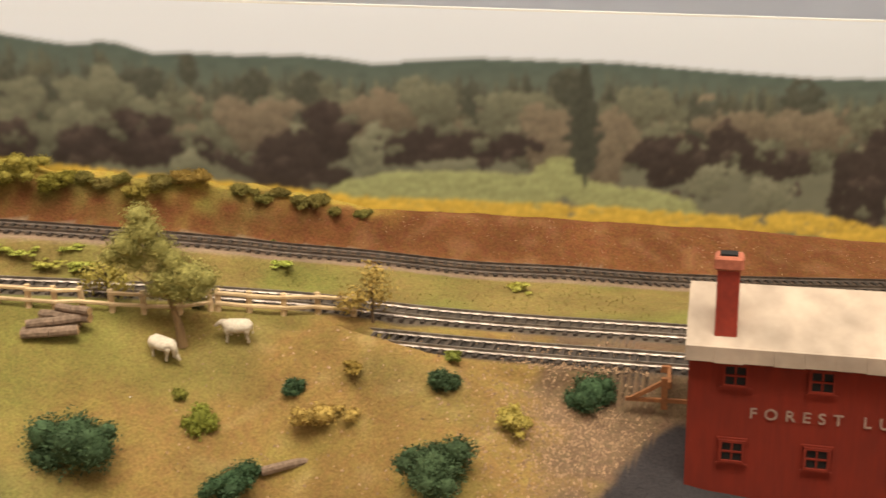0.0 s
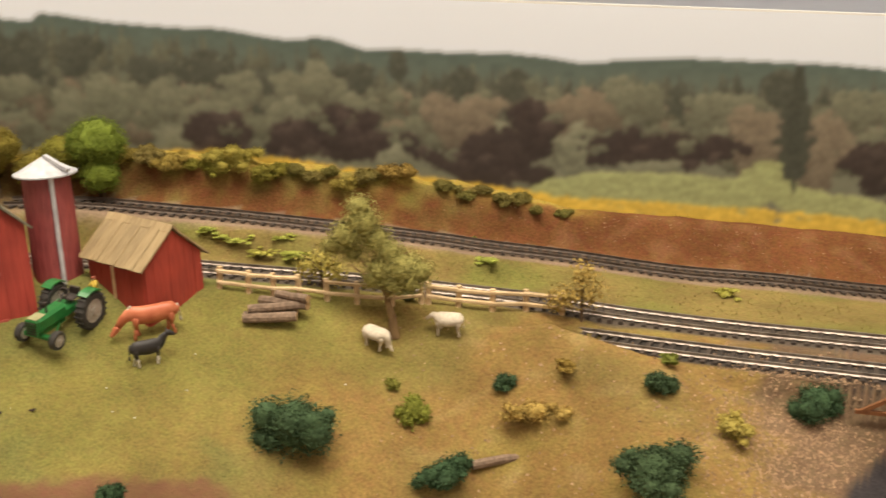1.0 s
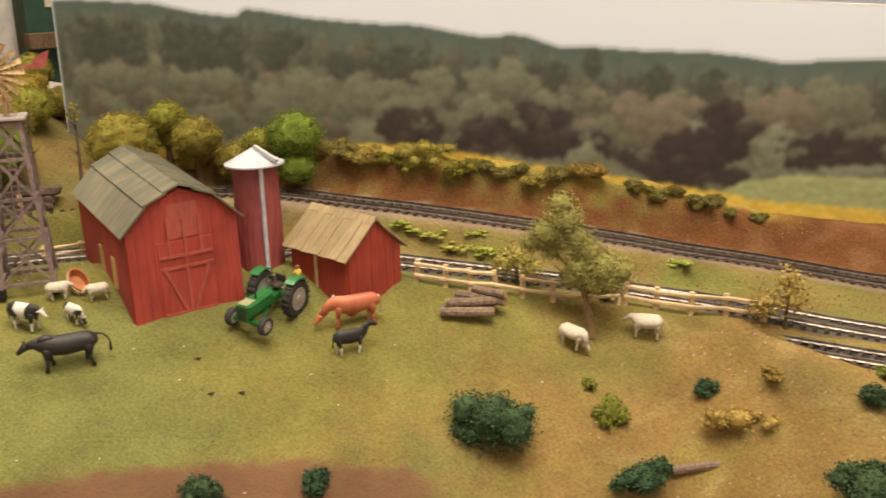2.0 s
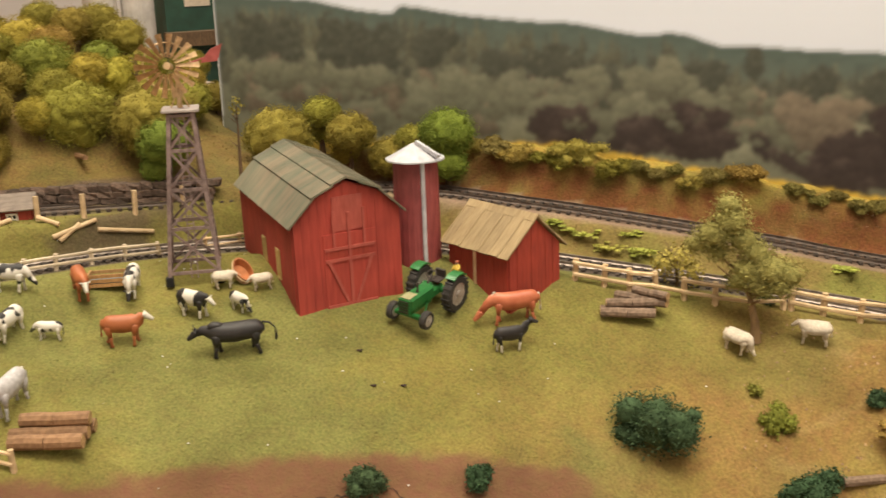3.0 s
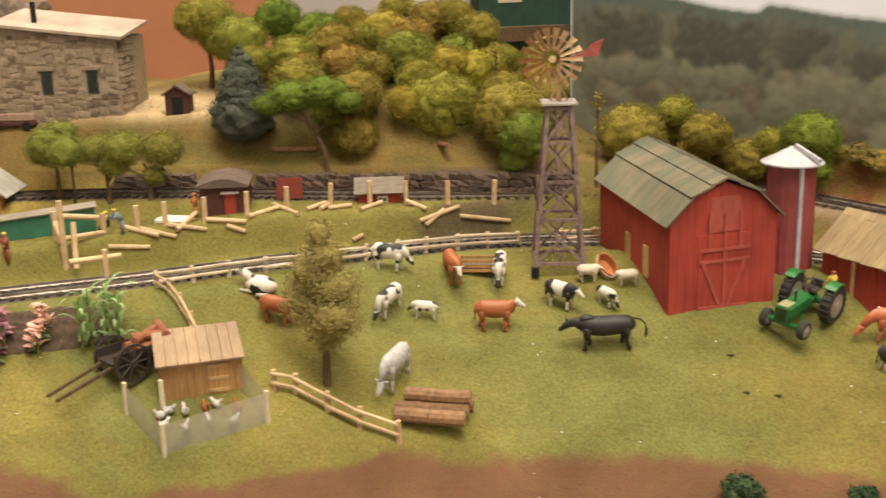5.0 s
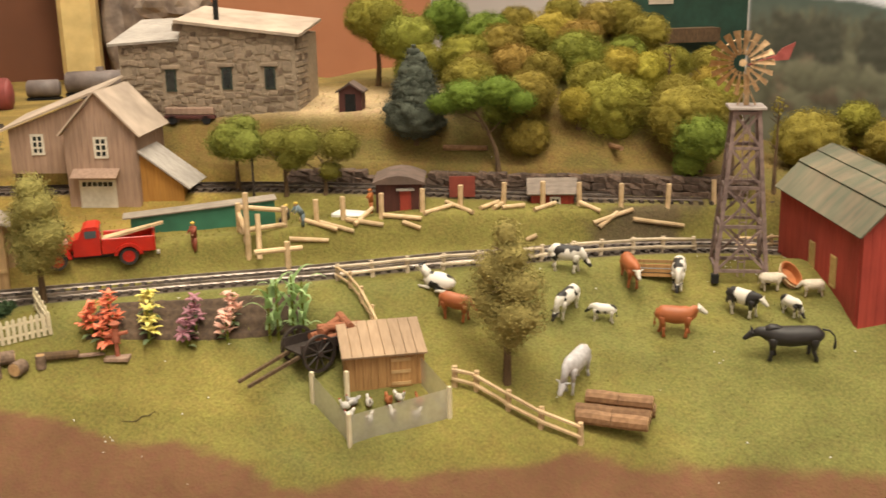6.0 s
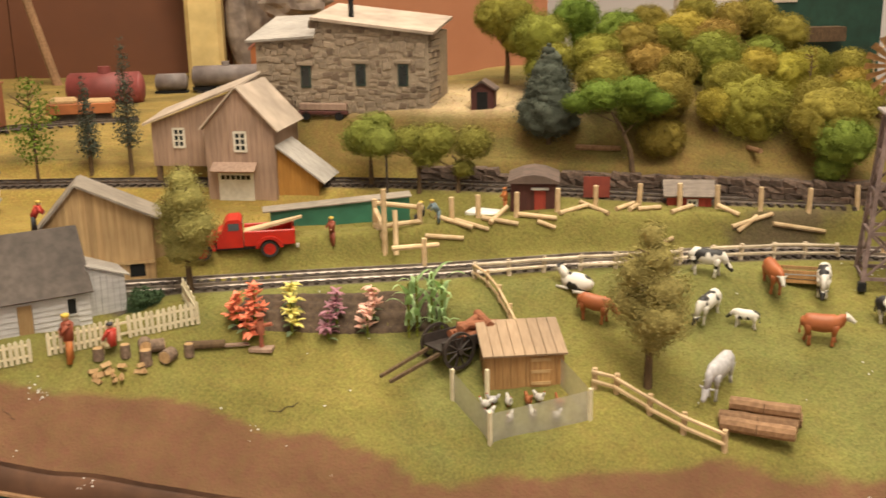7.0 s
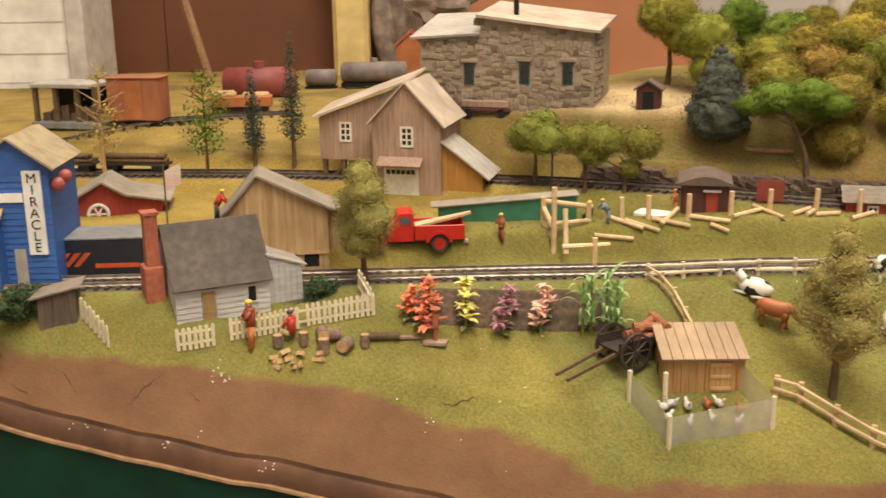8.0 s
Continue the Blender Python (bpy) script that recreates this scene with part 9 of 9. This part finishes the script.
def crack(points, w, seed):
    rnd = random.Random(seed)
    line = spline([(x + rnd.uniform(-0.1, 0.1), y + rnd.uniform(-0.1, 0.1), 0) for x, y in points], 0.15)
    bm = bmesh.new()
    rows = []
    for i, p in enumerate(line):
        t = line[min(i + 1, len(line) - 1)] - line[max(i - 1, 0)]
        t = t / np.linalg.norm(t)
        p = p + np.array((-t[1], t[0], 0)) * rnd.uniform(-0.06, 0.06)
        h = w * (0.3 + 0.9 * rnd.random()) * min(1, 0.2 + 4 * min(i, len(line) - 1 - i) / len(line))
        z = height(p[0], p[1])
        rows.append((bm.verts.new((p[0] - t[1] * h, p[1] + t[0] * h, z + 0.015)), bm.verts.new((p[0], p[1], z + 0.02)), bm.verts.new((p[0] + t[1] * h, p[1] - t[0] * h, z + 0.015))))
    for a, b in zip(rows, rows[1:]):
        for j in (0, 1):
            bm.faces.new((a[j], b[j], b[j + 1], a[j + 1]))
    tagged(part("crack", bm, "crack"), "thin dark crack in the painted bank", "crack", "cracks", "structure")


for i, (pts, w) in enumerate((
        ([(-55.65, 7.6), (-55.63, 8.6), (-55.56, 9.5)], 0.022),
        ([(-54.45, 9.75), (-54.05, 10.0), (-53.77, 10.2)], 0.03),
        ([(-59.36, 4.15), (-58.9, 4.4), (-58.41, 4.6)], 0.03),
        ([(-58.5, 5.9), (-57.8, 6.1), (-57.15, 6.25)], 0.022),
        ([(-47.15, 17.5), (-46.8, 18.1), (-46.4, 18.6)], 0.05),
        ([(-24.0, 32.5), (-22.6, 33.2), (-20.9, 34.2), (-19.5, 34.3)], 0.045),
        ([(-18.6, 34.9), (-17.2, 35.6), (-15.8, 36.0)], 0.05))):
    crack(pts, w, i)


def lip_scuffs():
    """White plaster showing where the painted foam lip is knocked."""
    rng = random.Random(8)
    bm = bmesh.new()
    for cx, n, sp in ((-56.2, 5, 0.3), (-53.5, 5, 0.07), (-50.3, 7, 0.15), (-44.0, 3, 0.3)):
        for _ in range(n):
            x = cx + rng.gauss(0, sp)
            y = front_edge(x)
            a = rng.uniform(0.14, 0.5)
            z = height(x, y) + float(np.interp(a, [0.12, 0.28, 0.44, 0.54], [-0.12, -0.16, -0.36, -0.7])) + 0.25 * noise.noise(Vector((x * 0.4, 0, 5))) * 0.25
            ball(bm, (x + 0.48 * a, y - a, z), 1, 1, (rng.uniform(0.02, 0.06), rng.uniform(0.02, 0.05), 0.03), 0.5, 3)
    tagged(part("lip_scuffs", bm, "white", smooth=True), "white plaster scuffs on the brown foam lip", "scuffs", kind="stuff")


lip_scuffs()


def droppings():
    for x, y in ((-22.8, 37.5), (-21.7, 38.0), (-23.9, 38.6)):
        bm = bmesh.new()
        for q in range(5):
            a = q * 1.3
            ball(bm, (0.1 * math.cos(a) * (q > 0), 0.07 * math.sin(a) * (q > 0), 0.01), 1, 2, (0.08, 0.06, 0.025), 0.3, 2)
        ob = part("dropping", bm, "crack", smooth=True)
        ob.location = (x * CM, y * CM, height(x, y) * CM)
        tagged(ob, "small dark clod lying on the grass", "clod", "clods")


droppings()


def chips():
    rng = random.Random(31)
    V, F = [], []
    for cx, cy, n, sp in ((-54.1, 11.1, 14, 0.22), (-53.7, 11.3, 8, 0.15), (-48.7, 16.1, 2, 0.1), (-47.2, 16.7, 5, 0.14), (-52.6, 9.4, 4, 0.25), (-26.4, 37.9, 1, 0.05), (-30.7, 34.8, 2, 0.08), (-18.9, 38.8, 1, 0.05), (-28, 31.5, 4, 1.5), (-25, 38, 12, 5.0), (-16, 41, 8, 4.0), (-40, 32, 14, 4.0), (-47, 20, 8, 2.5), (-33, 40.5, 10, 0.8)):
        for _ in range(n):
            x, y = cx + rng.gauss(0, sp), cy + rng.gauss(0, sp)
            if y < front_edge(x) + 0.2:
                continue
            z, k, s = height(x, y) + 0.02, len(V), rng.uniform(0.02, 0.06)
            for j in range(5):
                a = 1.257 * j + rng.uniform(-0.4, 0.4)
                V.append(((x + s * math.cos(a)) * CM, (y + s * math.sin(a) * 0.7) * CM, (z + rng.uniform(0, 0.03)) * CM))
            V.append((x * CM, y * CM, (z + 0.05) * CM))
            F += [(k + j, k + (j + 1) % 5, k + 5) for j in range(5)]
    me = bpy.data.meshes.new("plaster_chips")
    me.from_pydata(V, [], F)
    me.materials.append(M["white"])
    tagged(new("plaster_chips", me), "small white plaster chips on bank and meadow", "chips", kind="stuff")


chips()


# ---- far side of the layout and the room behind it ----
M["panel_brown"] = mat("brown_wall_panel", (0.17, 0.06, 0.026), (0.14, 0.05, 0.022), 0.15, 0.6, 0.03, stain=0.15, stain_scale=0.06)
M["panel_clay"] = mat("terracotta_wall_panel", (0.44, 0.19, 0.10), (0.40, 0.165, 0.085), 0.15, 0.8, 0.03, stain=0.12, stain_scale=0.06)
M["butter"] = mat("butter_yellow_column", (0.72, 0.55, 0.24), (0.62, 0.46, 0.19), 0.6, 0.7, 0.1)
M["rock_grey"] = mat("plaster_rock", (0.34, 0.27, 0.22), (0.16, 0.12, 0.10), 0.7, 0.9, 0.5)
M["car_clay"] = mat("clay_red_car", (0.36, 0.13, 0.06), (0.28, 0.10, 0.045), 1.2, 0.7, 0.1, stretch=(2, 2, 0.4))
M["car_wine"] = mat("wine_red_car", (0.27, 0.06, 0.055), (0.20, 0.045, 0.04), 1.2, 0.6, 0.1)
M["car_grey"] = mat("dusty_grey_tank", (0.24, 0.20, 0.19), (0.16, 0.13, 0.125), 1.2, 0.6, 0.1)
M["bin_grey"] = mat("pale_grey_bin", (0.56, 0.53, 0.50), (0.46, 0.43, 0.40), 1.0, 0.6, 0.1)
M["road"] = mat("pale_grey_road", (0.38, 0.32, 0.27), (0.31, 0.26, 0.22), 0.8, 0.9, 0.1)
M["far_green"] = mat("dark_green_box", (0.02, 0.07, 0.045), (0.015, 0.05, 0.032), 1.0, 0.6, 0.05)
M["orange_wood"] = mat("orange_wood_building", (0.42, 0.14, 0.045), (0.34, 0.11, 0.035), 1.0, 0.7, 0.1)


def across(x, y):
    """Plan of the far side, square to its wall: x along the wall, y towards it."""
    c, s = math.cos(math.radians(52.5)), math.sin(math.radians(52.5))
    return -15.5 + c * x - s * y, -6.7 + s * x + c * y


def far(name, x, y, z, label, category, turn=0, group="", kind=""):
    wx, wy = across(x, y)
    return thing(name, wx, wy, z, 52.5 + turn, label, category, group, kind)


def tank_car(x, y, z, L, r, m, label, turn=0, dome=True):
    th = far("tank_car", x, y, z, label, "railway car", turn, "far railway cars")
    bm = rod(bmesh.new(), (-L / 2, 0, 1.0 + r), (L / 2, 0, 1.0 + r), r, r, 28)
    for s in (-1, 1):
        ball(bm, (s * L / 2, 0, 1.0 + r), 1, 2, (r * 0.3, r * 0.98, r * 0.98))
    part("tank", bm, m, th, smooth=True)
    if dome:
        part("dome", rod(bmesh.new(), (0, 0, 1.0 + 1.8 * r), (0, 0, 1.0 + 2.35 * r), r * 0.4, r * 0.36, 12), m, th)
    part("sill", boxm(-L / 2 - 0.2, L / 2 + 0.2, -0.5, 0.5, 0.72, 1.0), "ink", th)
    for s in (-1, 1):
        b = part("bogie", boxm(s * L * 0.34 - 0.7, s * L * 0.34 + 0.7, -0.75, 0.75, 0.3, 0.65, 0.05), "iron", th)
        for w in (-0.45, 0.45):
            part("wheelset", rod(bmesh.new(), (s * L * 0.34 + w, -0.85, 0.35), (s * L * 0.34 + w, 0.85, 0.35), 0.38, 0.38, 12), "iron", b)


def far_things():
    w = far("wall_panel", 0, 112, 0, "dark brown wall panels with narrow seams behind the layout", "wall panel", kind="structure")
    for a, b in ((-70, -47), (-46.9, -28.3), (-28.2, -10.6), (-10.5, -1.5)):
        part("panel", boxm(a, b, 0, 1.2, 5.7, 60), "panel_brown", w)
    part("dark_gap", boxm(-70, -1.5, 0.4, 1.2, -20, 5.69), "ink", w)
    w = far("clay_panel", 0, 112, 0, "plain terracotta wall panel behind the hillside", "wall panel", kind="structure")
    part("panel", boxm(-1.4, 26, 0, 1.2, -20, 60), "panel_clay", w)
    # leaning stick
    t = far("leaning_stick", -21.8, 104, 6.9, "brown wooden stick leaning against the wall", "stick")
    part("stick", rod(bmesh.new(), (0, 0, -3), (-3.4, 1.5, 9), 0.45, 0.4, 8), "log_tan", t)
    # white card box
    c = far("card_box", -46, 98, 0, "plain white card box with grey edge lines", "box")
    part("carton", boxm(0, 12.5, 0, 9, 4.5, 21, 0.1), "white", c)
    part("flap", boxm(12.6, 14.2, -1.0, 8, 5.0, 20, 0.1), "bin_grey", c)
    for q in (6.6, 9.2, 12.0):
        part("crease", boxm(0.4, 12.1, -0.04, 0.0, q, q + 0.12), "bin_grey", c)
    # yellow column and rock face
    y = far("column", -8.8, 108, 0, "rounded butter-yellow column beside the rock face", "column")
    part("shaft", prism(bmesh.new(), [(-1.75, -1.2), (-1.3, -1.75), (1.3, -1.75), (1.75, -1.2), (1.75, 1.5), (-1.75, 1.5)], 3, 17.5, "z"), "butter", y)
    part("cap_slab", boxm(-3.0, 3.0, -2.6, 1.5, 17.5, 18.6, 0.2), "bin_grey", y, "pale grey slab on the column")
    r = far("rock_face", -4.2, 111, 9, "grey plaster rock face at the far side", "rock")
    part("rock", ball(bmesh.new(), (0, 0, 1), 1, 4, (2.6, 2.0, 9), 0.5, 1.7), "rock_grey", r)
    r = far("rock_face", 0.2, 106, 13.2, "pale plaster rock ledge at the far side", "rock")
    part("rock", ball(bmesh.new(), (0, 0, 0), 1, 3, (3.2, 2.0, 2.2), 0.5, 1.7), "rock_grey", r)
    o = far("wood_hut", -4.3, 104, 6.4, "small orange wooden hut by the rock face", "hut")
    part("wall", prism(bmesh.new(), [(0, -1), (2.9, -1), (2.9, 2.6), (1.45, 3.9), (0, 2.6)], 0, 2.5), "orange_wood", o)
    part("roof", prism(bmesh.new(), [(-0.2, 2.5), (1.45, 3.95), (3.1, 2.5), (3.1, 2.7), (1.45, 4.2), (-0.2, 2.7)], -0.2, 2.7), "brick", o)
    # far fields with two lines of standing cars
    g = far("far_bank", 0, 0, 0, "straw-coloured far bank under the standing cars", "ground", kind="structure")
    bm = bmesh.new()
    rows = []
    for i in range(60):
        x = -52 + i * 1.0
        rows.append([bm.verts.new((x, yy, z + 0.25 * noise.noise(Vector((x * 0.3, yy * 0.3, 4))))) for yy, z in ((76, 3.6), (79, 4.6), (83, 4.0), (86, 4.1), (90, 4.9), (94, 5.3), (100, 5.7), (111.9, 5.6))])
    for a, b in zip(rows, rows[1:]):
        for j in range(7):
            bm.faces.new((a[j], b[j], b[j + 1], a[j + 1]))
    part("field", bm, "straw_field", g, smooth=True)
    b = thing("boxcar", -87.8, 22.1, 5.9, 47, "clay-red boxcar on the far line", "railway car", "far railway cars")
    part("body", boxm(-1.85, 1.85, -1.1, 1.1, 0.45, 3.35, 0.05), "car_clay", b)
    part("top", boxm(-1.95, 1.95, -1.2, 1.2, 3.35, 3.45, 0.03), "car_clay", b)
    part("door", boxm(-0.6, 0.6, -1.16, -1.103, 0.55, 3.2, 0.01), "orange_wood", b)
    for q in (-1.2, 1.2):
        part("bogie", boxm(q - 0.5, q + 0.5, -0.8, 0.8, -0.1, 0.5, 0.05), "iron", b)
    tank_car(-15.0, 89, 4.9, 5.4, 1.35, "car_wine", "dull wine-red tank car on the far line")
    tank_car(-10.6, 95, 5.3, 2.4, 0.75, "car_grey", "short dusty grey tank car on the far line", dome=False)
    tank_car(-5.9, 95, 5.6, 5.4, 0.9, "car_grey", "long dusty grey tank car on the far line", 4)
    f = thing("gondola_car", -87.5, 29.8, 6.6, 57, "low orange gondola car with a pale load", "railway car", "far railway cars")
    part("body", boxm(-2.4, 2.3, -0.8, 0.8, 0.0, 0.75, 0.05), "orange_wood", f)
    part("load", box(boxm(-2.2, -0.3, -0.65, 0.65, 0.6, 1.15, 0.2), 0.1, 2.1, -0.65, 0.65, 0.6, 1.0, 0.15), "log_end", f, "pale lumpy load")
    part("underframe", boxm(-2.1, 2.0, -0.5, 0.5, -0.5, 0.0), "iron", f)
    line = [(-92.0, 13.5), (-87.3, 21.2), (-86.3, 27.6), (-84.2, 32.5)]
    track("railway_track", spline([(x, y, height(x, y) + 0.12) for x, y in line]), "dusty far railway line below the standing cars", 0.75, 1.2, 2.05, 0.16, "rail_dark")
    # open shelter
    s_ = thing("open_shelter", -91.4, 18.9, 5.5, 38, "open dark shelter with a flat grey roof", "shelter")
    part("roof", boxm(-2.6, 2.2, -1.5, 2, 3.1, 3.4, 0.05), "grey_roof", s_)
    part("back_wall", boxm(-2.5, 2.5, 1.6, 1.9, 0, 3.2), "ink", s_)
    for x in (-2.4, -0.8, 0.9, 2.3):
        part("post", boxm(x - 0.15, x + 0.15, -1.3, -1.0, 0, 3.2), "bark", s_)
    part("deck", boxm(-2.6, 2.6, -1.6, 2, 0.3, 0.75, 0.04), "grey_top", s_)
    for i in range(6):
        part("crate", boxm(-2.2 + i * 0.75, -1.6 + i * 0.75, -0.8, 0.2, 0.75, 1.3 + 0.5 * ((i * 7) % 3) / 2), "bark", s_)
    # dark log cars on the narrow line
    for k, i in enumerate((36, 54, 72)):
        p, q = LEFT[i], LEFT[i + 2]
        a = math.degrees(math.atan2(q[1] - p[1], q[0] - p[0]))
        lc = thing("log_car", p[0], p[1], p[2] + 0.15, a, "dark narrow log car with bundled timber", "railway car", "log cars")
        part("deck", boxm(-2.0, 2.0, -0.45, 0.45, 0.35, 0.5), "iron", lc)
        for s in (-1, 1):
            part("bogie", boxm(s * 1.4 - 0.35, s * 1.4 + 0.35, -0.5, 0.5, 0.0, 0.34, 0.04), "ink", lc)
        rnd = random.Random(k)
        for j in range(7):
            yy, zz = (-0.36 + 0.24 * (j % 4), 0.62 + 0.26 * (j // 4))
            part("log", rod(bmesh.new(), (-1.9 + rnd.uniform(-0.1, 0.2), yy, zz), (1.9 + rnd.uniform(-0.2, 0.1), yy, zz), 0.14, 0.11, 7), "bark", lc)
    # beyond the wooded hill
    for x, h in ((38.6, 10.5), (42.2, 11.5)):
        b = far("grain_bin", x, 104, 3, "pale grey round grain bin beyond the woods", "silo", group="grain bins")
        part("shell", rod(bmesh.new(), (0, 0, 0), (0, 0, h), 1.6, 1.6, 20), "bin_grey", b)
        part("cone", rod(bmesh.new(), (0, 0, h), (0, 0, h + 1.2), 1.7, 0.2, 20), "bin_grey", b)
    b = far("goods_shed", 49.5, 104, 3, "dark green goods shed with a pale sign", "shed")
    part("wall", boxm(-4.6, 9.0, 0, 4, 0, 16), "far_green", b)
    sg = part("sign", boxm(-2.6, 0.0, -0.15, -0.003, 9.2, 11.0), "board_edge", b)
    part("bar_line", boxm(-2.2, -0.4, -0.2, -0.152, 10.0, 10.2), "grey_top", sg)
    part("platform", boxm(-5, 4.4, -2, -0.02, 5.4, 6.8), "bark", b)
    r = far("far_road", 41, 88, 0, "pale grey road running to the goods shed", "road", 8, kind="structure")
    part("surface", boxm(-2.6, 2.6, -12, 12, 5.6, 6.3, 0.1), "road", r)


M["straw_field"] = mat("straw_field", (0.16, 0.118, 0.046), (0.085, 0.06, 0.028), 0.5, 0.95, 0.3, stain=0.3, stain_scale=0.12)
far_things()
